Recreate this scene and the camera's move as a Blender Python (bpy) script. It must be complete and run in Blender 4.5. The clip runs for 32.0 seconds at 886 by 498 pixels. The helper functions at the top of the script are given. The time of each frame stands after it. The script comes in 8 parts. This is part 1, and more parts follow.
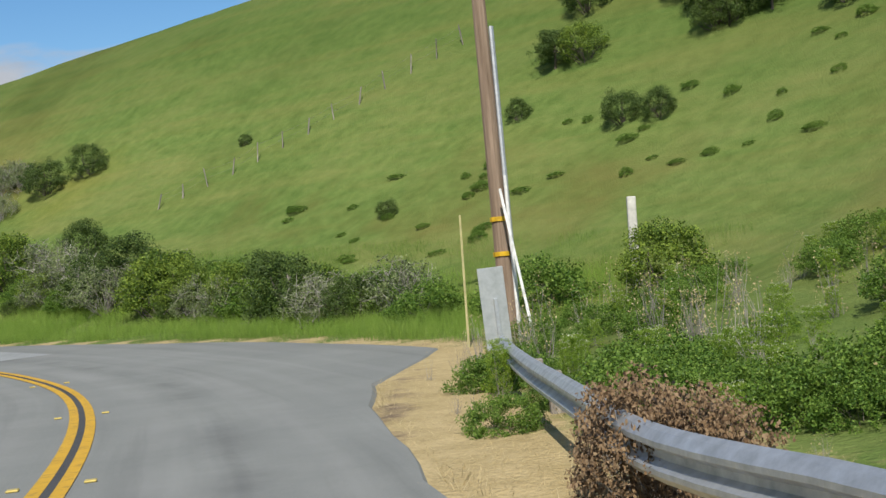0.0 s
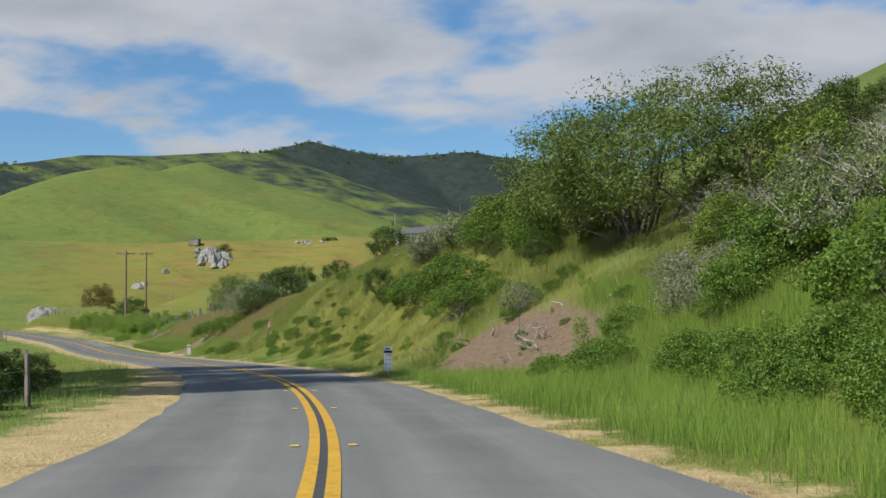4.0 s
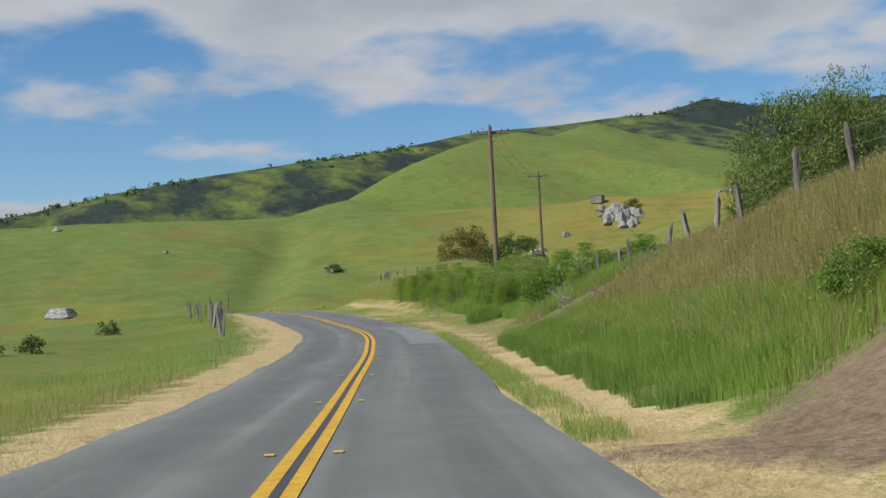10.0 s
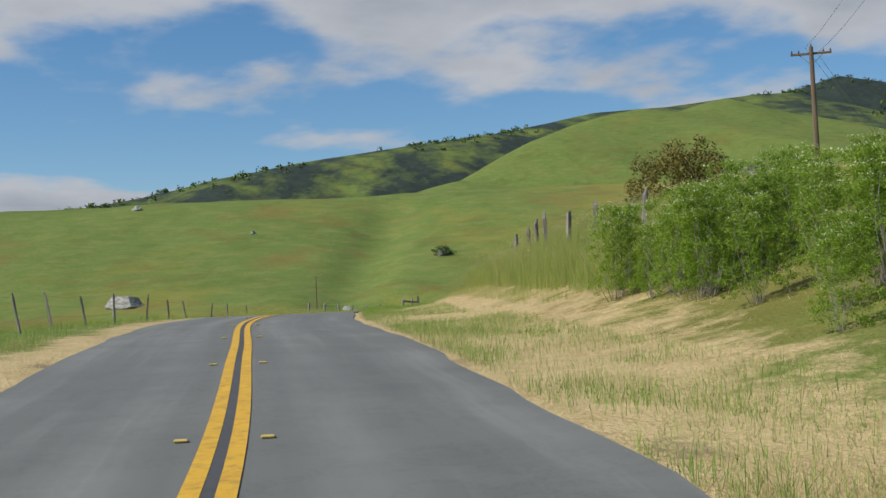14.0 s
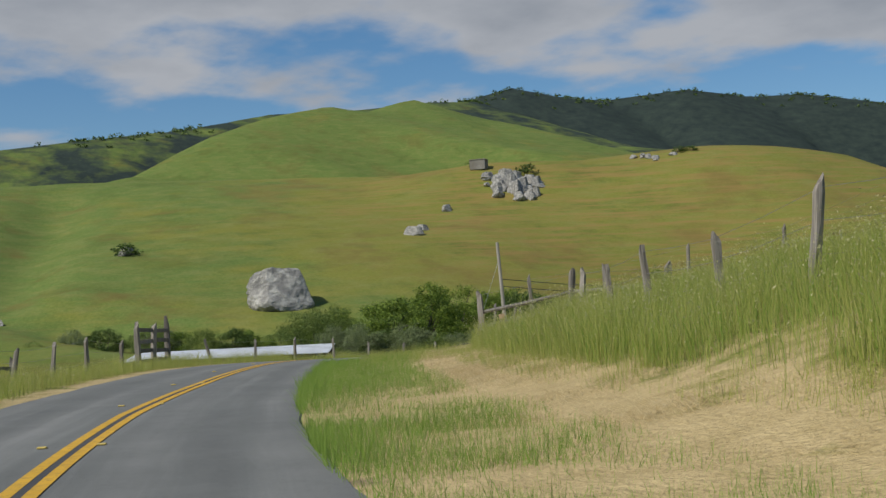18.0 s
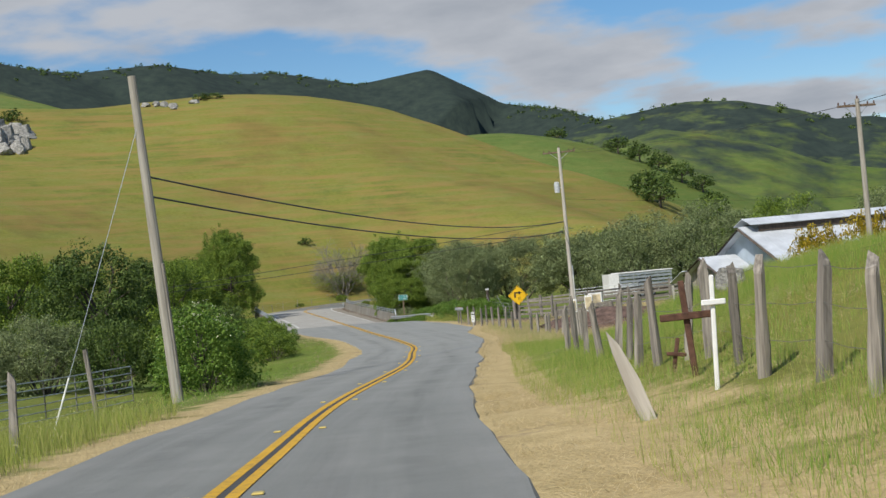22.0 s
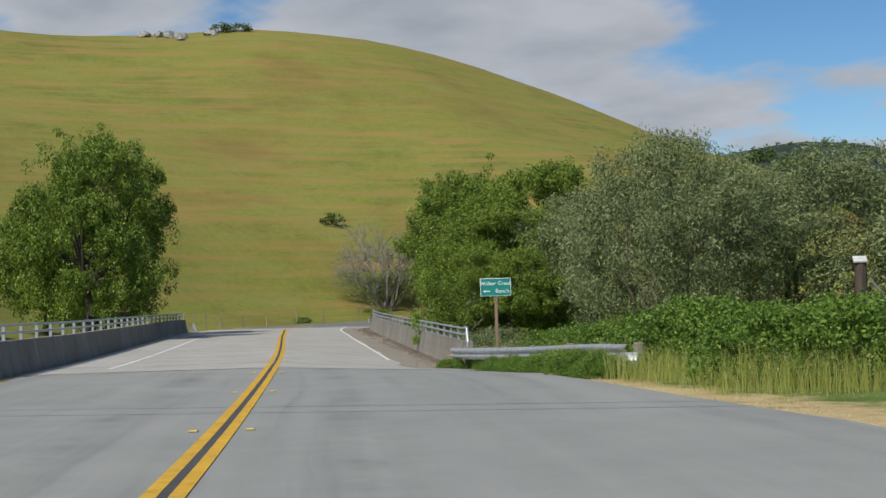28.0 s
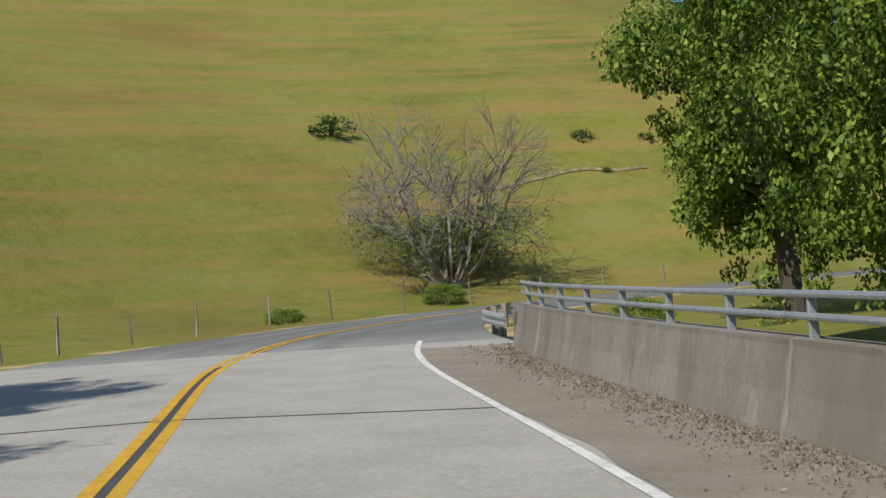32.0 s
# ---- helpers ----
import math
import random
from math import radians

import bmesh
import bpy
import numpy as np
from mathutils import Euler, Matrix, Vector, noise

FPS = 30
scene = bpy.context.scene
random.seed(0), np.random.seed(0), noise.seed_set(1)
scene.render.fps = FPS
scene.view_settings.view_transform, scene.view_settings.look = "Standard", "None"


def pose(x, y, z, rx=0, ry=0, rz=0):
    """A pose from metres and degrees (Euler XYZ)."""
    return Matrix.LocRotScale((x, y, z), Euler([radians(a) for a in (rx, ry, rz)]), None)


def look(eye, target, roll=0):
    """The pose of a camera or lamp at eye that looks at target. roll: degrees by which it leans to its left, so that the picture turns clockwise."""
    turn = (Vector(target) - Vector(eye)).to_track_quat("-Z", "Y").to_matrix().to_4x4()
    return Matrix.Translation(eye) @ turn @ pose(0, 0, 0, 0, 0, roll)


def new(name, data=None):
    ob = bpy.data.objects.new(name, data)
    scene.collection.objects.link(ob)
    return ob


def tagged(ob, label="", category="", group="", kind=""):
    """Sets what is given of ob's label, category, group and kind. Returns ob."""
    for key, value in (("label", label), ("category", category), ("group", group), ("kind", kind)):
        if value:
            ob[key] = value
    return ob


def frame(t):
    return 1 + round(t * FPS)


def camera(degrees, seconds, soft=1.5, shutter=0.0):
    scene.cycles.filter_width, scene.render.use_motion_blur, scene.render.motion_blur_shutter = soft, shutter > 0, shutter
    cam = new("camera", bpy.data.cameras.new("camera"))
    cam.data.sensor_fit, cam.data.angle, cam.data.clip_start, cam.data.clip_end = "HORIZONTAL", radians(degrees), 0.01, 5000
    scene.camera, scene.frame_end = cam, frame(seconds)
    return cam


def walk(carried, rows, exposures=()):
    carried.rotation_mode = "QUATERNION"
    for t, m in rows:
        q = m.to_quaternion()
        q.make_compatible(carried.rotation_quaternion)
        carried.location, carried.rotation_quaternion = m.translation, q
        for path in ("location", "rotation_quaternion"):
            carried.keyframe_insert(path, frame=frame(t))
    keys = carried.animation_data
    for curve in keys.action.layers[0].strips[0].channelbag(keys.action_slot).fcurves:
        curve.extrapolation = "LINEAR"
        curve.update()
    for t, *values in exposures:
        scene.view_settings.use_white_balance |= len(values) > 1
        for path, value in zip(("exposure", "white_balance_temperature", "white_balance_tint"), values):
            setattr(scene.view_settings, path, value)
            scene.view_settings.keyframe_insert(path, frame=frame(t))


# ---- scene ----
cam = camera(39.08, 32.0)
PATH = [
    (0.0, (-0.00, -0.00, 1.30), (0.012, 10.000, 1.290), -5.50),
    (0.5, (-0.98, 5.46, 1.05), (-2.009, 15.403, 1.457), -3.14),
    (1.0, (-2.29, 10.94, 0.83), (-4.086, 20.759, 1.389), 0.84),
    (1.5, (-3.93, 16.47, 0.66), (-7.177, 25.912, 1.288), 1.26),
    (2.0, (-6.12, 22.03, 0.55), (-11.056, 30.705, 1.156), 0.30),
    (2.5, (-9.07, 27.51, 0.59), (-15.147, 35.424, 1.157), 1.03),
    (3.0, (-12.37, 32.83, 0.67), (-18.988, 40.288, 1.356), -0.08),
    (3.5, (-16.40, 37.86, 0.70), (-23.153, 45.195, 1.472), -0.44),
    (4.0, (-20.95, 42.74, 0.80), (-27.946, 49.835, 1.620), -0.63),
    (4.5, (-25.87, 47.54, 0.91), (-33.113, 54.388, 1.676), -0.19),
    (5.0, (-31.09, 52.28, 1.03), (-38.524, 58.933, 1.711), 0.65),
    (5.5, (-36.60, 56.94, 1.15), (-44.218, 63.390, 1.659), 1.94),
    (6.0, (-42.38, 61.47, 1.26), (-50.441, 67.356, 1.800), 2.17),
    (6.5, (-48.56, 65.68, 1.33), (-56.764, 71.370, 1.920), 0.72),
    (7.0, (-55.01, 69.70, 1.42), (-63.492, 74.975, 1.983), -0.34),
    (7.5, (-61.70, 73.52, 1.53), (-70.304, 78.585, 2.149), -0.03),
    (8.0, (-68.59, 77.14, 1.61), (-77.198, 82.206, 2.098), -2.77),
    (8.5, (-75.55, 80.58, 1.71), (-84.147, 85.663, 2.260), 0.15),
    (9.0, (-82.53, 83.97, 1.77), (-91.269, 88.799, 2.407), -1.79),
    (9.5, (-89.54, 87.37, 1.85), (-98.335, 92.076, 2.534), -0.51),
    (10.0, (-96.66, 90.53, 1.91), (-105.529, 95.101, 2.600), -2.74),
    (10.5, (-103.72, 93.75, 1.98), (-112.485, 98.538, 2.519), -2.29),
    (11.0, (-110.65, 97.17, 2.08), (-119.565, 101.673, 2.572), -3.65),
    (11.5, (-117.62, 100.41, 2.28), (-126.305, 105.317, 3.065), -4.26),
    (12.0, (-124.52, 103.65, 2.53), (-133.053, 108.807, 3.340), -2.74),
    (12.5, (-131.38, 106.80, 2.76), (-140.278, 111.308, 3.477), 0.43),
    (13.0, (-138.26, 109.83, 3.09), (-147.171, 114.299, 3.872), -1.67),
    (13.5, (-145.27, 112.58, 3.45), (-154.492, 116.364, 4.236), -2.28),
    (14.0, (-152.47, 114.63, 3.82), (-161.715, 118.375, 4.453), -2.43),
    (14.5, (-159.34, 117.03, 4.26), (-168.650, 120.603, 5.027), -5.66),
    (15.0, (-166.41, 118.98, 4.66), (-175.915, 121.982, 5.526), -6.35),
    (15.5, (-173.61, 120.73, 5.03), (-183.162, 123.570, 5.851), -6.17),
    (16.0, (-180.85, 122.58, 5.35), (-190.255, 125.906, 6.112), -5.91),
    (16.5, (-188.09, 124.79, 5.63), (-197.005, 129.268, 6.245), -5.53),
    (17.0, (-195.30, 127.35, 5.85), (-203.651, 132.840, 6.274), -4.75),
    (17.5, (-202.68, 129.77, 6.00), (-210.720, 135.690, 6.446), -4.17),
    (18.0, (-209.87, 132.76, 6.07), (-217.811, 138.805, 6.644), -2.87),
    (18.5, (-216.74, 136.52, 6.09), (-224.286, 143.027, 6.858), -3.22),
    (19.0, (-223.78, 140.16, 6.14), (-231.083, 146.974, 6.736), -3.60),
    (19.5, (-230.73, 144.13, 6.18), (-237.858, 151.142, 6.283), -7.74),
    (20.0, (-237.54, 148.18, 6.22), (-244.157, 155.680, 6.193), -9.32),
    (20.5, (-244.01, 152.46, 6.28), (-249.708, 160.678, 6.516), -5.13),
    (21.0, (-249.86, 157.14, 6.25), (-255.316, 165.509, 6.591), -6.20),
    (21.5, (-255.02, 162.27, 6.06), (-260.220, 170.814, 6.140), -4.55),
    (22.0, (-259.74, 167.71, 5.80), (-264.555, 176.467, 5.942), -5.17),
    (22.5, (-264.02, 173.52, 5.51), (-267.803, 182.775, 5.316), -5.75),
    (23.0, (-267.85, 179.65, 5.14), (-271.021, 189.125, 4.882), -5.77),
    (23.5, (-271.31, 186.01, 4.75), (-274.273, 195.563, 4.761), -1.57),
    (24.0, (-274.73, 192.55, 4.38), (-278.315, 201.887, 4.384), 1.26),
    (24.5, (-277.97, 199.25, 4.04), (-281.988, 208.406, 4.029), -6.14),
    (25.0, (-281.42, 205.99, 3.73), (-285.843, 214.954, 3.776), -5.38),
    (25.5, (-285.06, 212.73, 3.44), (-289.605, 221.640, 3.447), -3.68),
    (26.0, (-288.82, 219.48, 3.17), (-293.200, 228.475, 3.095), -2.52),
    (26.5, (-292.73, 226.19, 2.91), (-296.842, 235.298, 2.667), -1.79),
    (27.0, (-297.03, 232.63, 2.65), (-301.848, 241.397, 2.809), 0.04),
    (27.5, (-301.75, 239.06, 2.47), (-307.059, 247.538, 2.712), -0.38),
    (28.0, (-306.68, 245.59, 2.41), (-312.066, 254.006, 2.888), -1.55),
    (28.5, (-311.67, 251.98, 2.35), (-317.033, 260.407, 2.775), -2.00),
    (29.0, (-316.70, 258.30, 2.39), (-322.135, 266.691, 2.651), -1.64),
    (29.5, (-321.70, 264.63, 2.37), (-327.136, 273.022, 2.574), -3.33),
    (30.0, (-326.45, 270.85, 2.20), (-332.174, 279.048, 2.265), -5.98),
    (30.5, (-331.34, 276.86, 2.14), (-337.067, 285.059, 2.314), -8.20),
    (31.0, (-336.25, 282.82, 2.29), (-341.951, 291.027, 2.538), -5.88),
    (31.5, (-341.07, 288.56, 2.41), (-346.560, 296.921, 2.598), -5.19),
    (32.0, (-345.95, 294.34, 2.50), (-351.244, 302.821, 2.793), -4.09),
]
walk(cam, [(t, look(eye, target, roll)) for t, eye, target, roll in PATH], exposures=[(0.0, 0.15), (2.0, 0.2), (5.0, 0.1), (13.0, 0.05), (14.2, -0.03), (16.8, -0.28), (18.8, -0.25), (20.0, 0.0), (22.0, 0.02), (23.5, -0.03), (25.0, -0.03), (28.0, -0.04), (30.0, 0.02), (32.0, 0.0)])

# ---- daylight: high sun from the south, broken fair-weather cloud ----
SUN_AZ, SUN_EL = 178.0, 46.0
sun_dir = Vector((-math.sin(radians(SUN_AZ)) * math.cos(radians(SUN_EL)), math.cos(radians(SUN_AZ)) * math.cos(radians(SUN_EL)), math.sin(radians(SUN_EL))))
sun = new("sun", bpy.data.lights.new("sun", "SUN"))
sun.data.energy, sun.data.angle, sun.data.color = 4.6, radians(0.55), (1.0, 0.95, 0.86)
sun.matrix_world = look(sun_dir * 100, (0, 0, 0))

world = bpy.data.worlds.new("sky")
scene.world = world
world.use_nodes = True
wt = world.node_tree
wt.nodes.clear()


def wnode(kind):
    return wt.nodes.new(kind)


def wlink(a, b):
    wt.links.new(a, b)


sky = wnode("ShaderNodeTexSky")
sky.sky_type, sky.sun_disc = "NISHITA", False
sky.sun_elevation, sky.sun_rotation = radians(SUN_EL), radians(-SUN_AZ)
sky.air_density, sky.dust_density, sky.ozone_density = 1.0, 0.3, 3.0
deep = wnode("ShaderNodeHueSaturation")
deep.inputs["Saturation"].default_value, deep.inputs["Value"].default_value = 1.25, 1.0
wlink(sky.outputs["Color"], deep.inputs["Color"])
wco = wnode("ShaderNodeTexCoord")
wsep = wnode("ShaderNodeSeparateXYZ")
wlink(wco.outputs["Generated"], wsep.inputs[0])


def wmath(op, a, b):
    n = wnode("ShaderNodeMath")
    n.operation = op
    for sock, v in zip(n.inputs, (a, b)):
        if isinstance(v, (int, float)):
            sock.default_value = v
        else:
            wlink(v, sock)
    return n.outputs[0]


# fair-weather cumulus on a level sheet: direction over height gives the place on the sheet
lift = wmath("ADD", wmath("MAXIMUM", wsep.outputs["Z"], 0.0), 0.16)
wcomb = wnode("ShaderNodeCombineXYZ")
wlink(wmath("DIVIDE", wsep.outputs["X"], lift), wcomb.inputs[0])
wlink(wmath("DIVIDE", wsep.outputs["Y"], lift), wcomb.inputs[1])


def cloud_noise(scale, detail, rough, shift):
    m = wnode("ShaderNodeMapping")
    m.inputs["Location"].default_value = shift
    wlink(wcomb.outputs[0], m.inputs["Vector"])
    n = wnode("ShaderNodeTexNoise")
    n.inputs["Scale"].default_value, n.inputs["Detail"].default_value, n.inputs["Roughness"].default_value = scale, detail, rough
    wlink(m.outputs[0], n.inputs["Vector"])
    return n.outputs["Fac"]


heaps = cloud_noise(1.25, 9.0, 0.5, (3.1, 1.7, 0.4))
wramp = wnode("ShaderNodeValToRGB")
wramp.color_ramp.elements[0].position, wramp.color_ramp.elements[1].position = 0.465, 0.56
wramp.color_ramp.interpolation = "EASE"
wlink(heaps, wramp.inputs[0])
# thin places are bright, thick ones greyer below
wshade = wnode("ShaderNodeValToRGB")
wshade.color_ramp.elements[0].position, wshade.color_ramp.elements[1].position = 0.5, 0.72
wshade.color_ramp.elements[0].color, wshade.color_ramp.elements[1].color = (4.5, 4.75, 5.2, 1), (2.5, 2.85, 3.4, 1)
wlink(wmath("ADD", wmath("MULTIPLY", heaps, 0.6), wmath("MULTIPLY", cloud_noise(2.6, 6.0, 0.55, (0.2, 0.9, 0.0)), 0.4)), wshade.inputs[0])
wmix = wnode("ShaderNodeMix"); wmix.data_type = "RGBA"
wlink(wramp.outputs["Color"], wmix.inputs[0])
wlink(deep.outputs["Color"], wmix.inputs[6]); wlink(wshade.outputs["Color"], wmix.inputs[7])
wbg = wnode("ShaderNodeBackground"); wbg.inputs["Strength"].default_value = 0.105
wlink(wmix.outputs[2], wbg.inputs["Color"])
wout = wnode("ShaderNodeOutputWorld")
wlink(wbg.outputs[0], wout.inputs["Surface"])

# ---- materials ----
class Nodes:
    """A short hand for node trees."""

    def __init__(self, name):
        self.mat = bpy.data.materials.new(name)
        self.mat.use_nodes = True
        self.t = self.mat.node_tree
        self.bsdf = self.t.nodes["Principled BSDF"]
        self.bsdf.inputs["Specular IOR Level"].default_value = 0.3
        self.co = self.t.nodes.new("ShaderNodeTexCoord").outputs["Object"]
        self.pos = self.t.nodes.new("ShaderNodeNewGeometry").outputs["Position"]

    def noise(self, scale, detail=4.0, rough=0.55, vec=None, stretch=None):
        v = vec or self.pos
        if stretch:
            m = self.t.nodes.new("ShaderNodeMapping")
            m.inputs["Scale"].default_value = stretch
            self.t.links.new(v, m.inputs["Vector"])
            v = m.outputs[0]
        n = self.t.nodes.new("ShaderNodeTexNoise")
        n.inputs["Scale"].default_value, n.inputs["Detail"].default_value, n.inputs["Roughness"].default_value = scale, detail, rough
        self.t.links.new(v, n.inputs["Vector"])
        return n.outputs["Fac"]

    def ramp(self, fac, *stops):
        r = self.t.nodes.new("ShaderNodeValToRGB")
        el = r.color_ramp.elements
        while len(el) < len(stops):
            el.new(0.5)
        for e, (p, c) in zip(el, stops):
            e.position = p
            e.color = (c, c, c, 1) if isinstance(c, (int, float)) else (*c, 1)
        self.t.links.new(fac, r.inputs[0])
        return r.outputs["Color"]

    def mix(self, fac, a, b, mode="MIX"):
        m = self.t.nodes.new("ShaderNodeMix")
        m.data_type, m.blend_type = "RGBA", mode
        for sock, v in ((m.inputs[0], fac), (m.inputs[6], a), (m.inputs[7], b)):
            if isinstance(v, (int, float)):
                sock.default_value = v
            elif isinstance(v, tuple):
                sock.default_value = (*v, 1)
            else:
                self.t.links.new(v, sock)
        return m.outputs[2]

    def math(self, op, a, b=0.0):
        m = self.t.nodes.new("ShaderNodeMath")
        m.operation = op
        for sock, v in ((m.inputs[0], a), (m.inputs[1], b)):
            if isinstance(v, (int, float)):
                sock.default_value = v
            else:
                self.t.links.new(v, sock)
        return m.outputs[0]

    def attr(self, name):
        a = self.t.nodes.new("ShaderNodeAttribute")
        a.attribute_name = name
        return a.outputs["Fac"]

    def rand(self):
        return self.t.nodes.new("ShaderNodeObjectInfo").outputs["Random"]

    def island(self):
        return self.t.nodes.new("ShaderNodeNewGeometry").outputs["Random Per Island"]

    def set(self, color=None, rough=None, metal=None, bump=None, strength=0.3, dist=0.02, spec=None, trans=None):
        for key, v in (("Base Color", color), ("Roughness", rough), ("Metallic", metal), ("Specular IOR Level", spec)):
            if v is None:
                continue
            if isinstance(v, tuple):
                self.bsdf.inputs[key].default_value = (*v, 1)
            elif isinstance(v, (int, float)):
                self.bsdf.inputs[key].default_value = v
            else:
                self.t.links.new(v, self.bsdf.inputs[key])
        if bump is not None:
            b = self.t.nodes.new("ShaderNodeBump")
            b.inputs["Strength"].default_value, b.inputs["Distance"].default_value = strength, dist
            self.t.links.new(bump, b.inputs["Height"])
            self.t.links.new(b.outputs[0], self.bsdf.inputs["Normal"])
        return self.mat


def leaf_material(name, dark, mid, light, trans=0.3, up=0.0):
    """Leaves: each leaf its own shade, some light let through."""
    n = Nodes(name)
    col = n.ramp(n.island(), (0.0, dark), (0.5, mid), (1.0, light))
    big = n.noise(0.55, 3.0)
    col = n.mix(n.ramp(big, (0.4, 0.0), (0.75, 0.45)), col, light)
    n.set(col, 0.55, spec=0.25)
    tr = n.t.nodes.new("ShaderNodeBsdfTranslucent")
    n.t.links.new(col, tr.inputs["Color"])
    if up:
        # thin blades take the light of the sward they stand in
        lean = n.t.nodes.new("ShaderNodeMix")
        lean.data_type = "VECTOR"
        lean.inputs[0].default_value = up
        n.t.links.new(n.t.nodes.new("ShaderNodeNewGeometry").outputs["Normal"], lean.inputs[4])
        lean.inputs[5].default_value = (0.0, 0.0, 1.0)
        unit = n.t.nodes.new("ShaderNodeVectorMath")
        unit.operation = "NORMALIZE"
        n.t.links.new(lean.outputs[1], unit.inputs[0])
        n.t.links.new(unit.outputs[0], n.bsdf.inputs["Normal"])
    ms = n.t.nodes.new("ShaderNodeMixShader")
    ms.inputs[0].default_value = trans
    n.t.links.new(n.bsdf.outputs[0], ms.inputs[1])
    n.t.links.new(tr.outputs[0], ms.inputs[2])
    n.t.links.new(ms.outputs[0], n.t.nodes["Material Output"].inputs["Surface"])
    return n.mat


def m_plain(name, color, rough=0.6, metal=0.0, vary=0.15, scale=6.0):
    n = Nodes(name)
    dark = tuple(c * (1 - vary * 2) for c in color)
    lite = tuple(min(1, c * (1 + vary)) for c in color)
    f = n.noise(scale, 5.0, vec=n.co)
    return n.set(n.ramp(f, (0.3, dark), (0.7, lite)), n.ramp(n.noise(scale * 3, vec=n.co), (0.3, max(0.05, rough - 0.12)), (0.7, min(1, rough + 0.12))), metal, bump=n.noise(scale * 8, 4.0, vec=n.co), strength=0.15, dist=0.01)


def m_ground():
    """Grassland: green and gold mottling, dry verge, bare dirt, far woods."""
    n = Nodes("grassland")
    big, med, fine = n.noise(0.011, 5.0), n.noise(0.09, 5.0), n.noise(1.7, 5.0, 0.65)
    streak = n.noise(0.05, 4.0, stretch=(1.0, 1.0, 7.0))
    green = n.ramp(fine, (0.25, (0.075, 0.125, 0.026)), (0.75, (0.155, 0.215, 0.055)))
    gold = n.ramp(fine, (0.25, (0.134, 0.15, 0.026)), (0.75, (0.215, 0.217, 0.048)))
    f = n.math("ADD", n.math("MULTIPLY", big, 0.9), n.math("ADD", n.math("MULTIPLY", streak, 0.5), n.math("MULTIPLY", med, 0.35)))
    f = n.math("ADD", f, n.math("MULTIPLY", n.attr("gold"), 0.55))
    col = n.mix(n.ramp(f, (0.82, 0.0), (1.25, 1.0)), green, gold)
    pale = n.ramp(n.noise(0.12, 8.0, 0.75, stretch=(1.0, 1.0, 4.0)), (0.46, 0.0), (0.7, 0.6))
    col = n.mix(pale, col, (0.22, 0.225, 0.075))
    deep = n.ramp(n.noise(0.07, 8.0, 0.75), (0.5, 0.0), (0.68, 0.6))
    # cloud shade on the near hill, painted as darker green where gold is low
    deep = n.math("ADD", deep, n.ramp(n.math("ADD", n.attr("gold"), 0.5), (0.1, 0.5), (0.3, 0.0)))
    col = n.mix(deep, col, (0.06, 0.1, 0.02))
    terrace = n.math("MULTIPLY", n.ramp(n.noise(0.16, 6.0, 0.7, stretch=(0.35, 0.35, 8.0)), (0.45, 0.0), (0.62, 0.85)), n.ramp(n.attr("gold"), (0.1, 0.15), (0.6, 1.0)))
    col = n.mix(terrace, col, (0.26, 0.18, 0.06))
    russet = n.ramp(n.noise(0.035, 6.0, 0.65), (0.53, 0.0), (0.66, 0.5))
    russet = n.math("MULTIPLY", russet, n.ramp(n.math("ADD", n.attr("gold"), 0.5), (0.15, 0.12), (0.45, 1.0)))
    col = n.mix(russet, col, (0.2, 0.135, 0.045))
    # far woods tinted bluish, distance haze mixed into their dark green
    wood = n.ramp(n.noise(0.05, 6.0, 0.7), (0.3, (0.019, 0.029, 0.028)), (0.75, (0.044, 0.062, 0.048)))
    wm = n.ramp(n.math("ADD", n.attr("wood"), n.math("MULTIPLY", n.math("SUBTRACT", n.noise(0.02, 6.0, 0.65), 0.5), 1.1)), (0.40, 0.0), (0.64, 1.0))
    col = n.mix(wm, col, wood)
    straw = n.mix(0.5, n.ramp(n.noise(16.0, 7.0, 0.75), (0.25, (0.27, 0.2, 0.085)), (0.75, (0.68, 0.54, 0.28))), n.ramp(n.noise(1.6, 6.0, 0.7), (0.3, (0.26, 0.2, 0.09)), (0.7, (0.55, 0.43, 0.24))))
    dm = n.ramp(n.math("ADD", n.attr("dry"), n.math("MULTIPLY", n.math("SUBTRACT", n.noise(1.1, 7.0, 0.72), 0.5), 1.5)), (0.36, 0.0), (0.64, 1.0))
    col = n.mix(dm, col, straw)
    dirt = n.ramp(n.noise(6.0, 7.0, 0.7), (0.3, (0.115, 0.082, 0.054)), (0.75, (0.28, 0.21, 0.145)))
    im = n.ramp(n.math("ADD", n.attr("dirt"), n.math("MULTIPLY", n.math("SUBTRACT", n.noise(1.1, 5.0, 0.65), 0.5), 0.8)), (0.42, 0.0), (0.58, 1.0))
    col = n.mix(im, col, dirt)
    return n.set(col, 0.95, bump=n.math("ADD", n.math("MULTIPLY", fine, 0.5), n.noise(14.0, 4.0)), strength=0.6, dist=0.1, spec=0.1)


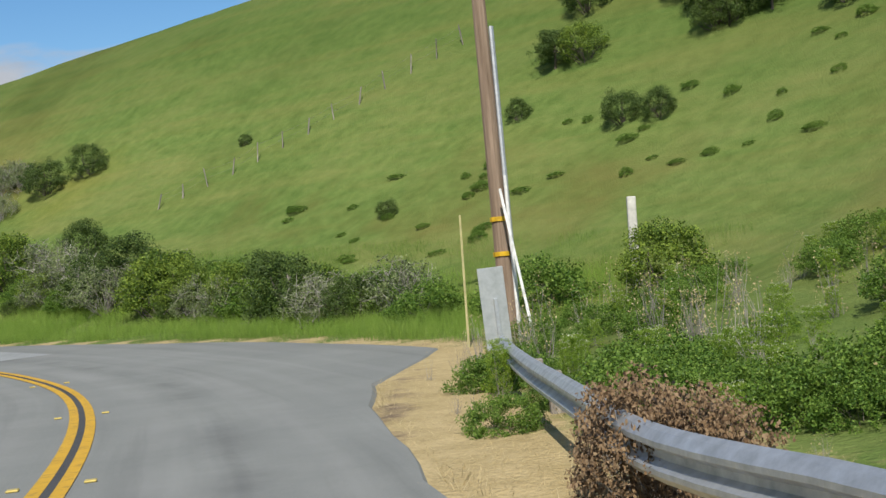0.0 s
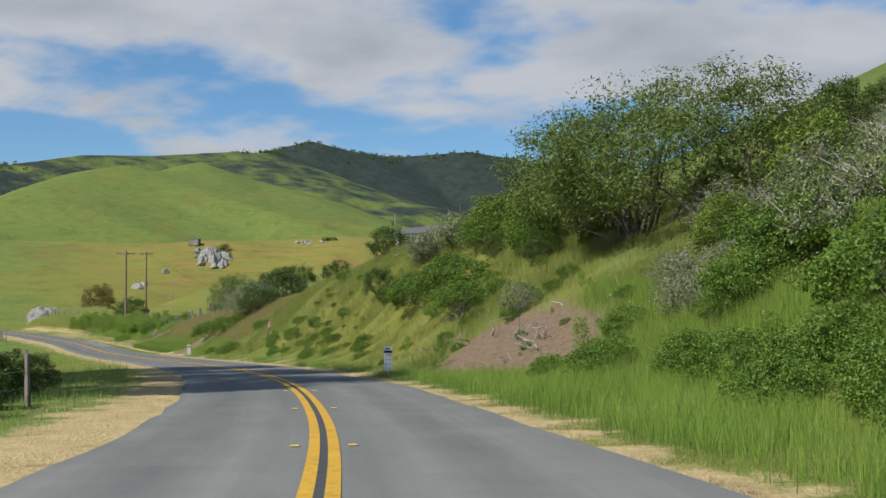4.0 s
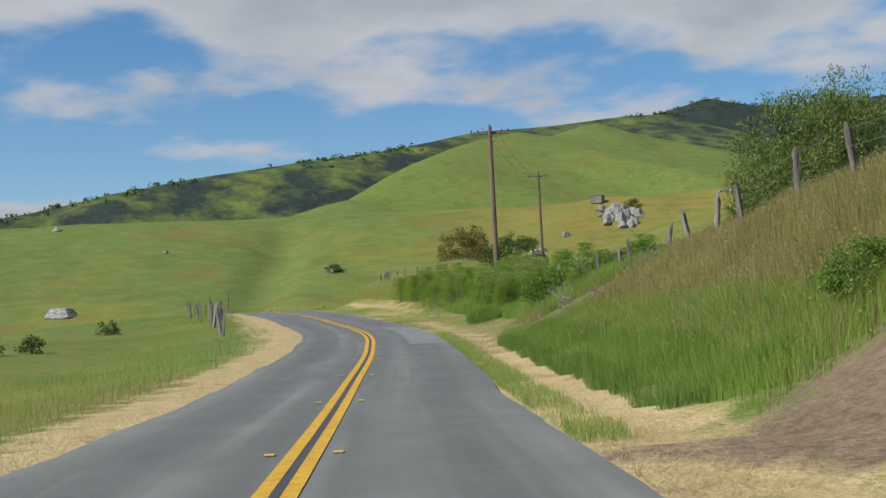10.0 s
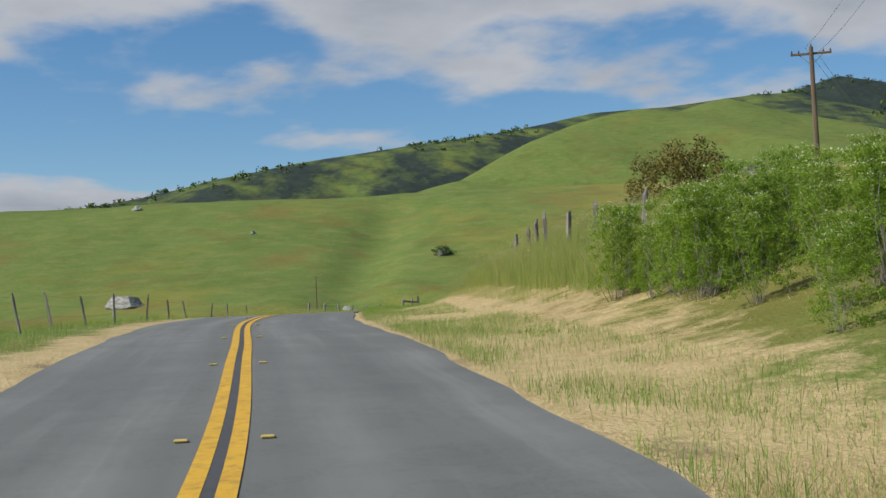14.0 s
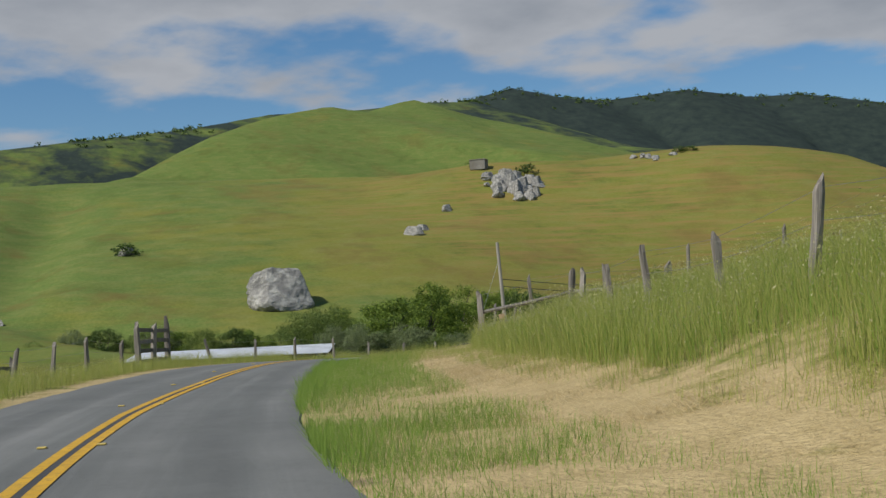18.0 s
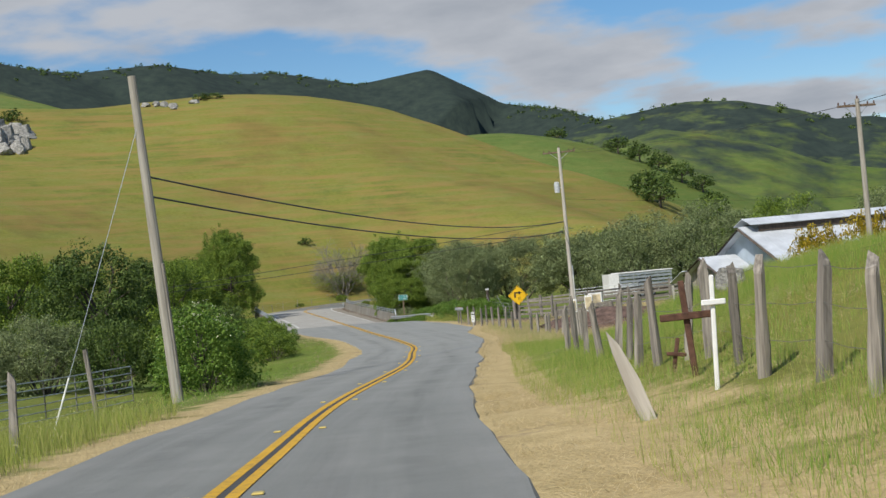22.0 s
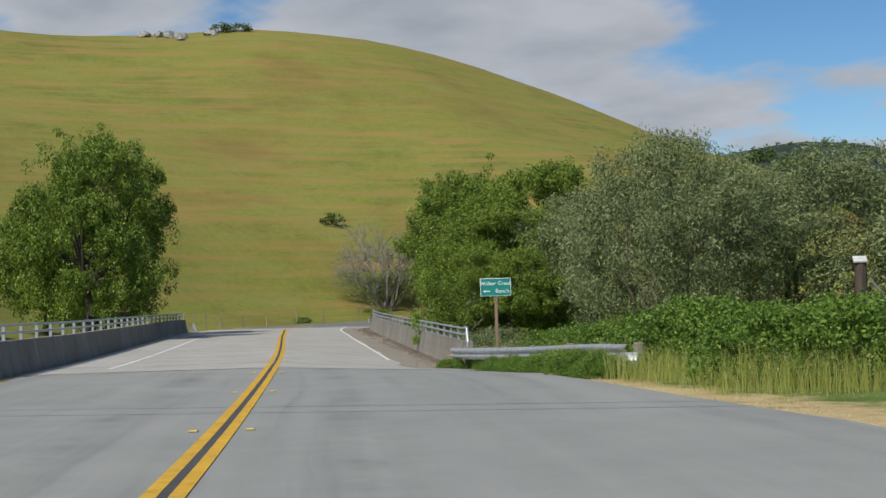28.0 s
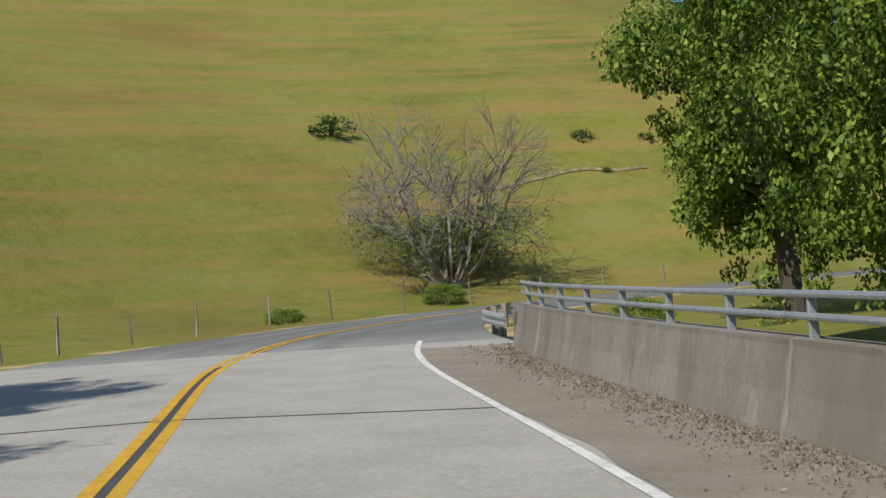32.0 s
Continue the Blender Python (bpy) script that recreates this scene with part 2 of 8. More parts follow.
def m_asphalt(name="asphalt", dark=(0.07, 0.074, 0.071), lite=(0.124, 0.129, 0.122)):
    n = Nodes(name)
    grain = n.noise(60.0, 3.0, 0.7)
    patch = n.noise(0.35, 5.0)
    col = n.mix(0.45, n.ramp(grain, (0.3, dark), (0.7, lite)), n.ramp(patch, (0.3, dark), (0.7, lite)))
    crack = n.ramp(n.noise(0.8, 9.0, 0.75), (0.485, 1.0), (0.5, 0.72), (0.515, 1.0))
    col = n.mix(1.0, col, crack, "MULTIPLY")
    if name == "asphalt":
        col = n.mix(n.attr("worn"), col, n.ramp(n.mix(0.4, grain, n.noise(0.5, 6.0, 0.65)), (0.3, (0.196, 0.203, 0.19)), (0.7, (0.318, 0.323, 0.298))))
        track = n.math("ABSOLUTE", n.math("SUBTRACT", n.math("ABSOLUTE", n.math("SUBTRACT", n.math("ABSOLUTE", n.attr("lane")), 1.65)), 0.75))
        polish = n.math("MULTIPLY", n.ramp(track, (0.05, 1.0), (0.42, 0.0)), n.ramp(n.noise(0.25, 5.0, 0.65), (0.35, 0.05), (0.65, 0.55)))
        col = n.mix(polish, col, n.mix(0.5, col, (0.3, 0.295, 0.28)))
        co2 = n.t.nodes.new("ShaderNodeCombineXYZ")
        n.t.links.new(n.math("MULTIPLY", n.attr("lane"), 1.7), co2.inputs[0])
        n.t.links.new(n.math("MULTIPLY", n.attr("along"), 0.045), co2.inputs[1])
        streak = n.noise(1.0, 6.0, 0.6, vec=co2.outputs[0])
        col = n.mix(n.ramp(streak, (0.52, 0.0), (0.7, 0.25)), col, (0.33, 0.33, 0.31))
        col = n.mix(n.ramp(streak, (0.3, 0.28), (0.46, 0.0)), col, (0.085, 0.087, 0.084))
        oil = n.math("MULTIPLY", n.ramp(n.math("ABSOLUTE", n.math("SUBTRACT", n.math("ABSOLUTE", n.attr("lane")), 1.6)), (0.0, 1.0), (0.5, 0.0)), n.ramp(n.noise(0.4, 5.0, 0.7), (0.45, 0.0), (0.7, 0.5)))
        col = n.mix(oil, col, (0.07, 0.07, 0.07))
    return n.set(col, n.ramp(grain, (0.3, 0.75), (0.7, 0.95)), bump=grain, strength=0.35, dist=0.01, spec=0.25)


def m_paint(name, color):
    n = Nodes(name)
    wear = n.ramp(n.noise(7.0, 7.0, 0.75), (0.34, 0.0), (0.5, 1.0))
    col = n.mix(wear, tuple(c * 0.5 + 0.03 for c in color), n.ramp(n.noise(2.0), (0.3, tuple(c * 0.85 for c in color)), (0.7, color)))
    return n.set(col, 0.7, bump=n.noise(60.0), strength=0.25, dist=0.005)


def m_concrete(name="concrete", base=(0.36, 0.35, 0.32)):
    n = Nodes(name)
    lo_ = 0.66 if "deck" in name else 0.62
    d, l = tuple(c * lo_ for c in base), tuple(c * 1.1 for c in base)
    col = n.mix(0.5, n.ramp(n.noise(0.7, 6.0, 0.65), (0.3, d), (0.7, l)), n.ramp(n.noise(18.0, 5.0), (0.3, d), (0.7, l)))
    stain = n.ramp(n.noise(1.3, 6.0, 0.7, stretch=(1.0, 1.0, 0.12)), (0.5, 0.0), (0.68, 0.0 if "deck" in name else 0.6))
    col = n.mix(stain, col, (0.12, 0.105, 0.085))
    if "deck" not in name:
        # broad damp stains and thin pale runs down the face
        col = n.mix(n.ramp(n.noise(0.35, 5.0, 0.7, stretch=(1.0, 1.0, 0.5)), (0.42, 0.0), (0.6, 0.7)), col, (0.16, 0.145, 0.115))
        col = n.mix(n.ramp(n.noise(2.6, 4.0, 0.6, stretch=(1.0, 1.0, 0.05)), (0.6, 0.0), (0.72, 0.5)), col, (0.46, 0.44, 0.39))
    return n.set(col, 0.9, bump=n.noise(25.0, 5.0), strength=0.3, dist=0.01, spec=0.2)


def m_silt():
    """Grey-brown silt with fine gravel and leaf litter."""
    n = Nodes("silt")
    col = n.mix(0.5, n.ramp(n.noise(0.9, 6.0, 0.7), (0.3, (0.19, 0.165, 0.13)), (0.7, (0.34, 0.305, 0.25))), n.ramp(n.noise(28.0, 5.0, 0.75), (0.3, (0.15, 0.13, 0.1)), (0.72, (0.36, 0.33, 0.28))))
    return n.set(col, 0.95, bump=n.noise(30.0, 5.0, 0.7), strength=0.6, dist=0.03, spec=0.1)


def m_wood(name, dark, lite, grain=(14.0, 14.0, 0.9)):
    n = Nodes(name)
    g = n.noise(1.0, 6.0, 0.65, vec=n.co, stretch=grain)
    tone = n.ramp(n.rand(), (0.0, 0.65), (1.0, 1.15))
    col = n.mix(1.0, n.ramp(g, (0.3, dark), (0.7, lite)), tone, "MULTIPLY")
    return n.set(col, 0.85, bump=g, strength=0.5, dist=0.01, spec=0.2)


def m_metal(name, dark, lite, rough=0.45):
    n = Nodes(name)
    f = n.noise(5.0, 6.0, 0.65, vec=n.co)
    return n.set(n.ramp(f, (0.3, dark), (0.7, lite)), n.ramp(f, (0.3, rough + 0.15), (0.7, rough)), 0.75, bump=n.noise(30.0), strength=0.1, dist=0.005)


def m_rock():
    n = Nodes("lichen_rock")
    a, b = n.noise(0.5, 8.0, 0.7, vec=n.co), n.noise(3.5, 7.0, 0.7, vec=n.co)
    col = n.mix(n.ramp(b, (0.45, 0.0), (0.62, 1.0)), n.ramp(a, (0.3, (0.1, 0.1, 0.095)), (0.7, (0.3, 0.29, 0.27))), (0.42, 0.41, 0.37))
    return n.set(col, 0.92, bump=n.math("ADD", a, n.math("MULTIPLY", b, 0.5)), strength=0.9, dist=0.25, spec=0.15)


GROUND = m_ground()
ASPHALT = m_asphalt()
ASPHALT_NEW = m_asphalt("fresh_asphalt", (0.05, 0.052, 0.055), (0.085, 0.086, 0.088))
ASPHALT_PALE = m_asphalt("pale_asphalt_patch", (0.16, 0.166, 0.163), (0.23, 0.235, 0.23))
ASPHALT_CHALKY = m_asphalt("chalky_asphalt_patch", (0.24, 0.25, 0.245), (0.33, 0.34, 0.33))
YELLOW = m_paint("yellow_road_paint", (0.62, 0.36, 0.03))
WHITE_PAINT = m_paint("white_road_paint", (0.72, 0.72, 0.68))
DECK = m_concrete("deck_concrete", (0.4, 0.385, 0.345))
CONCRETE = m_concrete("parapet_concrete", (0.27, 0.26, 0.235))
OLD_WOOD = m_wood("weathered_post_wood", (0.1, 0.088, 0.075), (0.37, 0.335, 0.29), (22.0, 22.0, 1.4))
POLE_WOOD = m_wood("pole_wood", (0.11, 0.075, 0.05), (0.3, 0.22, 0.16), (10.0, 10.0, 0.5))
GALV = m_metal("galvanised_steel", (0.36, 0.38, 0.4), (0.62, 0.64, 0.66))
DARK_STEEL = m_plain("rusty_dark_steel", (0.07, 0.05, 0.04), 0.7)
WIRE = m_plain("wire", (0.03, 0.03, 0.03), 0.5)
FENCE_WIRE = m_metal("fence_wire", (0.2, 0.19, 0.18), (0.36, 0.35, 0.34), 0.5)
ROCK = m_rock()
PALE_POLE = m_wood("bleached_pole_wood", (0.3, 0.265, 0.22), (0.6, 0.56, 0.49), (10.0, 10.0, 0.5))
BARK = m_wood("bark", (0.05, 0.042, 0.034), (0.17, 0.145, 0.12), (5.0, 5.0, 0.7))
DEAD_TWIG = m_wood("bare_grey_twig", (0.19, 0.17, 0.15), (0.42, 0.39, 0.35), (5.0, 5.0, 0.7))
LEAF_GREEN = leaf_material("green_leaf", (0.034, 0.072, 0.011), (0.107, 0.183, 0.025), (0.291, 0.378, 0.054))
LEAF_DARK = leaf_material("dark_leaf", (0.024, 0.049, 0.013), (0.065, 0.114, 0.024), (0.147, 0.206, 0.046))
LEAF_GREY = leaf_material("grey_green_leaf", (0.060, 0.084, 0.036), (0.157, 0.199, 0.085), (0.344, 0.400, 0.181))
LEAF_WILLOW = leaf_material("willow_leaf", (0.040, 0.072, 0.018), (0.108, 0.162, 0.032), (0.249, 0.315, 0.081))
LEAF_OLIVE = leaf_material("olive_leaf", (0.075, 0.07, 0.018), (0.16, 0.14, 0.034), (0.3, 0.25, 0.07))
LEAF_WEED = leaf_material("weed_leaf", (0.10, 0.185, 0.018), (0.215, 0.35, 0.036), (0.38, 0.5, 0.08), 0.55)
LEAF_YELLOW = leaf_material("broom_flower", (0.07, 0.09, 0.015), (0.3, 0.22, 0.015), (0.55, 0.4, 0.02))
GRASS_GREEN = leaf_material("green_grass", (0.16, 0.28, 0.035), (0.22, 0.36, 0.05), (0.32, 0.44, 0.09), 0.5, 0.6)
BANK_GREEN = leaf_material("bank_grass", (0.075, 0.15, 0.02), (0.125, 0.225, 0.03), (0.2, 0.3, 0.055), 0.45, 0.5)
BANK_SEED = leaf_material("bank_seeding_grass", (0.13, 0.17, 0.028), (0.2, 0.225, 0.045), (0.33, 0.32, 0.1), 0.5, 0.5)
SEED_HEAD = leaf_material("seed_head", (0.36, 0.36, 0.13), (0.5, 0.48, 0.22), (0.66, 0.62, 0.36), 0.4, 0.5)
LEAF_BRAMBLE = leaf_material("bramble_leaf", (0.045, 0.1, 0.014), (0.105, 0.2, 0.028), (0.23, 0.34, 0.06), 0.35)
GRASS_DRY = leaf_material("dry_grass", (0.36, 0.27, 0.12), (0.56, 0.44, 0.22), (0.72, 0.6, 0.36), 0.4, 0.6)
LEAF_DEAD = leaf_material("dead_bramble_leaf", (0.14, 0.085, 0.045), (0.26, 0.17, 0.09), (0.38, 0.27, 0.16), 0.2, 0.7)
GRASS_ROSE = leaf_material("reddish_grass", (0.19, 0.15, 0.05), (0.3, 0.235, 0.085), (0.45, 0.37, 0.17), 0.5, 0.5)
GRASS_SEED = leaf_material("seeding_grass", (0.26, 0.34, 0.055), (0.38, 0.43, 0.09), (0.52, 0.5, 0.17), 0.55, 0.6)

# ---- the lie of the land ----
# centre line of the road, from the bend at the start over the rise and down to the bridge
CENTRE = [(1.5, -26.0), (-0.6, -12.0), (-1.6, -2.0), (-3.4, 10.0), (-6.2, 20.5), (-9.7, 27.9), (-14.6, 34.8), (-19.5, 40.4),
          (-25.8, 46.6), (-36.1, 55.3), (-49.1, 64.8), (-63.1, 73.2), (-77.1, 80.3), (-91.9, 87.2), (-104.0, 92.9), (-117.9, 99.4),
          (-133.5, 106.7), (-146.3, 112.1), (-159.6, 116.0), (-171.9, 119.0), (-186.0, 122.4), (-198.4, 126.5), (-210.1, 131.2), (-223.2, 137.6),
          (-236.1, 145.2), (-247.8, 153.5), (-256.8, 161.9), (-263.5, 170.8), (-269.1, 180.1), (-274.6, 189.8), (-283.0, 206.4), (-289.6, 218.1),
          (-298.0, 232.0), (-313.9, 252.8), (-332.7, 276.3), (-353.0, 300.8), (-363.4, 314.0), (-369.0, 326.0), (-368.5, 339.0), (-361.0, 352.0),
          (-347.0, 362.0), (-322.0, 372.0), (-285.0, 384.0)]
# height of the surface at distances along it
RISE = [(0, 0.9), (24, 0.0), (36, -0.45), (48, -0.7), (66, -0.62), (92, -0.2), (122, 0.15), (154, 0.5), (184, 0.95), (200, 1.4),
        (215, 2.0), (229, 2.7), (242, 3.5), (256, 4.1), (270, 4.6), (300, 4.85), (327, 4.95), (340, 4.72), (351, 4.3), (362, 3.8),
        (373, 3.25), (392, 2.4), (405, 1.9), (421, 1.35), (447, 1.05), (477, 1.0), (509, 1.2), (540, 1.35), (600, 2.2), (660, 3.5)]


def catmull(pts, step):
    """Evenly spaced points on a smooth curve through pts."""
    p = np.array(pts, float)
    p = np.vstack([2 * p[0] - p[1], p, 2 * p[-1] - p[-2]])
    out = []
    for i in range(1, len(p) - 2):
        u = np.linspace(0, 1, 24, endpoint=False)[:, None]
        a, b, c, d = p[i - 1], p[i], p[i + 1], p[i + 2]
        out.append(0.5 * (2 * b + (c - a) * u + (2 * a - 5 * b + 4 * c - d) * u**2 + (3 * b - a - 3 * c + d) * u**3))
    out = np.vstack(out + [p[-2:-1]])
    run = np.r_[0, np.cumsum(np.hypot(*np.diff(out, axis=0).T))]
    at = np.arange(0, run[-1], step)
    return np.stack([np.interp(at, run, out[:, k]) for k in range(2)], 1), at


LINE, STATION = catmull(CENTRE, 1.0)
LENGTH = STATION[-1]
LINE_Z = np.interp(STATION, *zip(*RISE))
LINE_Z = np.convolve(np.pad(LINE_Z, 6, mode="edge"), np.ones(13) / 13, "valid")
TANGENT = np.gradient(LINE, axis=0)
TANGENT /= np.hypot(*TANGENT.T)[:, None]
RIGHT_OF = np.stack([TANGENT[:, 1], -TANGENT[:, 0]], 1)


def knots(s, *pairs):
    return np.interp(s, [p[0] for p in pairs], [p[1] for p in pairs])


def half_right(s):
    return knots(s, (0, 3.0), (25, 2.9), (35, 3.0), (41, 3.5), (44, 4.2), (49, 7.2), (56, 6.6), (61, 5.6), (70, 4.2), (88, 3.0), (110, 2.7), (230, 2.7), (262, 3.1), (278, 3.2), (289, 3.1), (296, 2.8), (304, 2.78), (314, 2.9), (326, 3.0), (329, 3.5), (337, 3.5), (341, 2.7), (345, 2.6), (400, 2.8),
                 (420, 4.2), (432, 5.0), (440, 7.0), (452, 7.2), (461, 6.2), (470, 5.4), (474, 5.7), (530, 5.8), (540, 4.5), (600, 3.5))


def half_left(s):
    return knots(s, (0, 2.8), (60, 3.0), (90, 2.7), (370, 2.7), (395, 2.8), (440, 3.2), (455, 4.8), (470, 6.3), (524, 6.6), (540, 4.2), (600, 3.5))


def road_frame(x, y):
    """Distance along the road, sideways from its centre line (right is positive) and the surface height there."""
    x, y = np.atleast_1d(x).astype(float), np.atleast_1d(y).astype(float)
    s, d, z = np.empty(len(x)), np.empty(len(x)), np.empty(len(x))
    for a in range(0, len(x), 20000):
        q = slice(a, a + 20000)
        dx, dy = x[q, None] - LINE[None, ::3, 0], y[q, None] - LINE[None, ::3, 1]
        k = np.argmin(dx * dx + dy * dy, 1) * 3
        rx, ry = x[q] - LINE[k, 0], y[q] - LINE[k, 1]
        al = np.clip(rx * TANGENT[k, 0] + ry * TANGENT[k, 1], -1.5, 1.5)
        s[q] = np.clip(STATION[k] + al, 0, LENGTH)
        px, py = LINE[k, 0] + al * TANGENT[k, 0], LINE[k, 1] + al * TANGENT[k, 1]
        side = np.sign(rx * RIGHT_OF[k, 0] + ry * RIGHT_OF[k, 1])
        d[q] = side * np.hypot(x[q] - px, y[q] - py)
        z[q] = np.interp(s[q], STATION, LINE_Z)
    return s, d, z


TABLE = np.random.RandomState(7).rand(256, 256)


def value_noise(x, y):
    xi, yi = np.floor(x).astype(int), np.floor(y).astype(int)
    u, v = x - xi, y - yi
    u, v = u * u * (3 - 2 * u), v * v * (3 - 2 * v)
    g = lambda i, j: TABLE[(xi + i) & 255, (yi + j) & 255]
    return (g(0, 0) * (1 - u) + g(1, 0) * u) * (1 - v) + (g(0, 1) * (1 - u) + g(1, 1) * u) * v


def fbm(x, y, size, octaves=4):
    out, amp = 0.0, 1.0
    for k in range(octaves):
        out = out + amp * (value_noise(x / size + 17.3 * k, y / size - 9.1 * k) - 0.5)
        size, amp = size / 2.1, amp * 0.5
    return out


def smooth(a, b, x):
    u = np.clip((x - a) / (b - a), 0, 1)
    return u * u * (3 - 2 * u)


def soft_max(a, b, k):
    return np.maximum(a, b) + np.log1p(np.exp(-np.abs(a - b) / k)) * k


def dome(x, y, cx, cy, height, radius, ry=None, turn=0.0):
    c, s = math.cos(radians(turn)), math.sin(radians(turn))
    u, v = (x - cx) * c + (y - cy) * s, -(x - cx) * s + (y - cy) * c
    r = np.hypot(u / radius, v / (ry or radius))
    return height * np.cos(np.pi / 2 * np.clip(r, 0, 1)) ** 2


def ridge(x, y, crest, slope, rough):
    """A range of hills that falls away from its crest line on both sides."""
    best_d, best_z = np.full(len(x), 1e9), np.zeros(len(x))
    for (ax, ay, az), (bx, by, bz) in zip(crest, crest[1:]):
        dx, dy = bx - ax, by - ay
        u = np.clip(((x - ax) * dx + (y - ay) * dy) / (dx * dx + dy * dy), 0, 1)
        d = np.hypot(x - ax - u * dx, y - ay - u * dy)
        near = d < best_d
        best_d, best_z = np.where(near, d, best_d), np.where(near, az + u * (bz - az), best_z)
    spur = fbm(x, y, rough * 4, 5)
    return best_z - slope * np.sqrt(best_d**2 + 15.0**2) * (1 + 0.8 * spur) + slope * 15 + spur * rough * 0.16 * np.clip(best_d / 60, 0.25, 1)


GREEN_HILL = [(-910, 438, 101), (-934, 506, 133), (-962, 561, 153), (-984, 622, 168), (-971, 644, 162), (-992, 703, 180), (-958, 750, 161), (-953, 835, 148), (-940, 930, 120)]
WOODED_RIDGE = [(-1500, 120, 120), (-1563, 328, 163), (-1546, 413, 183), (-1568, 527, 208), (-1574, 662, 230), (-1619, 811, 257), (-1657, 957, 292), (-1649, 1068, 301), (-1624, 1195, 318), (-1628, 1273, 325), (-1750, 1370, 350)]
MOUNTAIN = [(-1780, 1396, 361), (-1736, 1449, 378), (-1679, 1513, 356), (-1705, 1629, 364), (-1607, 1721, 372), (-1590, 1865, 367), (-1516, 1921, 363), (-1403, 1998, 333), (-1306, 2076, 352), (-1214, 2166, 286), (-1087, 2113, 254), (-992, 2044, 220), (-869, 1876, 167)]
FAR_HILLS = [(-818, 1575, 162), (-766, 1594, 169), (-714, 1612, 176), (-655, 1629, 171), (-585, 1646, 151), (-547, 1653, 136), (-508, 1660, 134), (-457, 1668, 122), (-398, 1674, 125), (-311, 1679, 104), (-100, 1679, 97)]
MID_HILLS = [(-620, 900, 60), (-563, 923, 71), (-517, 940, 81), (-487, 949, 74), (-453, 958, 63), (-419, 965, 48), (-330, 975, 30)]
EAST_HILLS = [(-335, 625, 10), (-297, 629, 24), (-255, 629, 38), (-180, 630, 46), (0, 600, 60)]
CREEK = [(-560, 262), (-500, 232), (-440, 205), (-405, 222), (-378, 246), (-357, 270), (-344, 289), (-322, 312), (-296, 332), (-262, 352), (-200, 385), (-90, 420)]


def land(x, y):
    """The ground without the road."""
    s, d, zr = road_frame(x, y)
    far = np.abs(d)
    east = zr * np.exp(-far / 160)
    east = east + dome(x, y, 40.6, 136.9, 23.4, 259, 176.2, 51.8) + dome(x, y, -80, 136, 3.4, 58) + dome(x, y, -172, 205, 12.5, 125, 92) + dome(x, y, -236, 214, 8.5, 62, 45, 60)
    east = east + dome(x, y, 190, 260, 62, 230)
    east = east - 2.2 * smooth(8, 45, -d) * smooth(60, 110, s) * (1 - smooth(300, 330, s))
    plane = 11 + 0.245 * (-411 - x) + 0.12 * (y - 249)
    plane = plane + dome(x, y, -448, 436, 11, 100, 85, 45) + dome(x, y, -492, 364, 4.5, 48) - dome(x, y, -374, 336, 9, 72) - 0.22 * np.maximum(y - 455, 0)
    over = np.maximum(plane - 50, 0)
    west = np.where(plane > 50, 50 + 7 * np.tanh(over / 9) - 0.18 * np.maximum(over - 12, 0), plane)
    # the golden hill's crown, and its flank that falls away to the north-east
    west = west + dome(x, y, -456, 414, 2.3, 55)
    west = west - np.interp(x, [-430, -413, -395, -372, -364, -352, -300], [0.0, 1.2, 2.4, 3.0, 5.0, 9.0, 27.0]) * smooth(385, 440, y) * smooth(600, 540, y)
    west = np.maximum(west, -6) + 2.5 * fbm(x, y, 60, 3) * smooth(0, 15, plane)
    west = soft_max(west, dome(x, y, -500, 640, 60, 190), 2.0)
    z = soft_max(east, west, 1.5)
    cd = np.full(len(x), 1e9)
    for (ax, ay), (bx, by) in zip(CREEK, CREEK[1:]):
        dx, dy = bx - ax, by - ay
        u = np.clip(((x - ax) * dx + (y - ay) * dy) / (dx * dx + dy * dy), 0, 1)
        cd = np.minimum(cd, np.hypot(x - ax - u * dx, y - ay - u * dy))
    z = z - 3.6 * np.exp(-(cd / 9.0) ** 2)
    z = z - 3.0 * np.exp(-(cd / 30.0) ** 2) * smooth(-440, -500, x)
    for crest, slope, rough in ((GREEN_HILL, 0.34, 90), (WOODED_RIDGE, 0.42, 160), (MOUNTAIN, 0.55, 220), (FAR_HILLS, 0.4, 150), (MID_HILLS, 0.32, 110), (EAST_HILLS, 0.25, 70)):
        z = soft_max(z, ridge(x, y, crest, slope, rough), 4.0)
    return z + 0.35 * fbm(x, y, 14, 3) * smooth(6, 30, far)


def bank_right(s):
    """Height and width of the bank beside the road on its right."""
    return (knots(s, (0, 0.2), (40, 0.3), (75, 1.2), (95, 1.8), (112, 3.2), (124, 4.8), (138, 5.6), (150, 5.0), (162, 3.8), (176, 3.5), (190, 3.4), (204, 2.6), (214, 2.1), (224, 1.7), (240, 2.0), (262, 3.0), (290, 3.0), (308, 1.6), (325, 0.8), (345, 1.8), (372, 2.1), (386, 2.0), (394, 0.8), (401, -0.1), (420, -0.4), (450, -0.3), (470, -0.1), (700, 0.0)),
            knots(s, (0, 8.0), (75, 8.0), (118, 9.0), (160, 9.0), (178, 7.6), (206, 7.6), (222, 9.0), (262, 11.0), (300, 11.0), (345, 9.0), (700, 9.0)))


def bank_left(s):
    return knots(s, (0, -0.3), (60, -0.4), (120, -0.9), (230, -0.9), (260, -0.2), (340, -0.9), (380, -1.2), (420, -0.4), (700, -0.3))


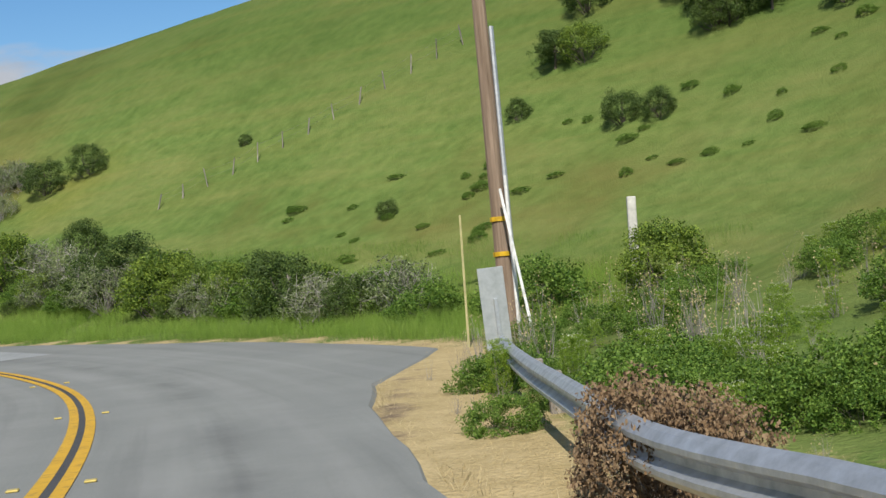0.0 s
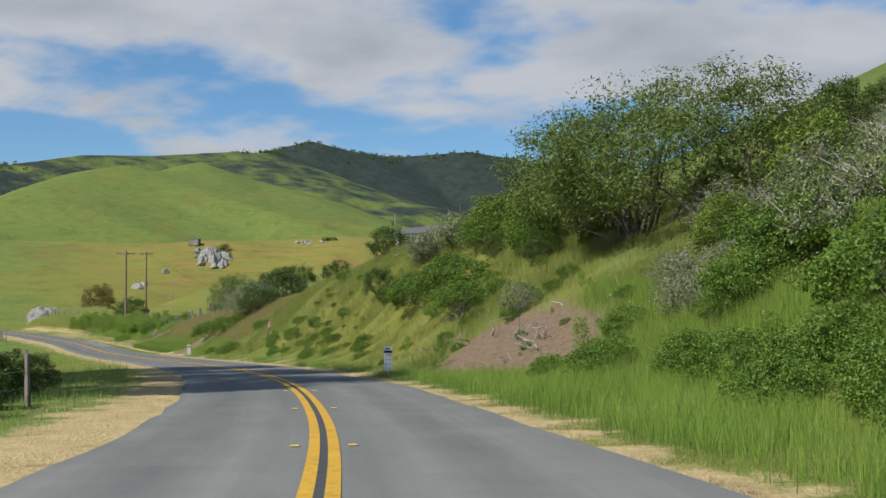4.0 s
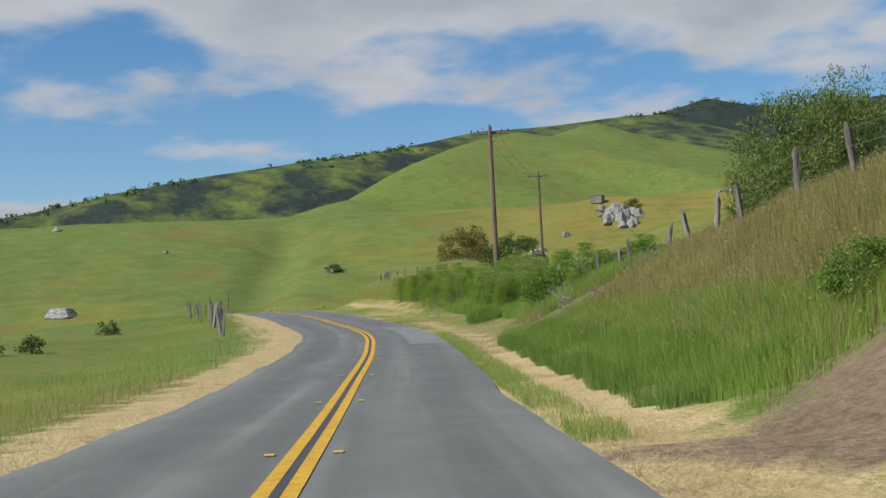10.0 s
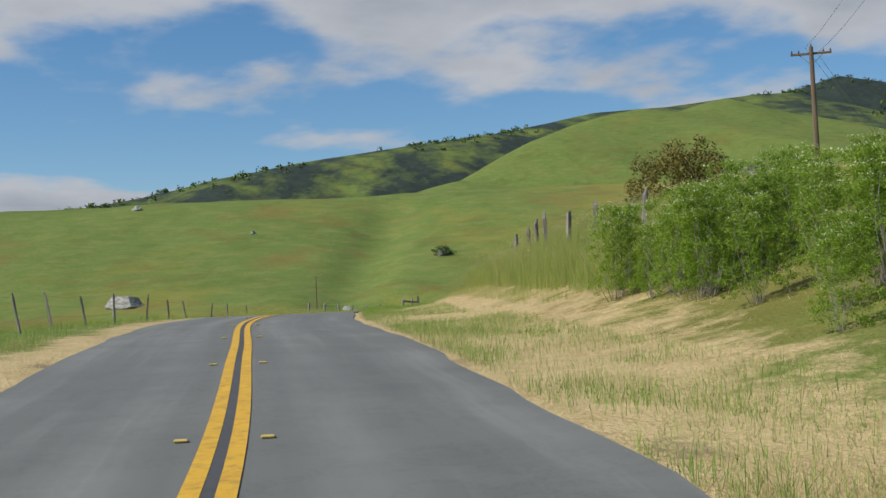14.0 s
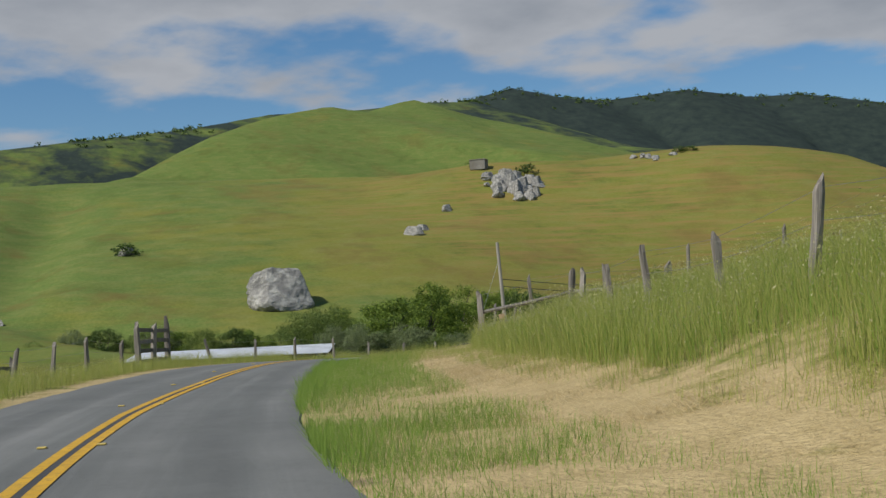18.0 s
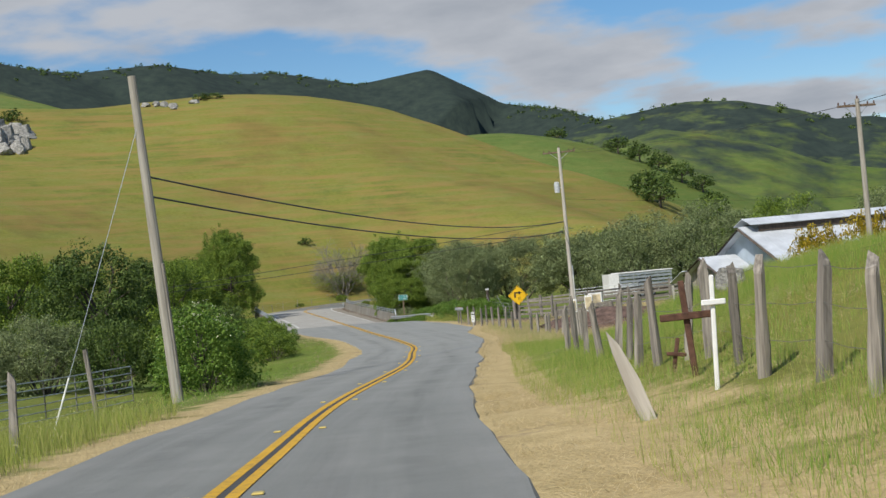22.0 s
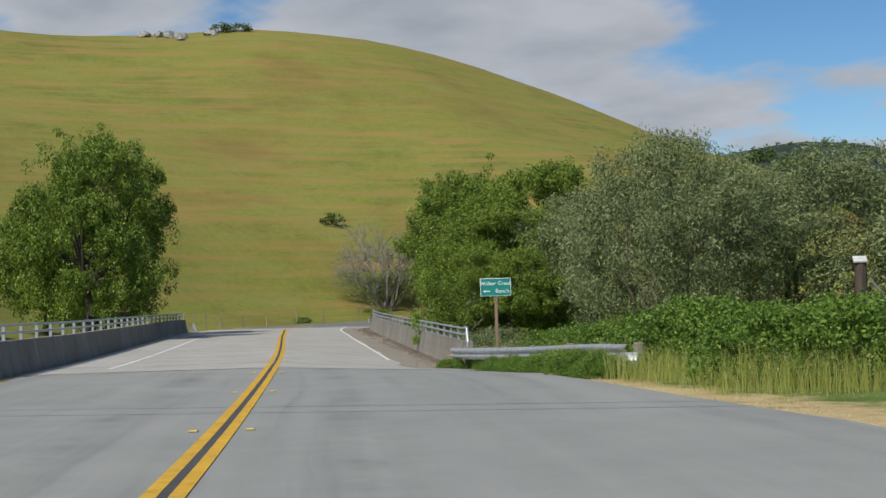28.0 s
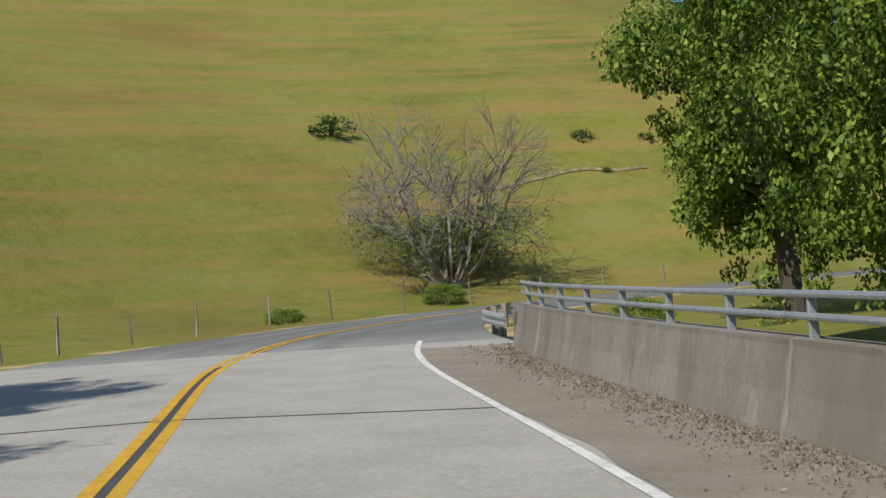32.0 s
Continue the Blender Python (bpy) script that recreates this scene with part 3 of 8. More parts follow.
# the driveway that climbs to the right: place and half width
DRIVE_LINE = [(-249.6, 158.7, 5.0), (-248.7, 159.7, 4.2), (-247.1, 161.3, 3.1), (-244.9, 162.8, 2.3), (-241.2, 164.7, 1.9), (-235.0, 167.3, 1.9), (-226.0, 170.6, 1.9), (-214.0, 174.0, 1.9)]


def drive_z(s, d, zr):
    return zr + 0.015 + knots(d - half_right(s), (0, 0.0), (1.5, 0.05), (3.0, 0.25), (5.0, 0.6), (8.0, 1.1), (12.0, 1.6), (20.0, 2.6), (40.0, 4.5))


def ground_z(x, y):
    """The ground with the road's bed and banks cut into it."""
    x, y = np.atleast_1d(np.asarray(x, float)), np.atleast_1d(np.asarray(y, float))
    z = land(x, y)
    s, d, zr = road_frame(x, y)
    e = np.where(d > 0, d - half_right(s), -d - half_left(s))
    hb, wb = bank_right(s)
    rough = 0.12 * fbm(x, y, 2.5, 3) * smooth(0.5, 3, e)
    right = zr - 0.03 + hb * smooth(1.2, wb, e) + rough
    left = zr - 0.03 + bank_left(s) * smooth(1.5, 9, e) + rough
    side = np.where(d > 0, right, left)
    reach = np.where(d > 0, 34.0, 26.0)
    out = side + (z - side) * smooth(3.0, reach, e)
    out = np.where(e < 0.25, zr - 0.02 - 0.14 * (1 - smooth(-1.7, -0.4, e)), out)
    near = (s > 300) & (s < 350) & (d > 2) & (d < 45)
    if near.any():
        g = np.full(len(x), 9.0)
        g[near] = drive_gap(x[near], y[near])
        out = np.where(near & (e > 0), out + (drive_z(s, d, zr) - 0.07 - out) * smooth(2.2, 0.8, g) * smooth(0.0, 0.7, e), out)
    on_bridge = (s > 478) & (s < 527) & (np.abs(d) < 9)
    out = np.where(on_bridge, np.minimum(out, z - 0.0), out)
    out = np.where((s > 455) & (s < 540) & (d > 0) & (e < 6), out - np.clip(d, 0, 8) * knots(s, (464, 0.0), (478, 0.09), (492, 0.075), (515, 0.045), (534, 0.0)), out)
    out = np.where(on_bridge, np.minimum(out, zr - 1.2 - 2.4 * smooth(478, 486, s) * (1 - smooth(519, 527, s))), out)
    return out


def drive_gap(x, y):
    """Distance from the edge of the side driveway."""
    best = np.full(len(x), 1e9)
    for (ax, ay, aw), (bx, by, bw) in zip(DRIVE_LINE, DRIVE_LINE[1:]):
        dx, dy = bx - ax, by - ay
        u = np.clip(((x - ax) * dx + (y - ay) * dy) / (dx * dx + dy * dy), 0, 1)
        best = np.minimum(best, np.hypot(x - ax - u * dx, y - ay - u * dy) - (aw + u * (bw - aw)))
    return best


def gz(x, y):
    return float(ground_z([x], [y])[0])


def at_road(s, d, up=0.0):
    """The place d metres to the right of the centre line, s metres along, on the ground."""
    x, y = np.interp(s, STATION, LINE[:, 0]), np.interp(s, STATION, LINE[:, 1])
    n = np.array([np.interp(s, STATION, RIGHT_OF[:, k]) for k in (0, 1)])
    p = np.array([x, y]) + d * n
    return Vector((p[0], p[1], gz(*p) + up))


def heading(s):
    """Degrees to turn a thing that faces +y so that it faces along the road."""
    tx, ty = np.interp(s, STATION, TANGENT[:, 0]), np.interp(s, STATION, TANGENT[:, 1])
    return math.degrees(math.atan2(-tx, ty))


def mesh_object(name, verts, faces, material, smooth_shade=False, parent=None):
    me = bpy.data.meshes.new(name)
    me.from_pydata([tuple(v) for v in verts], [], faces)
    me.materials.append(material)
    if smooth_shade:
        me.polygons.foreach_set("use_smooth", [True] * len(me.polygons))
    ob = new(name, me)
    if parent:
        ob.parent = parent
    return ob


def axis_steps(lo, hi, fine_lo, fine_hi, fine):
    mid = np.arange(fine_lo, fine_hi + fine, fine)
    out, step = [mid[-1]], fine
    while out[-1] < hi:
        step = min(step * 1.06, 14 if out[-1] < 2600 else 200)
        out.append(out[-1] + step)
    up = out[1:]
    out, step = [mid[0]], fine
    while out[-1] > lo:
        step = min(step * 1.06, 14 if out[-1] > -2300 else 200)
        out.append(out[-1] - step)
    return np.r_[out[:0:-1], mid, up]


def bare_dirt(s, d):
    """How bare the earth is, at the slips in the bank and the trodden yards."""
    dirt = np.zeros(len(s))
    for cs, cd_, rs, rd in ((109, 6.6, 8, 2.6), (204.5, 6.8, 4.6, 3.0), (174, 5.6, 4.4, 2.2), (447, 12.0, 9, 5.0), (404, 16.0, 7, 4.0)):
        dirt = np.maximum(dirt, 1.25 - np.hypot((s - cs) / rs, (d - cd_) / rd))
    return np.clip(dirt, 0, 1)


def build_ground():
    gx = axis_steps(-4200, 1200, -420, 40, 1.6)
    gy = axis_steps(-1200, 4000, -20, 360, 1.6)
    X, Y = np.meshgrid(gx, gy)
    x, y = X.ravel(), Y.ravel()
    z = ground_z(x, y)
    w, h = len(gx), len(gy)
    me = bpy.data.meshes.new("ground")
    me.vertices.add(w * h)
    me.vertices.foreach_set("co", np.stack([x, y, z], 1).ravel())
    i = (np.arange(h - 1)[:, None] * w + np.arange(w - 1)[None]).ravel()
    quads = np.stack([i, i + 1, i + w + 1, i + w], 1)
    n = len(quads)
    me.loops.add(4 * n)
    me.loops.foreach_set("vertex_index", quads.ravel())
    me.polygons.add(n)
    me.polygons.foreach_set("loop_start", np.arange(n) * 4)
    me.polygons.foreach_set("loop_total", np.full(n, 4))
    me.update(calc_edges=True)
    me.polygons.foreach_set("use_smooth", np.ones(n, bool))
    s, d, zr = road_frame(x, y)
    e = np.where(d > 0, d - half_right(s), -d - half_left(s))
    # dry mown verge of changing width
    vr = knots(s, (0, 2.0), (40, 2.4), (56, 0.55), (80, 0.5), (110, 0.7), (150, 1.2), (190, 2.2), (205, 1.8), (222, 1.6), (232, 2.6), (240, 3.6), (250, 5.0), (300, 6.0), (318, 5.5), (330, 7.0), (345, 5.0), (368, 2.6), (385, 1.8), (400, 2.6), (430, 2.6), (470, 0.5), (700, 0.5))
    vl = knots(s, (0, 1.5), (60, 2.0), (110, 1.5), (190, 1.4), (230, 2.6), (250, 1.2), (330, 1.0), (420, 1.4), (460, 0.5), (700, 0.5))
    v = np.where(d > 0, vr, vl)
    dry = np.clip(1.15 - e / v * 0.75, 0, 1)
    dirt = bare_dirt(s, d)
    dirt = np.maximum(dirt, ((e > -1) & (e < 0.5)) * 0.45)
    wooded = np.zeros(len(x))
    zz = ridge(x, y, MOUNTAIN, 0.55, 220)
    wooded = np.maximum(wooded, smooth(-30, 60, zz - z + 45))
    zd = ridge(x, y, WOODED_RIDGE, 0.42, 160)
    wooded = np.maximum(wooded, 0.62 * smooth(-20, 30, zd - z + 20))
    # woods of the next two ranges, thickened to paint in cloud shade
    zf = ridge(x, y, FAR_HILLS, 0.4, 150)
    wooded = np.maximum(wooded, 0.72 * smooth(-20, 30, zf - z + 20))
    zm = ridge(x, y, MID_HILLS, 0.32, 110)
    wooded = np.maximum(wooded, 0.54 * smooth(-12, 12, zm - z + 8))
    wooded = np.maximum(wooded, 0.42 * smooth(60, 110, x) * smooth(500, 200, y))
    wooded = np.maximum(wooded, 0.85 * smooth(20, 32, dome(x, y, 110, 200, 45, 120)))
    gold = smooth(-395, -430, x) * 0.24 * smooth(-640, -540, x) - 0.22 * smooth(-620, -720, x) + 1.05 * dome(x, y, -425, 385, 1.0, 165, 125, 45)
    gold = gold - 0.4 * smooth(-200, -100, x) * smooth(12, 30, np.abs(d)) - 0.28 * smooth(-380, -450, x) * smooth(360, 290, y) + 0.3 * np.exp(-((s - 140) / 26) ** 2) * smooth(4.0, 7.5, d) * smooth(16, 11, d)
    gold = gold - 0.55 * smooth(520, 600, y) * smooth(-700, -560, x)
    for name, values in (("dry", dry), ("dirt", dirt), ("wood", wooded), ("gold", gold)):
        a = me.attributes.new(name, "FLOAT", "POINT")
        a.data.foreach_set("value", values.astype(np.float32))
    me.materials.append(GROUND)
    return tagged(new("ground", me), "rolling green and golden grass hills with a mown dry verge", "ground", kind="structure")


build_ground()


def crossfall(s, d):
    """The bridge deck falls away to its right."""
    return -np.maximum(d, 0) * knots(s, (464, 0.0), (478, 0.09), (492, 0.075), (515, 0.045), (534, 0.0))


ACROSS = (0.0, 0.2, 0.4, 0.5, 0.6, 0.8, 1.0)
DECK_ACROSS = tuple(k / 48 for k in range(49))
ROAD_ACROSS = (0.0, 0.012) + tuple(round(0.06 * k, 2) for k in range(1, 17)) + (0.988, 1.0)


def ribbon(s0, s1, d_from, d_to, up, name, material, step=1.0, parent=None, across=ACROSS, edge_drop=0.0, soft_shade=True):
    """A strip on the road between two sideways distances, which may be functions of s."""
    ss = np.arange(s0, s1 + 1e-6, step)
    f = (lambda q: q if callable(q) else (lambda s: np.full(len(s), float(q))))
    a, b = f(d_from)(ss), f(d_to)(ss)
    cx, cy = np.interp(ss, STATION, LINE[:, 0]), np.interp(ss, STATION, LINE[:, 1])
    nx, ny = np.interp(ss, STATION, RIGHT_OF[:, 0]), np.interp(ss, STATION, RIGHT_OF[:, 1])
    z = np.interp(ss, STATION, LINE_Z) + up
    cols = [np.stack([cx + nx * (a + (b - a) * u), cy + ny * (a + (b - a) * u), z + crossfall(ss, a + (b - a) * u) - (edge_drop if u in (0.0, 1.0) else 0.0)], 1) for u in across]
    v = np.concatenate(cols)
    m = len(ss)
    faces = [(c * m + i, (c + 1) * m + i, (c + 1) * m + i + 1, c * m + i + 1) for c in range(len(across) - 1) for i in range(m - 1)]
    return mesh_object(name, v, faces, material, soft_shade, parent)


edge_wobble = lambda s: 0.16 * (value_noise(s / 1.7, s * 0 + 3.3) - 0.5) + 0.26 * (value_noise(s / 7.0, s * 0 + 8.8) - 0.5)
road = ribbon(0, 660, lambda s: -half_left(s) - edge_wobble(s), lambda s: half_right(s) + edge_wobble(s + 300), 0.0, "road", ASPHALT, across=ROAD_ACROSS, edge_drop=0.07, soft_shade=False)
for v_ in range(len(ROAD_ACROSS)):  # the asphalt lies under the bridge's slab
    for s_ in range(472, 529):
        road.data.vertices[v_ * 661 + s_].co.z -= 0.05
worn = road.data.attributes.new("worn", "FLOAT", "POINT")
ss_ = np.tile(np.arange(0, 660 + 1e-6, 1.0), len(ROAD_ACROSS))
worn.data.foreach_set("value", knots(ss_, (0, 0.8), (60, 0.7), (95, 0.35), (200, 0.2), (320, 0.3), (360, 0.6), (410, 0.9), (529, 0.9), (535, 0.3), (700, 0.3)).astype(np.float32))
lane = road.data.attributes.new("lane", "FLOAT", "POINT")
lane_d = np.concatenate([-half_left(ss_[:661]) + (half_right(ss_[:661]) + half_left(ss_[:661])) * u for u in ROAD_ACROSS])
lane.data.foreach_set("value", lane_d.astype(np.float32))
road.data.attributes.new("along", "FLOAT", "POINT").data.foreach_set("value", ss_.astype(np.float32))
tagged(road, "worn grey asphalt country road with a double yellow line", "road", kind="structure")

# ---- kit: parts, solids and plants ----
def thing(name, m, label, category, group="", kind=""):
    ob = new(name)
    ob.empty_display_size = 0.3
    ob.matrix_world = m
    return tagged(ob, label, category, group, kind)


def part(name, bm, material, parent, label="", smooth_shade=False):
    me = bm
    if isinstance(bm, bmesh.types.BMesh):
        me = bpy.data.meshes.new(name)
        bm.normal_update()
        bm.to_mesh(me)
        bm.free()
        me.materials.append(material)
        if smooth_shade:
            me.polygons.foreach_set("use_smooth", [True] * len(me.polygons))
    ob = new(name, me)
    ob.parent = parent
    return tagged(ob, label)


def box(size, at=(0, 0, 0), turn=(0, 0, 0), bevel=0.0, bm=None):
    bm = bm or bmesh.new()
    m = pose(*at, *turn) @ Matrix.Diagonal((*size, 1))
    made = bmesh.ops.create_cube(bm, size=1.0, matrix=m)
    if bevel:
        edges = list({e for v in made["verts"] for e in v.link_edges})
        bmesh.ops.bevel(bm, geom=edges, offset=bevel, segments=1, affect="EDGES")
    return bm


def tube(pts, radii, sides=6, bm=None, cap=True):
    """A round bar through pts, tapered by radii."""
    bm = bm or bmesh.new()
    pts = [Vector(p) for p in pts]
    if isinstance(radii, (int, float)):
        radii = [radii] * len(pts)
    rings = []
    for i, (p, r) in enumerate(zip(pts, radii)):
        d = (pts[min(i + 1, len(pts) - 1)] - pts[max(i - 1, 0)]).normalized()
        a = d.cross(Vector((0, 0, 1)) if abs(d.z) < 0.9 else Vector((1, 0, 0))).normalized()
        b = d.cross(a)
        rings.append([bm.verts.new(p + r * (math.cos(q) * a + math.sin(q) * b)) for q in (2 * math.pi * k / sides for k in range(sides))])
    for u, v in zip(rings, rings[1:]):
        for k in range(sides):
            bm.faces.new((u[k], u[(k + 1) % sides], v[(k + 1) % sides], v[k]))
    if cap:
        bm.faces.new(rings[0][::-1])
        bm.faces.new(rings[-1])
    return bm


def extrude_profile(profile, a, b, bm=None):
    """A bar with the given closed outline (x, z) from y = a to y = b."""
    bm = bm or bmesh.new()
    u = [bm.verts.new((x, a, z)) for x, z in profile]
    v = [bm.verts.new((x, b, z)) for x, z in profile]
    n = len(profile)
    for k in range(n):
        bm.faces.new((u[k], u[(k + 1) % n], v[(k + 1) % n], v[k]))
    bm.faces.new(u[::-1])
    bm.faces.new(v)
    bmesh.ops.recalc_face_normals(bm, faces=bm.faces)
    return bm


def fast_mesh(name, verts, counts, material, smooth_shade=False):
    """Loose faces in bulk: every face has the same number of corners of its own."""
    me = bpy.data.meshes.new(name)
    n = len(verts) // counts
    me.vertices.add(n * counts)
    me.vertices.foreach_set("co", np.ascontiguousarray(verts, np.float32).ravel())
    me.loops.add(n * counts)
    me.loops.foreach_set("vertex_index", np.arange(n * counts))
    me.polygons.add(n)
    me.polygons.foreach_set("loop_start", np.arange(n) * counts)
    me.polygons.foreach_set("loop_total", np.full(n, counts))
    me.update(calc_edges=True)
    me.materials.append(material)
    return me


def leaves(centres, radii, per, size, rng, squash=0.85, narrow=0.55, hang=0.0, face=0.8):
    """Corners of small leaves, thick round each clump's outside and turned to the light there."""
    c = np.repeat(np.asarray(centres, float), per, 0)
    r = np.repeat(np.asarray(radii, float), per)
    n = len(c)
    d = rng.normal(size=(n, 3))
    d /= np.linalg.norm(d, axis=1)[:, None]
    p = c + d * (r * rng.uniform(0.45, 1.08, n) ** 0.7)[:, None] * np.array([1, 1, squash])
    nrm = (d + np.array([0, 0, 0.45])) * face + rng.normal(size=(n, 3)) * 0.55
    nrm /= np.linalg.norm(nrm, axis=1)[:, None]
    along = rng.normal(size=(n, 3)) + 0.5 * d
    along[:, 2] -= hang
    along -= nrm * np.sum(along * nrm, 1)[:, None]
    along /= np.linalg.norm(along, axis=1)[:, None]
    side = np.cross(nrm, along)
    ln = (size * rng.uniform(0.6, 1.35, n))[:, None]
    w = ln * narrow * 0.5
    mid = p + along * ln * 0.45
    return np.stack([p, mid + side * w, p + along * ln, mid - side * w], 1).reshape(-1, 3)


def bough_centres(n, rng, width, height, low, boughs):
    """Places for clumps on separate boughs, with dark gaps between them and an uneven outline."""
    k = np.arange(boughs) + 0.5
    hz = 1 - 1.85 * k / boughs
    ang = k * 2.39996 + rng.normal(0, 0.35, boughs)
    hr = np.sqrt(np.clip(1 - hz**2, 0, 1))
    reach = rng.uniform(0.5, 0.82, boughs)
    heads = np.stack([hr * np.cos(ang), hr * np.sin(ang), hz + rng.normal(0, 0.08, boughs)], 1) * reach[:, None]
    size = rng.uniform(0.85, 1.35, boughs) * 1.05 / math.sqrt(boughs)
    pick = rng.choice(boughs, n, p=size**2 / np.sum(size**2))
    d = rng.normal(size=(n, 3))
    d /= np.linalg.norm(d, axis=1)[:, None]
    p = heads[pick] + d * (size[pick] * rng.uniform(0.35, 1.0, n) ** 0.5)[:, None] * np.array([1.1, 1.1, 0.62])
    return np.stack([p[:, 0] * width / 2, p[:, 1] * width / 2, height * (low + (1 - low) * np.clip(0.48 + 0.54 * p[:, 2], 0, 1.05))], 1)


def clump_centres(n, rng, width, height, low=0.12, lumps=5, hollow=0.55, full=False):
    """Places for clumps in an uneven rounded crown."""
    heads = rng.normal(size=(lumps, 3))
    heads[:, 2] = np.abs(heads[:, 2]) * 0.7
    heads /= np.linalg.norm(heads, axis=1)[:, None]
    d = rng.normal(size=(n, 3))
    d[:, 2] = np.abs(d[:, 2]) * 1.1 - 0.25
    d /= np.linalg.norm(d, axis=1)[:, None]
    bulge = 0.72 + 0.34 * np.max(np.clip(d @ heads.T, 0, 1) ** 3, 1)
    rad = rng.uniform(hollow, 1.0, n) ** 0.6 * bulge
    p = d * rad[:, None]
    return np.stack([p[:, 0] * width / 2, p[:, 1] * width / 2, height * (low + (1 - low) * np.clip(p[:, 2] * 0.8 + 0.2 if full else p[:, 2] * 0.62 + 0.32, 0, 1.05))], 1)


def limbs(targets, trunk_top, radius, rng, start=(0, 0, -0.15), sides=5, stems=1):
    """A trunk that forks into limbs that reach the clumps."""
    bm = bmesh.new()
    top = Vector(trunk_top)
    if stems == 1:
        tube([start, Vector((0.02, -0.02, top.z * 0.5)), top], [radius * 1.25, radius, radius * 0.8], sides + 2, bm)
    for t in targets:
        t = Vector(t)
        if stems == 1:
            a = Vector((0, 0, 0)).lerp(top, rng.uniform(0.55, 1.0))
        else:
            a = Vector((rng.uniform(-1, 1) * radius * 3, rng.uniform(-1, 1) * radius * 3, -0.12))
        m = a.lerp(t, 0.5) + Vector(rng.normal(size=3)) * (t - a).length * 0.09 + Vector((0, 0, (t - a).length * 0.06))
        r = radius * (0.5 if stems == 1 else 0.7)
        tube([a, m, t], [r, r * 0.6, r * 0.12], sides, bm, False)
    return bm


PLANTS = {}


def plant_meshes(kind, variant):
    """The crown and stem meshes of a plant of about unit size, made once and shared by all its kind."""
    if (kind, variant) in PLANTS:
        return PLANTS[kind, variant]
    rng = np.random.RandomState(sum(map(ord, kind)) * 10 + variant)
    out = []
    spec = {  # width, height, clumps, clump radius, leaves per clump, leaf size, leaf material, stem radius, stems
        "shrub_green": (1.15, 1.0, 190, 0.10, 62, 0.031, LEAF_GREEN, 0.018, 6),
        "shrub_dark": (1.2, 0.95, 190, 0.10, 62, 0.030, LEAF_DARK, 0.02, 6),
        "shrub_grey": (1.25, 0.9, 130, 0.10, 36, 0.030, LEAF_GREY, 0.016, 9),
        "willow": (1.25, 1.0, 360, 0.085, 70, 0.024, LEAF_WILLOW, 0.022, 7),
        "grey_willow": (1.35, 1.0, 420, 0.085, 84, 0.028, LEAF_GREY, 0.022, 7),
        "near_willow": (1.35, 1.0, 900, 0.062, 100, 0.018, LEAF_GREY, 0.02, 7),
        "tree": (1.05, 1.0, 340, 0.075, 70, 0.022, LEAF_GREEN, 0.028, 1),
        "tree_dark": (1.05, 1.0, 340, 0.075, 70, 0.022, LEAF_DARK, 0.028, 1),
        "near_tree": (1.05, 1.0, 1000, 0.044, 86, 0.013, LEAF_GREEN, 0.022, 1),
        "alder": (1.05, 1.0, 760, 0.046, 80, 0.014, LEAF_GREEN, 0.026, 1),
        "far_shrub": (1.3, 0.9, 36, 0.16, 14, 0.13, LEAF_DARK, 0.03, 4),
        "far_tree": (1.2, 1.0, 60, 0.13, 18, 0.09, LEAF_DARK, 0.035, 1),
        "hemlock": (0.75, 1.0, 170, 0.05, 46, 0.019, LEAF_WEED, 0.006, 12),
        "dry_weed": (0.5, 1.0, 46, 0.04, 3, 0.022, GRASS_DRY, 0.008, 18),
        "dead_bramble": (1.3, 0.9, 150, 0.11, 46, 0.034, LEAF_DEAD, 0.01, 14),
        "bramble": (1.7, 0.75, 190, 0.11, 56, 0.038, LEAF_BRAMBLE, 0.01, 8),
        "broom": (1.1, 1.0, 170, 0.085, 50, 0.032, LEAF_YELLOW, 0.015, 8),
        "olive_bush": (1.15, 1.0, 190, 0.10, 66, 0.028, LEAF_OLIVE, 0.018, 6),
        "elder": (1.15, 1.0, 190, 0.10, 66, 0.03, LEAF_BRAMBLE, 0.018, 6),
        "hedge": (1.6, 0.8, 150, 0.12, 30, 0.05, LEAF_DARK, 0.02, 5),
    }[kind]
    width, height, n, cr, per, size, mat, sr, stems = spec
    low = {"tree": 0.03, "tree_dark": 0.03, "far_tree": 0.14, "near_tree": 0.03, "alder": 0.08, "willow": 0.06, "hemlock": 0.02, "hedge": 0.02}.get(kind, 0.06)
    centres = clump_centres(n, rng, width, height, low, lumps=6, hollow=0.25 if kind in ("hemlock", "shrub_grey") else 0.5, full=kind not in ("far_tree",))
    boughs = {"willow": 13, "grey_willow": 14, "near_willow": 18, "tree": 15, "tree_dark": 15, "near_tree": 30, "alder": 24}.get(kind)
    if boughs:
        filled = centres[: n // 2] if "willow" in kind else centres[: n // 6]
        centres = np.vstack([filled, bough_centres(n - len(filled), rng, width, height, low, boughs)])
    if kind == "alder":
        centres[:, :2] *= (0.42 + 0.62 * centres[:, 2])[:, None]
    if kind == "hemlock":
        centres[:, 2] = rng.uniform(0.05, 1.0, n) ** 0.8
        centres[:, :2] *= (1.1 - 0.45 * centres[:, 2])[:, None]
    rad = cr * rng.uniform(0.6, 1.35, n)
    hang = 0.5 if "willow" in kind else 0.15
    narrow = 0.32 if "willow" in kind else 0.6
    v = leaves(centres, rad, per, size, rng, 0.75, narrow, hang)
    out.append(("crown", fast_mesh(kind + "_crown", v, 4, mat)))
    pick = centres[rng.choice(n, min(n, 34 if kind == "shrub_grey" else 16), replace=False)]
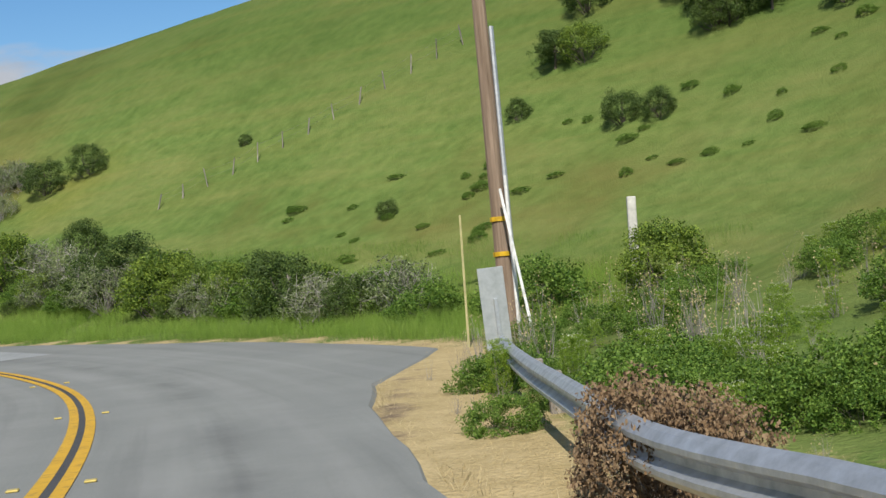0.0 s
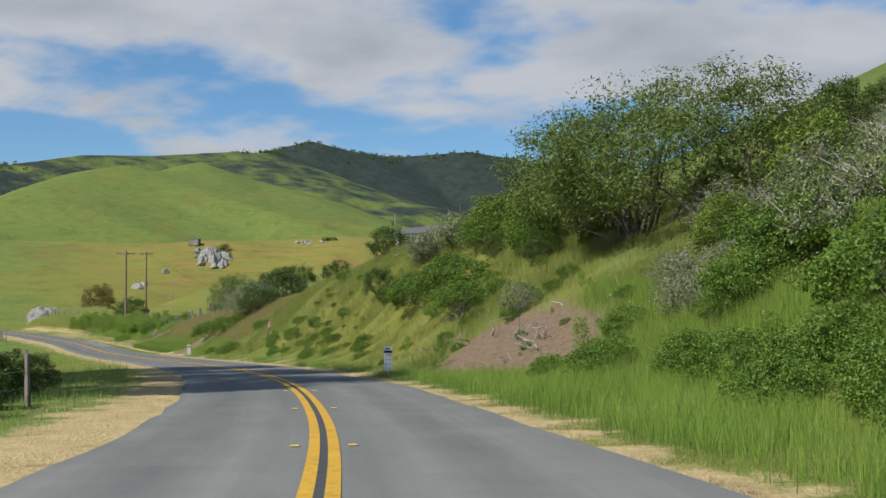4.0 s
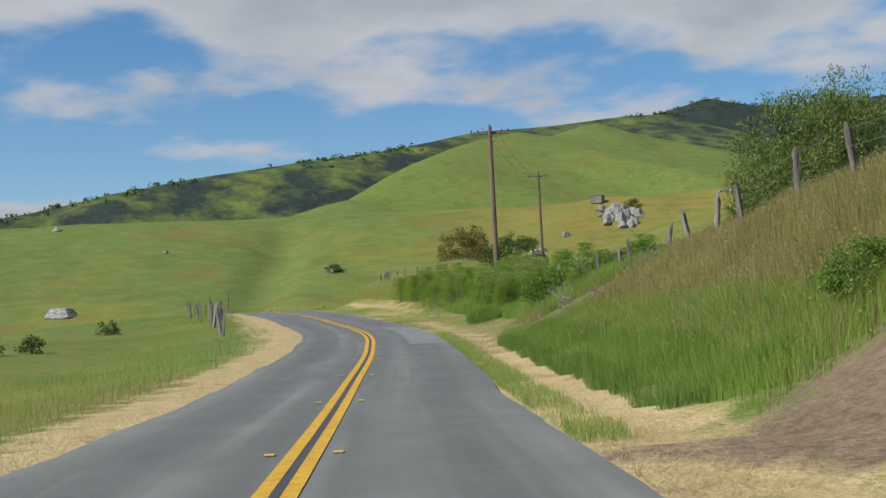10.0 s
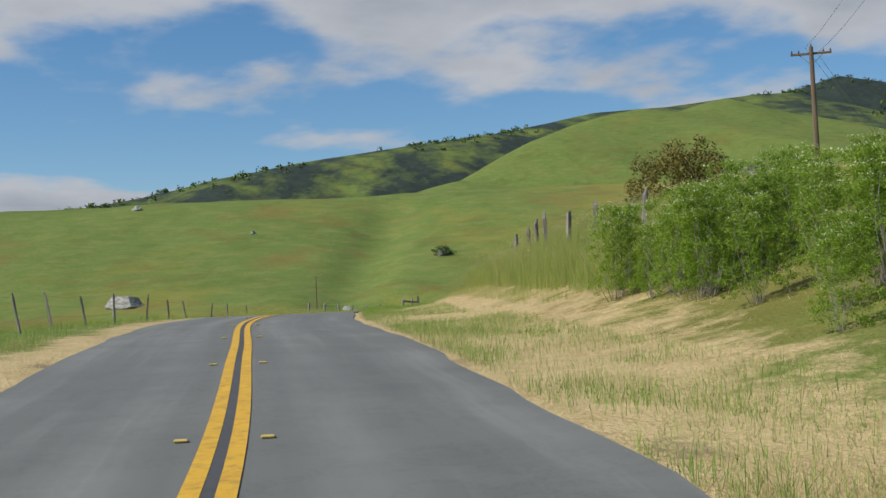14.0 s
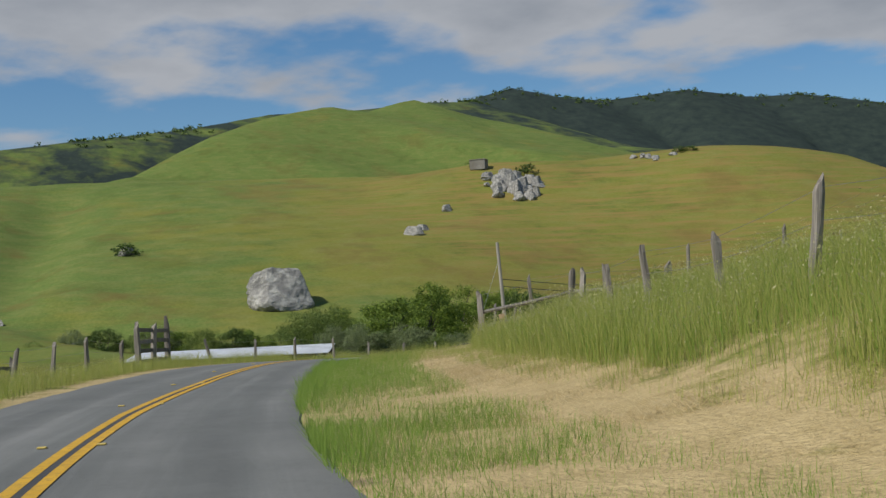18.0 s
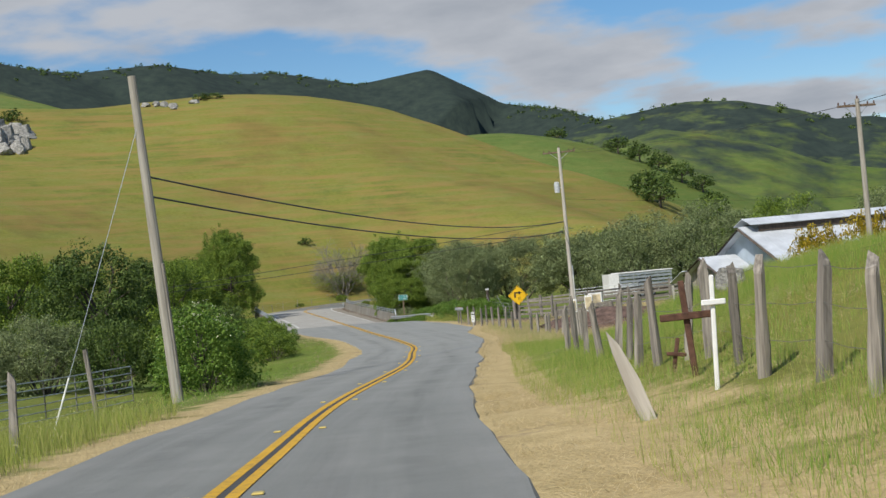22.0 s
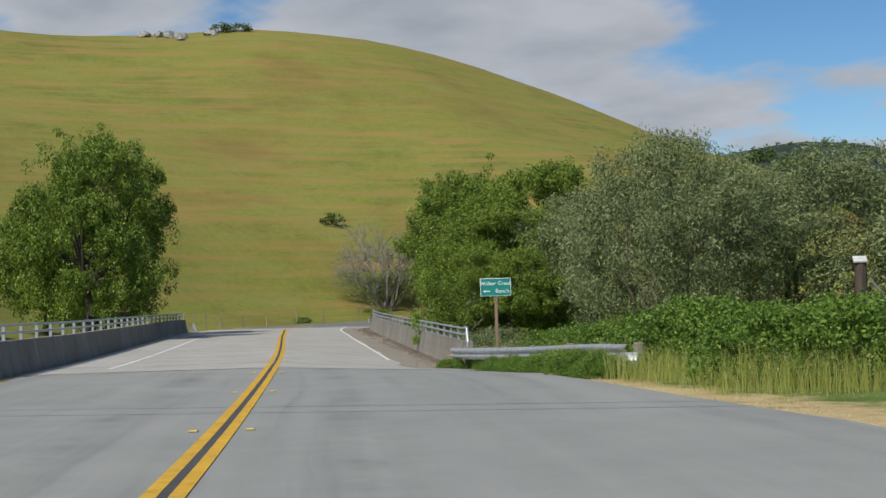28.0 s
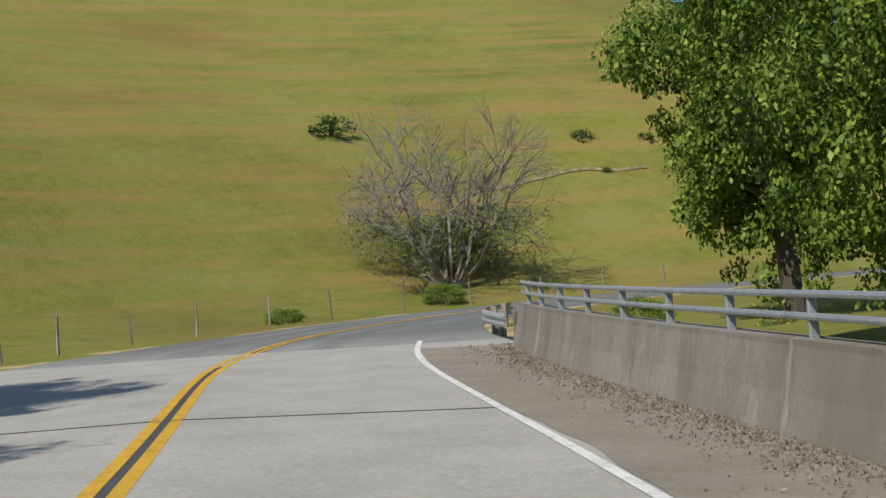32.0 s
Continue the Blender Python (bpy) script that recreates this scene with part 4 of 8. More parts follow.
    bm = limbs(pick, (0.03, 0.02, height * 0.42), sr, rng, stems=stems)
    if kind == "shrub_grey":
        for c in centres[:60]:
            for k in range(3):
                e = Vector(c) + Vector(rng.normal(size=3)) * 0.1 + Vector((0, 0, 0.05))
                tube([c, Vector(c).lerp(e, 0.5) + Vector(rng.normal(size=3)) * 0.012, e], [0.005, 0.0035, 0.001], 3, bm, False)
    me = bpy.data.meshes.new(kind + "_stems")
    bm.to_mesh(me)
    bm.free()
    me.materials.append(DEAD_TWIG if kind in ("shrub_grey", "hemlock", "dry_weed", "dead_bramble") else BARK)
    out.append(("stem" if stems > 1 else "trunk", me))
    if kind in ("hemlock", "elder"):
        tops = centres[centres[:, 2] > (0.72 if kind == "hemlock" else 0.5)][:60] + np.array([0, 0, 0.04 if kind == "hemlock" else 0.09])
        out.append(("flower_head", fast_mesh("flower_head", leaves(tops, np.full(len(tops), 0.035), 6 if kind == "hemlock" else 8, 0.011, rng, 0.25, 0.9), 4, FLOWER)))
    PLANTS[kind, variant] = out
    return out


FLOWER = m_plain("cream_umbel", (0.6, 0.62, 0.42), 0.8)
PLANT_WORDS = {
    "shrub_green": ("bush", "leafy green roadside bush"), "shrub_dark": ("bush", "dark green coyote brush bush"), "shrub_grey": ("shrub", "half-bare grey shrub with dead twigs"),
    "willow": ("willow", "rounded green willow thicket"), "near_willow": ("willow", "tall dense grey-green willow beside the bridge"), "grey_willow": ("willow", "grey-green willow thicket beside the creek"), "tree": ("tree", "leafy green creekside tree"),
    "tree_dark": ("tree", "dark green oak tree"), "near_tree": ("tree", "tall leafy alder tree beside the bridge"), "alder": ("tree", "tall alder with a bare pale trunk behind the parapet"), "far_shrub": ("bush", "small dark bush on the grassy hillside"),
    "far_tree": ("tree", "dark round tree on the hillside"), "hemlock": ("weed", "tall green flowering weeds on the bank"), "bramble": ("bramble", "low green bramble thicket"), "dead_bramble": ("bramble", "dead brown bramble tangled over the guardrail"),
    "olive_bush": ("bush", "rounded olive-brown bush below the pole"), "elder": ("bush", "white-flowering green elder bush beside the road"),
    "broom": ("broom", "yellow flowering broom bush"), "dry_weed": ("weed", "tall bleached dead weed stalks"), "hedge": ("hedge", "dense dark green cypress hedge"),
}
plant_rng = random.Random(11)


def plant(kind, x, y, height, width=None, group="", label="", sink=0.05, z=None):
    """One plant standing on the ground."""
    v = plant_rng.randrange(3 if kind not in ("near_tree", "near_willow", "alder") else 2)
    base_w = {"bramble": 1.7, "hedge": 1.6, "hemlock": 0.7, "dry_weed": 0.5}.get(kind, 1.2)
    hh = {"bramble": 0.75, "hedge": 0.8}.get(kind, 0.95)
    sz = height / hh
    sx = (width / base_w) if width else sz
    name, words = PLANT_WORDS[kind]
    m = Matrix.Translation((x, y, (gz(x, y) if z is None else z) - sink)) @ pose(0, 0, 0, 0, 0, plant_rng.uniform(0, 360)) @ Matrix.Diagonal((sx, sx, sz, 1))
    ob = thing(name, m, label or words, name, group)
    for pname, me in plant_meshes(kind, v):
        p = part(pname, me, None, ob)
        if pname in ("stem", "flower_head"):
            tagged(p, kind="stuff")
    return ob


def blades(name, region, count, height, width, material, label, seed, lean=0.35, flat=0.0, heads=0.0):
    """Grass in bulk; region gives (s, d) for random numbers."""
    rng = np.random.RandomState(seed)
    s, d = region(rng, count)
    x0, y0 = np.interp(s, STATION, LINE[:, 0]), np.interp(s, STATION, LINE[:, 1])
    nx, ny = np.interp(s, STATION, RIGHT_OF[:, 0]), np.interp(s, STATION, RIGHT_OF[:, 1])
    x, y = x0 + nx * d, y0 + ny * d
    clump = value_noise(x / 1.3 + 40, y / 1.3) * 0.6 + value_noise(x / 5.0, y / 5.0 + 9) * 0.4
    keep = (rng.rand(len(x)) < np.clip(clump * 2.0 - 0.35, 0.08, 1)) & (drive_gap(x, y) > -0.05) & (bare_dirt(s, d) < 0.35 + 0.3 * rng.rand(len(x)))
    x, y, clump = x[keep], y[keep], clump[keep]
    z = ground_z(x, y) - 0.02
    n = len(x)
    h = (height[0] + (height[1] - height[0]) * rng.rand(n)) * (0.6 + 0.7 * clump)
    a = rng.uniform(0, 2 * np.pi, n)
    l = h * np.abs(rng.normal(0, lean, n)) + h * flat
    up = h * (1 - flat * 0.75)
    base = np.stack([x, y, z], 1)
    dirv = np.stack([np.cos(a), np.sin(a), 0 * a], 1)
    b = rng.uniform(0, 2 * np.pi, n)
    side = np.stack([np.cos(b), np.sin(b), 0 * b], 1) * (rng.uniform(width[0], width[1], n) / 2)[:, None]
    mid = base + dirv * (l * 0.3)[:, None] + np.stack([0 * a, 0 * a, up * 0.55], 1)
    tip = base + dirv * l[:, None] + np.stack([0 * a, 0 * a, up], 1)
    if height[1] < 0.5:
        v, corners = np.stack([base - side, base + side, tip], 1).reshape(-1, 3), 3
    else:
        v = np.stack([base - side, base + side, mid + side * 0.8, tip, mid - side * 0.8], 1).reshape(-1, 3)
        me = bpy.data.meshes.new(name)
        me.vertices.add(5 * n)
        me.vertices.foreach_set("co", np.ascontiguousarray(v, np.float32).ravel())
        me.loops.add(7 * n)
        me.loops.foreach_set("vertex_index", (np.arange(n)[:, None] * 5 + np.array([0, 1, 2, 4, 4, 2, 3])[None]).ravel())
        me.polygons.add(2 * n)
        me.polygons.foreach_set("loop_start", (np.arange(n)[:, None] * 7 + np.array([0, 4])[None]).ravel())
        me.polygons.foreach_set("loop_total", np.tile([4, 3], n))
        me.update(calc_edges=True)
        me.materials.append(material)
        if heads:
            # loose seed heads that nod at the tips of some stalks
            q = np.nonzero(rng.rand(n) < heads)[0]
            ear = leaves(tip[q] - np.array([0, 0, 0.05]), np.full(len(q), 0.045), 2, 0.04, rng, 1.6, 0.3, 0.8)
            tagged(new("seed_heads", fast_mesh("seed_heads", ear, 4, SEED_HEAD)), "pale nodding seed heads of the tall grass", "grass", kind="stuff")
        return tagged(new(name, me), label, "grass", kind="stuff")
    ob = new(name, fast_mesh(name, v, corners, material))
    return tagged(ob, label, "grass", kind="stuff")


def strip(s0, s1, e0, e1, right=True, bias=1.0):
    """Random places between two distances from the road's edge."""
    def pick(rng, n):
        s = rng.uniform(s0, s1, n)
        e = e0 + (e1 - e0) * rng.rand(n) ** bias
        return s, (half_right(s) + e) if right else -(half_left(s) + e)
    return pick

# ---- road markings, patches, driveway ----
def centre_drift(s):
    """How far the painted line strays from the road's middle on the crest bend."""
    return knots(s, (270, 0.0), (282, 0.12), (305, 0.1), (314, 0.32), (324, 0.42), (334, 0.2), (345, 0.0))


for side, (a, b) in (("left", (-0.175, -0.045)), ("right", (0.045, 0.175))):
    tagged(ribbon(0, 650, lambda s, a=a: a + centre_drift(s), lambda s, b=b: b + centre_drift(s), 0.010, "centre_line", YELLOW, 0.5), "solid yellow stripe of the double centre line", "road marking", "double yellow line", "structure")
tagged(ribbon(0, 650, lambda s: -0.045 + centre_drift(s), lambda s: 0.045 + centre_drift(s), 0.007, "centre_gap", ASPHALT_NEW, 0.5), "black gap between the yellow stripes", "road marking", kind="structure")
tagged(ribbon(62, 71.5, 0.5, lambda s: 2.9 + 0 * s, 0.006, "road_patch", ASPHALT_CHALKY), "pale square asphalt patch in the lane", "road patch", kind="structure")
tagged(ribbon(206.5, 224, 1.35, lambda s: half_right(s) - 0.05, 0.006, "road_patch", ASPHALT_PALE), "pale asphalt patch along the edge", "road patch", kind="structure")
tagged(ribbon(471, 529, lambda s: -half_left(s), lambda s: half_right(s) + 0.05, 0.008, "bridge_deck", DECK, across=DECK_ACROSS), "pale worn concrete bridge deck", "bridge deck", kind="structure")
tagged(ribbon(473, 523, -4.45, -4.33, 0.016, "edge_line", WHITE_PAINT), "white edge line on the bridge", "road marking", "edge lines", "structure")
tagged(ribbon(481, 530, 3.66, 3.78, 0.016, "edge_line", WHITE_PAINT), "worn white edge line on the bridge", "road marking", "edge lines", "structure")
DECK_DIRT = m_silt()
tagged(ribbon(473, 527, lambda s: 3.8 + 0.3 * (value_noise(s / 4.0, s * 0) - 0.5) + 0.1 * (value_noise(s / 1.1, s * 0 + 4) - 0.5), 5.7, 0.0145, "silt_drift", DECK_DIRT, 0.5), "brown silt drifted against the parapet", "silt", kind="structure")
for s0 in (474.5, 488.0, 501.5, 515.0):
    tagged(ribbon(s0, s0 + 0.06, -6.3, 5.6, 0.013, "deck_joint", ASPHALT_NEW, 0.06, across=DECK_ACROSS), "dark expansion joint across the deck", "deck joint", "deck joints", "structure")
LITTER = leaf_material("leaf_litter", (0.12, 0.095, 0.075), (0.2, 0.16, 0.125), (0.31, 0.26, 0.21), 0.2)
lr = np.random.RandomState(8)
ls, ld = lr.uniform(479, 527, 9000), 5.62 - np.abs(lr.normal(0, 0.42, 9000))
keep = value_noise(ls / 1.6, ld / 0.9) + 0.25 * (ld > 5.2) > 0.42
ls, ld = ls[keep], ld[keep]
lp = np.stack([np.interp(ls, STATION, LINE[:, k]) + np.interp(ls, STATION, RIGHT_OF[:, k]) * ld for k in (0, 1)] + [np.interp(ls, STATION, LINE_Z) + np.array([float(crossfall(a, b)) for a, b in zip(ls, ld)]) + 0.03], 1)
tagged(new("leaf_litter", fast_mesh("leaf_litter", leaves(lp, np.full(len(lp), 0.03), 2, 0.042, lr, 0.2, 0.4), 4, LITTER)), "dry brown leaf litter along the parapet", "leaf litter", kind="stuff")
# raised markers in pairs beside the centre line
bm = box((0.11, 0.10, 0.022), (0, 0, 0.011), bevel=0.008)
RPM = bpy.data.meshes.new("raised_marker")
bm.to_mesh(RPM)
bm.free()
RPM.materials.append(m_plain("worn_ceramic", (0.55, 0.42, 0.12), 0.4))
for k in range(64):
    s = 30 + k * 7.3
    if s > 520:
        break
    for d in (-0.33, 0.33):
        p = at_road(s, d)
        ob = new("raised_marker", RPM)
        ob.matrix_world = Matrix.Translation((p.x, p.y, np.interp(s, STATION, LINE_Z) + 0.002)) @ pose(0, 0, 0, 0, 0, heading(s))
        tagged(ob, "small yellow raised marker on the asphalt", "road marker", "raised markers")
# driveway that climbs to the right
DRIVE, DRIVE_AT = catmull([p[:2] for p in DRIVE_LINE], 0.5)
dt = np.gradient(DRIVE, axis=0)
dt /= np.hypot(*dt.T)[:, None]
dn = np.stack([dt[:, 1], -dt[:, 0]], 1)
run_ = np.r_[0, np.cumsum([math.hypot(b[0] - a[0], b[1] - a[1]) for a, b in zip(DRIVE_LINE, DRIVE_LINE[1:])])]
wide = np.interp(DRIVE_AT, run_, [p[2] for p in DRIVE_LINE]) + 0.12 * (value_noise(DRIVE_AT / 1.5, DRIVE_AT * 0) - 0.5)
dv, rows_ = [], len(DRIVE)
for u in np.r_[-1.04, np.linspace(-1, 1, 11), 1.04]:
    q = DRIVE + dn * (u * wide)[:, None]
    qs, qd, qz = road_frame(q[:, 0], q[:, 1])
    nrm = np.stack([np.interp(qs, STATION, RIGHT_OF[:, k]) for k in (0, 1)], 1)
    lip = half_right(qs) - 0.12 - qd  # the driveway begins just inside the road's edge
    q = q + nrm * np.where(np.arange(rows_) == 0, lip, np.maximum(lip, 0))[:, None]
    qs, qd, qz = road_frame(q[:, 0], q[:, 1])
    dv.append(np.c_[q, drive_z(qs, qd, qz) - (0.4 if abs(u) > 1 else 0.0) * smooth(0.0, 0.6, qd - 2.9)])
tagged(mesh_object("driveway", np.concatenate(dv), [(c * rows_ + i, c * rows_ + i + 1, (c + 1) * rows_ + i + 1, (c + 1) * rows_ + i) for c in range(12) for i in range(rows_ - 1)], ASPHALT_NEW, True), "dark fresh asphalt driveway climbing from the road", "driveway", kind="structure")

# ---- plants along the road ----
prng = random.Random(5)


def beside(s, d):
    p = at_road(s, d)
    return p.x, p.y


def scatter(kinds, s0, s1, d0, d1, n, h0, h1, group):
    for _ in range(n):
        s, d = prng.uniform(s0, s1), prng.uniform(d0, d1)
        x, y = beside(s, d)
        plant(prng.choice(kinds), x, y, prng.uniform(h0, h1), group=group)


# the brushy fence line outside the first bend
for s, d, kind, h in ((57, 9.4, "shrub_dark", 1.5), (60, 9.8, "shrub_grey", 1.3), (62.5, 9.4, "bramble", 1.2), (65, 9.0, "shrub_grey", 1.7), (67, 9.0, "shrub_green", 2.5),
                      (69, 9.8, "shrub_grey", 1.9), (71, 10.4, "shrub_dark", 2.4), (72.5, 9.0, "shrub_grey", 1.6), (75, 10.0, "shrub_grey", 2.5), (77.5, 10.6, "shrub_grey", 2.3), (79.5, 9.8, "shrub_green", 3.0),
                      (82, 10.4, "shrub_grey", 2.2), (85, 10.6, "shrub_dark", 2.3), (88, 10.2, "shrub_grey", 2.3), (91, 10.9, "shrub_grey", 2.4), (94, 11.5, "shrub_dark", 2.4),
                      (97, 10.8, "shrub_grey", 2.5), (100, 11.8, "shrub_grey", 2.6), (54, 9.8, "bramble", 1.2), (51.5, 10.8, "bramble", 1.5), (49, 12.5, "shrub_green", 1.8)):
    plant(kind, *beside(s, d), h, group="fence line brush")
scatter(["shrub_dark", "shrub_grey", "shrub_grey", "shrub_green"], 56, 76, 8.6, 10.6, 16, 1.4, 2.3, "fence line brush")
scatter(["shrub_dark", "shrub_grey"], 76, 106, 11, 15, 18, 1.6, 2.4, "fence line brush")
for k in range(22):
    u = k / 21
    plant(prng.choice(["shrub_dark", "shrub_grey", "shrub_dark"]), -20 - 22 * u + prng.uniform(-2.5, 2.5), 64 + 19 * u + prng.uniform(-2.5, 2.5), prng.uniform(1.3, 2.3), group="scrub on the hill")
scatter(["bramble", "shrub_grey", "hemlock", "shrub_dark"], 56, 100, 8.3, 11.5, 64, 0.6, 1.3, "fence line brush")
# rank growth behind the guardrail
scatter(["bramble", "hemlock", "dry_weed", "dry_weed"], 30, 50, 7.0, 13, 60, 0.4, 0.8, "growth behind the guardrail")
scatter(["dry_weed"], 33, 50, 6.0, 12.5, 40, 0.9, 1.5, "dead stalks behind the guardrail")
scatter(["bramble", "hemlock", "dry_weed"], 28, 46, 4.9, 7.0, 50, 0.35, 0.75, "growth behind the guardrail")
# willows and brush on the cutting
for s, d, kind, h, w in ((113, 12.0, "willow", 5.2, 8.0), (108, 13.0, "willow", 4.8, 7.0), (117.5, 12.2, "willow", 4.6, 6.0), (104, 13.5, "shrub_green", 2.4, 3.4), (121, 12.0, "shrub_green", 2.3, 3.8),
                         (125, 11.4, "shrub_green", 1.9, 3.6), (128, 10.8, "shrub_grey", 2.0, 3.6), (131, 10.0, "shrub_grey", 1.8, 3.2), (129, 13.0, "shrub_dark", 1.8, 3.4), (122, 8.6, "bramble", 1.3, 4.0), (119, 8.0, "bramble", 1.1, 3.5), (126, 8.0, "bramble", 1.2, 3.6),
                         (167.5, 9.4, "shrub_dark", 2.2, 3.6), (169.5, 9.0, "shrub_grey", 2.5, 4.0), (172, 10.2, "shrub_grey", 2.6, 4.2), (174.5, 9.4, "shrub_grey", 2.5, 4.2), (176.5, 10.8, "shrub_grey", 2.9, 4.2), (173, 12.5, "shrub_dark", 3.2, 4.6), (179.5, 11.4, "shrub_grey", 2.6, 3.8), (182, 12.0, "willow", 2.8, 3.8), (170, 7.4, "bramble", 1.2, 3.2), (174, 7.0, "bramble", 1.1, 3.4)):
    plant(kind, *beside(s, d), h, w, group="brush on the cutting")
scatter(["bramble", "hemlock"], 146, 182, 4.6, 8.5, 14, 0.5, 0.9, "low growth on the cutting")
plant("shrub_dark", -72.2, 90.4, 2.0, 2.4, group="brush on the cutting")
scatter(["bramble", "bramble", "hemlock"], 104, 118, 5.0, 10.0, 26, 0.2, 0.5, "creeping green on the slip")
scatter(["bramble", "hemlock", "bramble"], 118, 150, 4.8, 10.0, 46, 0.25, 0.6, "low growth on the cutting")
scatter(["bramble", "shrub_dark", "shrub_green", "bramble"], 127, 147, 5.2, 9.0, 44, 0.2, 0.5, "low growth on the cutting")
# tall trees on the low side, whose shade lies over the road
for x, y, h, w in ((-50.5, 47.5, 20, 10.5), (-58.5, 51.5, 21, 11), (-66.0, 56.0, 20, 10)):
    plant("tree_dark", x, y, h, w, group="tall trees below the road", label="tall dark tree that shades the road")
scatter(["bramble", "hemlock", "shrub_grey", "shrub_green"], 84, 104, 8.4, 13, 46, 0.9, 1.7, "rank growth on the cutting")
scatter(["bramble", "bramble", "hemlock"], 80, 104, 5.6, 8.6, 34, 0.5, 0.9, "rank growth on the cutting")
scatter(["bramble", "shrub_grey", "shrub_dark"], 112, 134, 7.5, 12, 26, 0.7, 1.5, "rank growth on the cutting")
scatter(["shrub_dark", "shrub_grey"], 94, 112, 12.5, 17, 16, 1.3, 2.1, "rank growth on the cutting")
plant("willow", -128.8, 120.4, 4.4, 4.6, group="brush on the cutting")
plant("willow", -125.0, 117.6, 5.0, 4.8, group="brush on the cutting")
plant("willow", -122.0, 117.0, 4.6, 4.4, group="brush on the cutting")
# tall flowering weeds on the rise
scatter(["hemlock"], 220, 235, 6.4, 11.0, 62, 1.1, 1.9, "flowering weeds on the rise")
scatter(["hemlock"], 234, 247, 6.4, 10.0, 46, 1.1, 1.8, "flowering weeds on the rise")
scatter(["hemlock", "bramble", "hemlock", "dry_weed"], 209, 224, 7.0, 13.0, 60, 0.8, 1.5, "flowering weeds on the rise")
plant("shrub_dark", *beside(247, 15), 3.2, 4.6)
# lower meadow on the other side
for s, d, h in ((224, -17, 1.4), (227, -15, 1.0), (221, -19, 1.2), (241, -12, 1.0), (214, -20, 1.4), (236, -30, 2.0), (230, -38, 2.4)):
    plant("far_shrub", *beside(s, d), h, group="meadow bushes")
for s, d, h in ((88, -7.0, 1.7), (91, -6.6, 1.4), (95, -6.0, 1.3), (99, -6.6, 1.5), (105, -6.8, 1.3), (84, -8, 1.8), (112, -7, 1.2)):
    plant("shrub_dark", *beside(s, d), h, group="brush below the verge")
# creek trees
CREEK_RUN, CREEK_AT = catmull(CREEK, 1.0)
for k in range(74):
    u = prng.uniform(120, CREEK_AT[-1] - 30)
    x, y = (np.interp(u, CREEK_AT, CREEK_RUN[:, 0]) + prng.gauss(0, 7), np.interp(u, CREEK_AT, CREEK_RUN[:, 1]) + prng.gauss(0, 7))
    s, d, _ = road_frame([x], [y])
    if abs(d[0]) < 15:
        continue
    h = prng.uniform(5.0, 8.5) if x > -370 else prng.uniform(3.5, 6.5)
    plant(prng.choice(["grey_willow", "grey_willow", "tree", "tree_dark", "willow"]), x, y, h, h * prng.uniform(1.0, 1.5), group="creekside trees", z=min(gz(x, y), 1.2))
for x, y, kind, h, w in ((-348.5, 313.5, "near_tree", 10.2, 9.5), (-343.0, 305.5, "near_tree", 10.0, 9.5), (-336.5, 301, "near_tree", 9.8, 10.0), (-336.0, 295.5, "near_tree", 7.0, 8.5), (-354.0, 322, "alder", 10.8, 11.0), (-330.5, 299, "near_willow", 7.6, 11), (-322, 297, "near_willow", 8.2, 11), (-324.4, 288.9, "near_willow", 7.7, 7.6), (-331.5, 287.2, "near_willow", 4.2, 6.0), (-333, 291.5, "near_tree", 5.0, 6.5), (-313, 296, "grey_willow", 7.2, 11), (-305, 292, "grey_willow", 8, 10), (-297, 290, "grey_willow", 8, 10), (-288, 288, "tree", 8, 9), (-278, 286, "grey_willow", 7.5, 9),
                         (-318, 318, "tree", 11, 10), (-303, 312, "tree", 10, 9.5),
                         (-363.3, 296.6, "near_tree", 12.6, 10.2), (-357.5, 290.5, "near_tree", 11.5, 10.0), (-349, 273, "tree", 8.5, 8.5), (-342, 262, "tree", 8.0, 8.0), (-372, 300, "tree", 9, 9), (-366, 285, "tree_dark", 9, 9)):
    plant(kind, x, y, h, w, group="trees beside the bridge", z=min(gz(x, y), 0.6) if abs(x + 345) < 18 else None)
# greenery behind the parapet
for k in range(22):
    s, d = prng.uniform(490, 519), prng.uniform(8.8, 12.0)
    plant(prng.choice(["shrub_green", "elder", "shrub_green", "grey_willow"]), *beside(s, d), prng.uniform(2.3, 3.3), prng.uniform(2.2, 3.2), group="greenery behind the parapet")
# brambles at the bridge head
scatter(["bramble", "elder", "bramble"], 456, 476, 8.8, 15.5, 40, 0.95, 1.6, "brambles at the bridge head")
scatter(["bramble"], 472, 480, 7.4, 11, 12, 1.0, 1.6, "brambles at the bridge head")
scatter(["bramble", "shrub_green"], 448, 468, -11, -7.5, 16, 1.0, 2.0, "brambles at the bridge head")
plant("elder", -285.0, 197.8, 2.9, 3.8, group="bushes below the road")
plant("elder", -287.2, 200.4, 2.6, 3.4, group="bushes below the road")
for s, d, h, w in ((404, -9.5, 3.2, 4.6), (407, -11, 3.0, 4.2), (423, -8.0, 2.0, 3.0), (426, -8.2, 2.2, 3.2), (431, -9, 2.4, 3.4), (436, -9.5, 2.6, 3.6), (441, -9.5, 2.6, 3.6)):
    plant("shrub_green", *beside(s, d), h, w, group="bushes below the road")
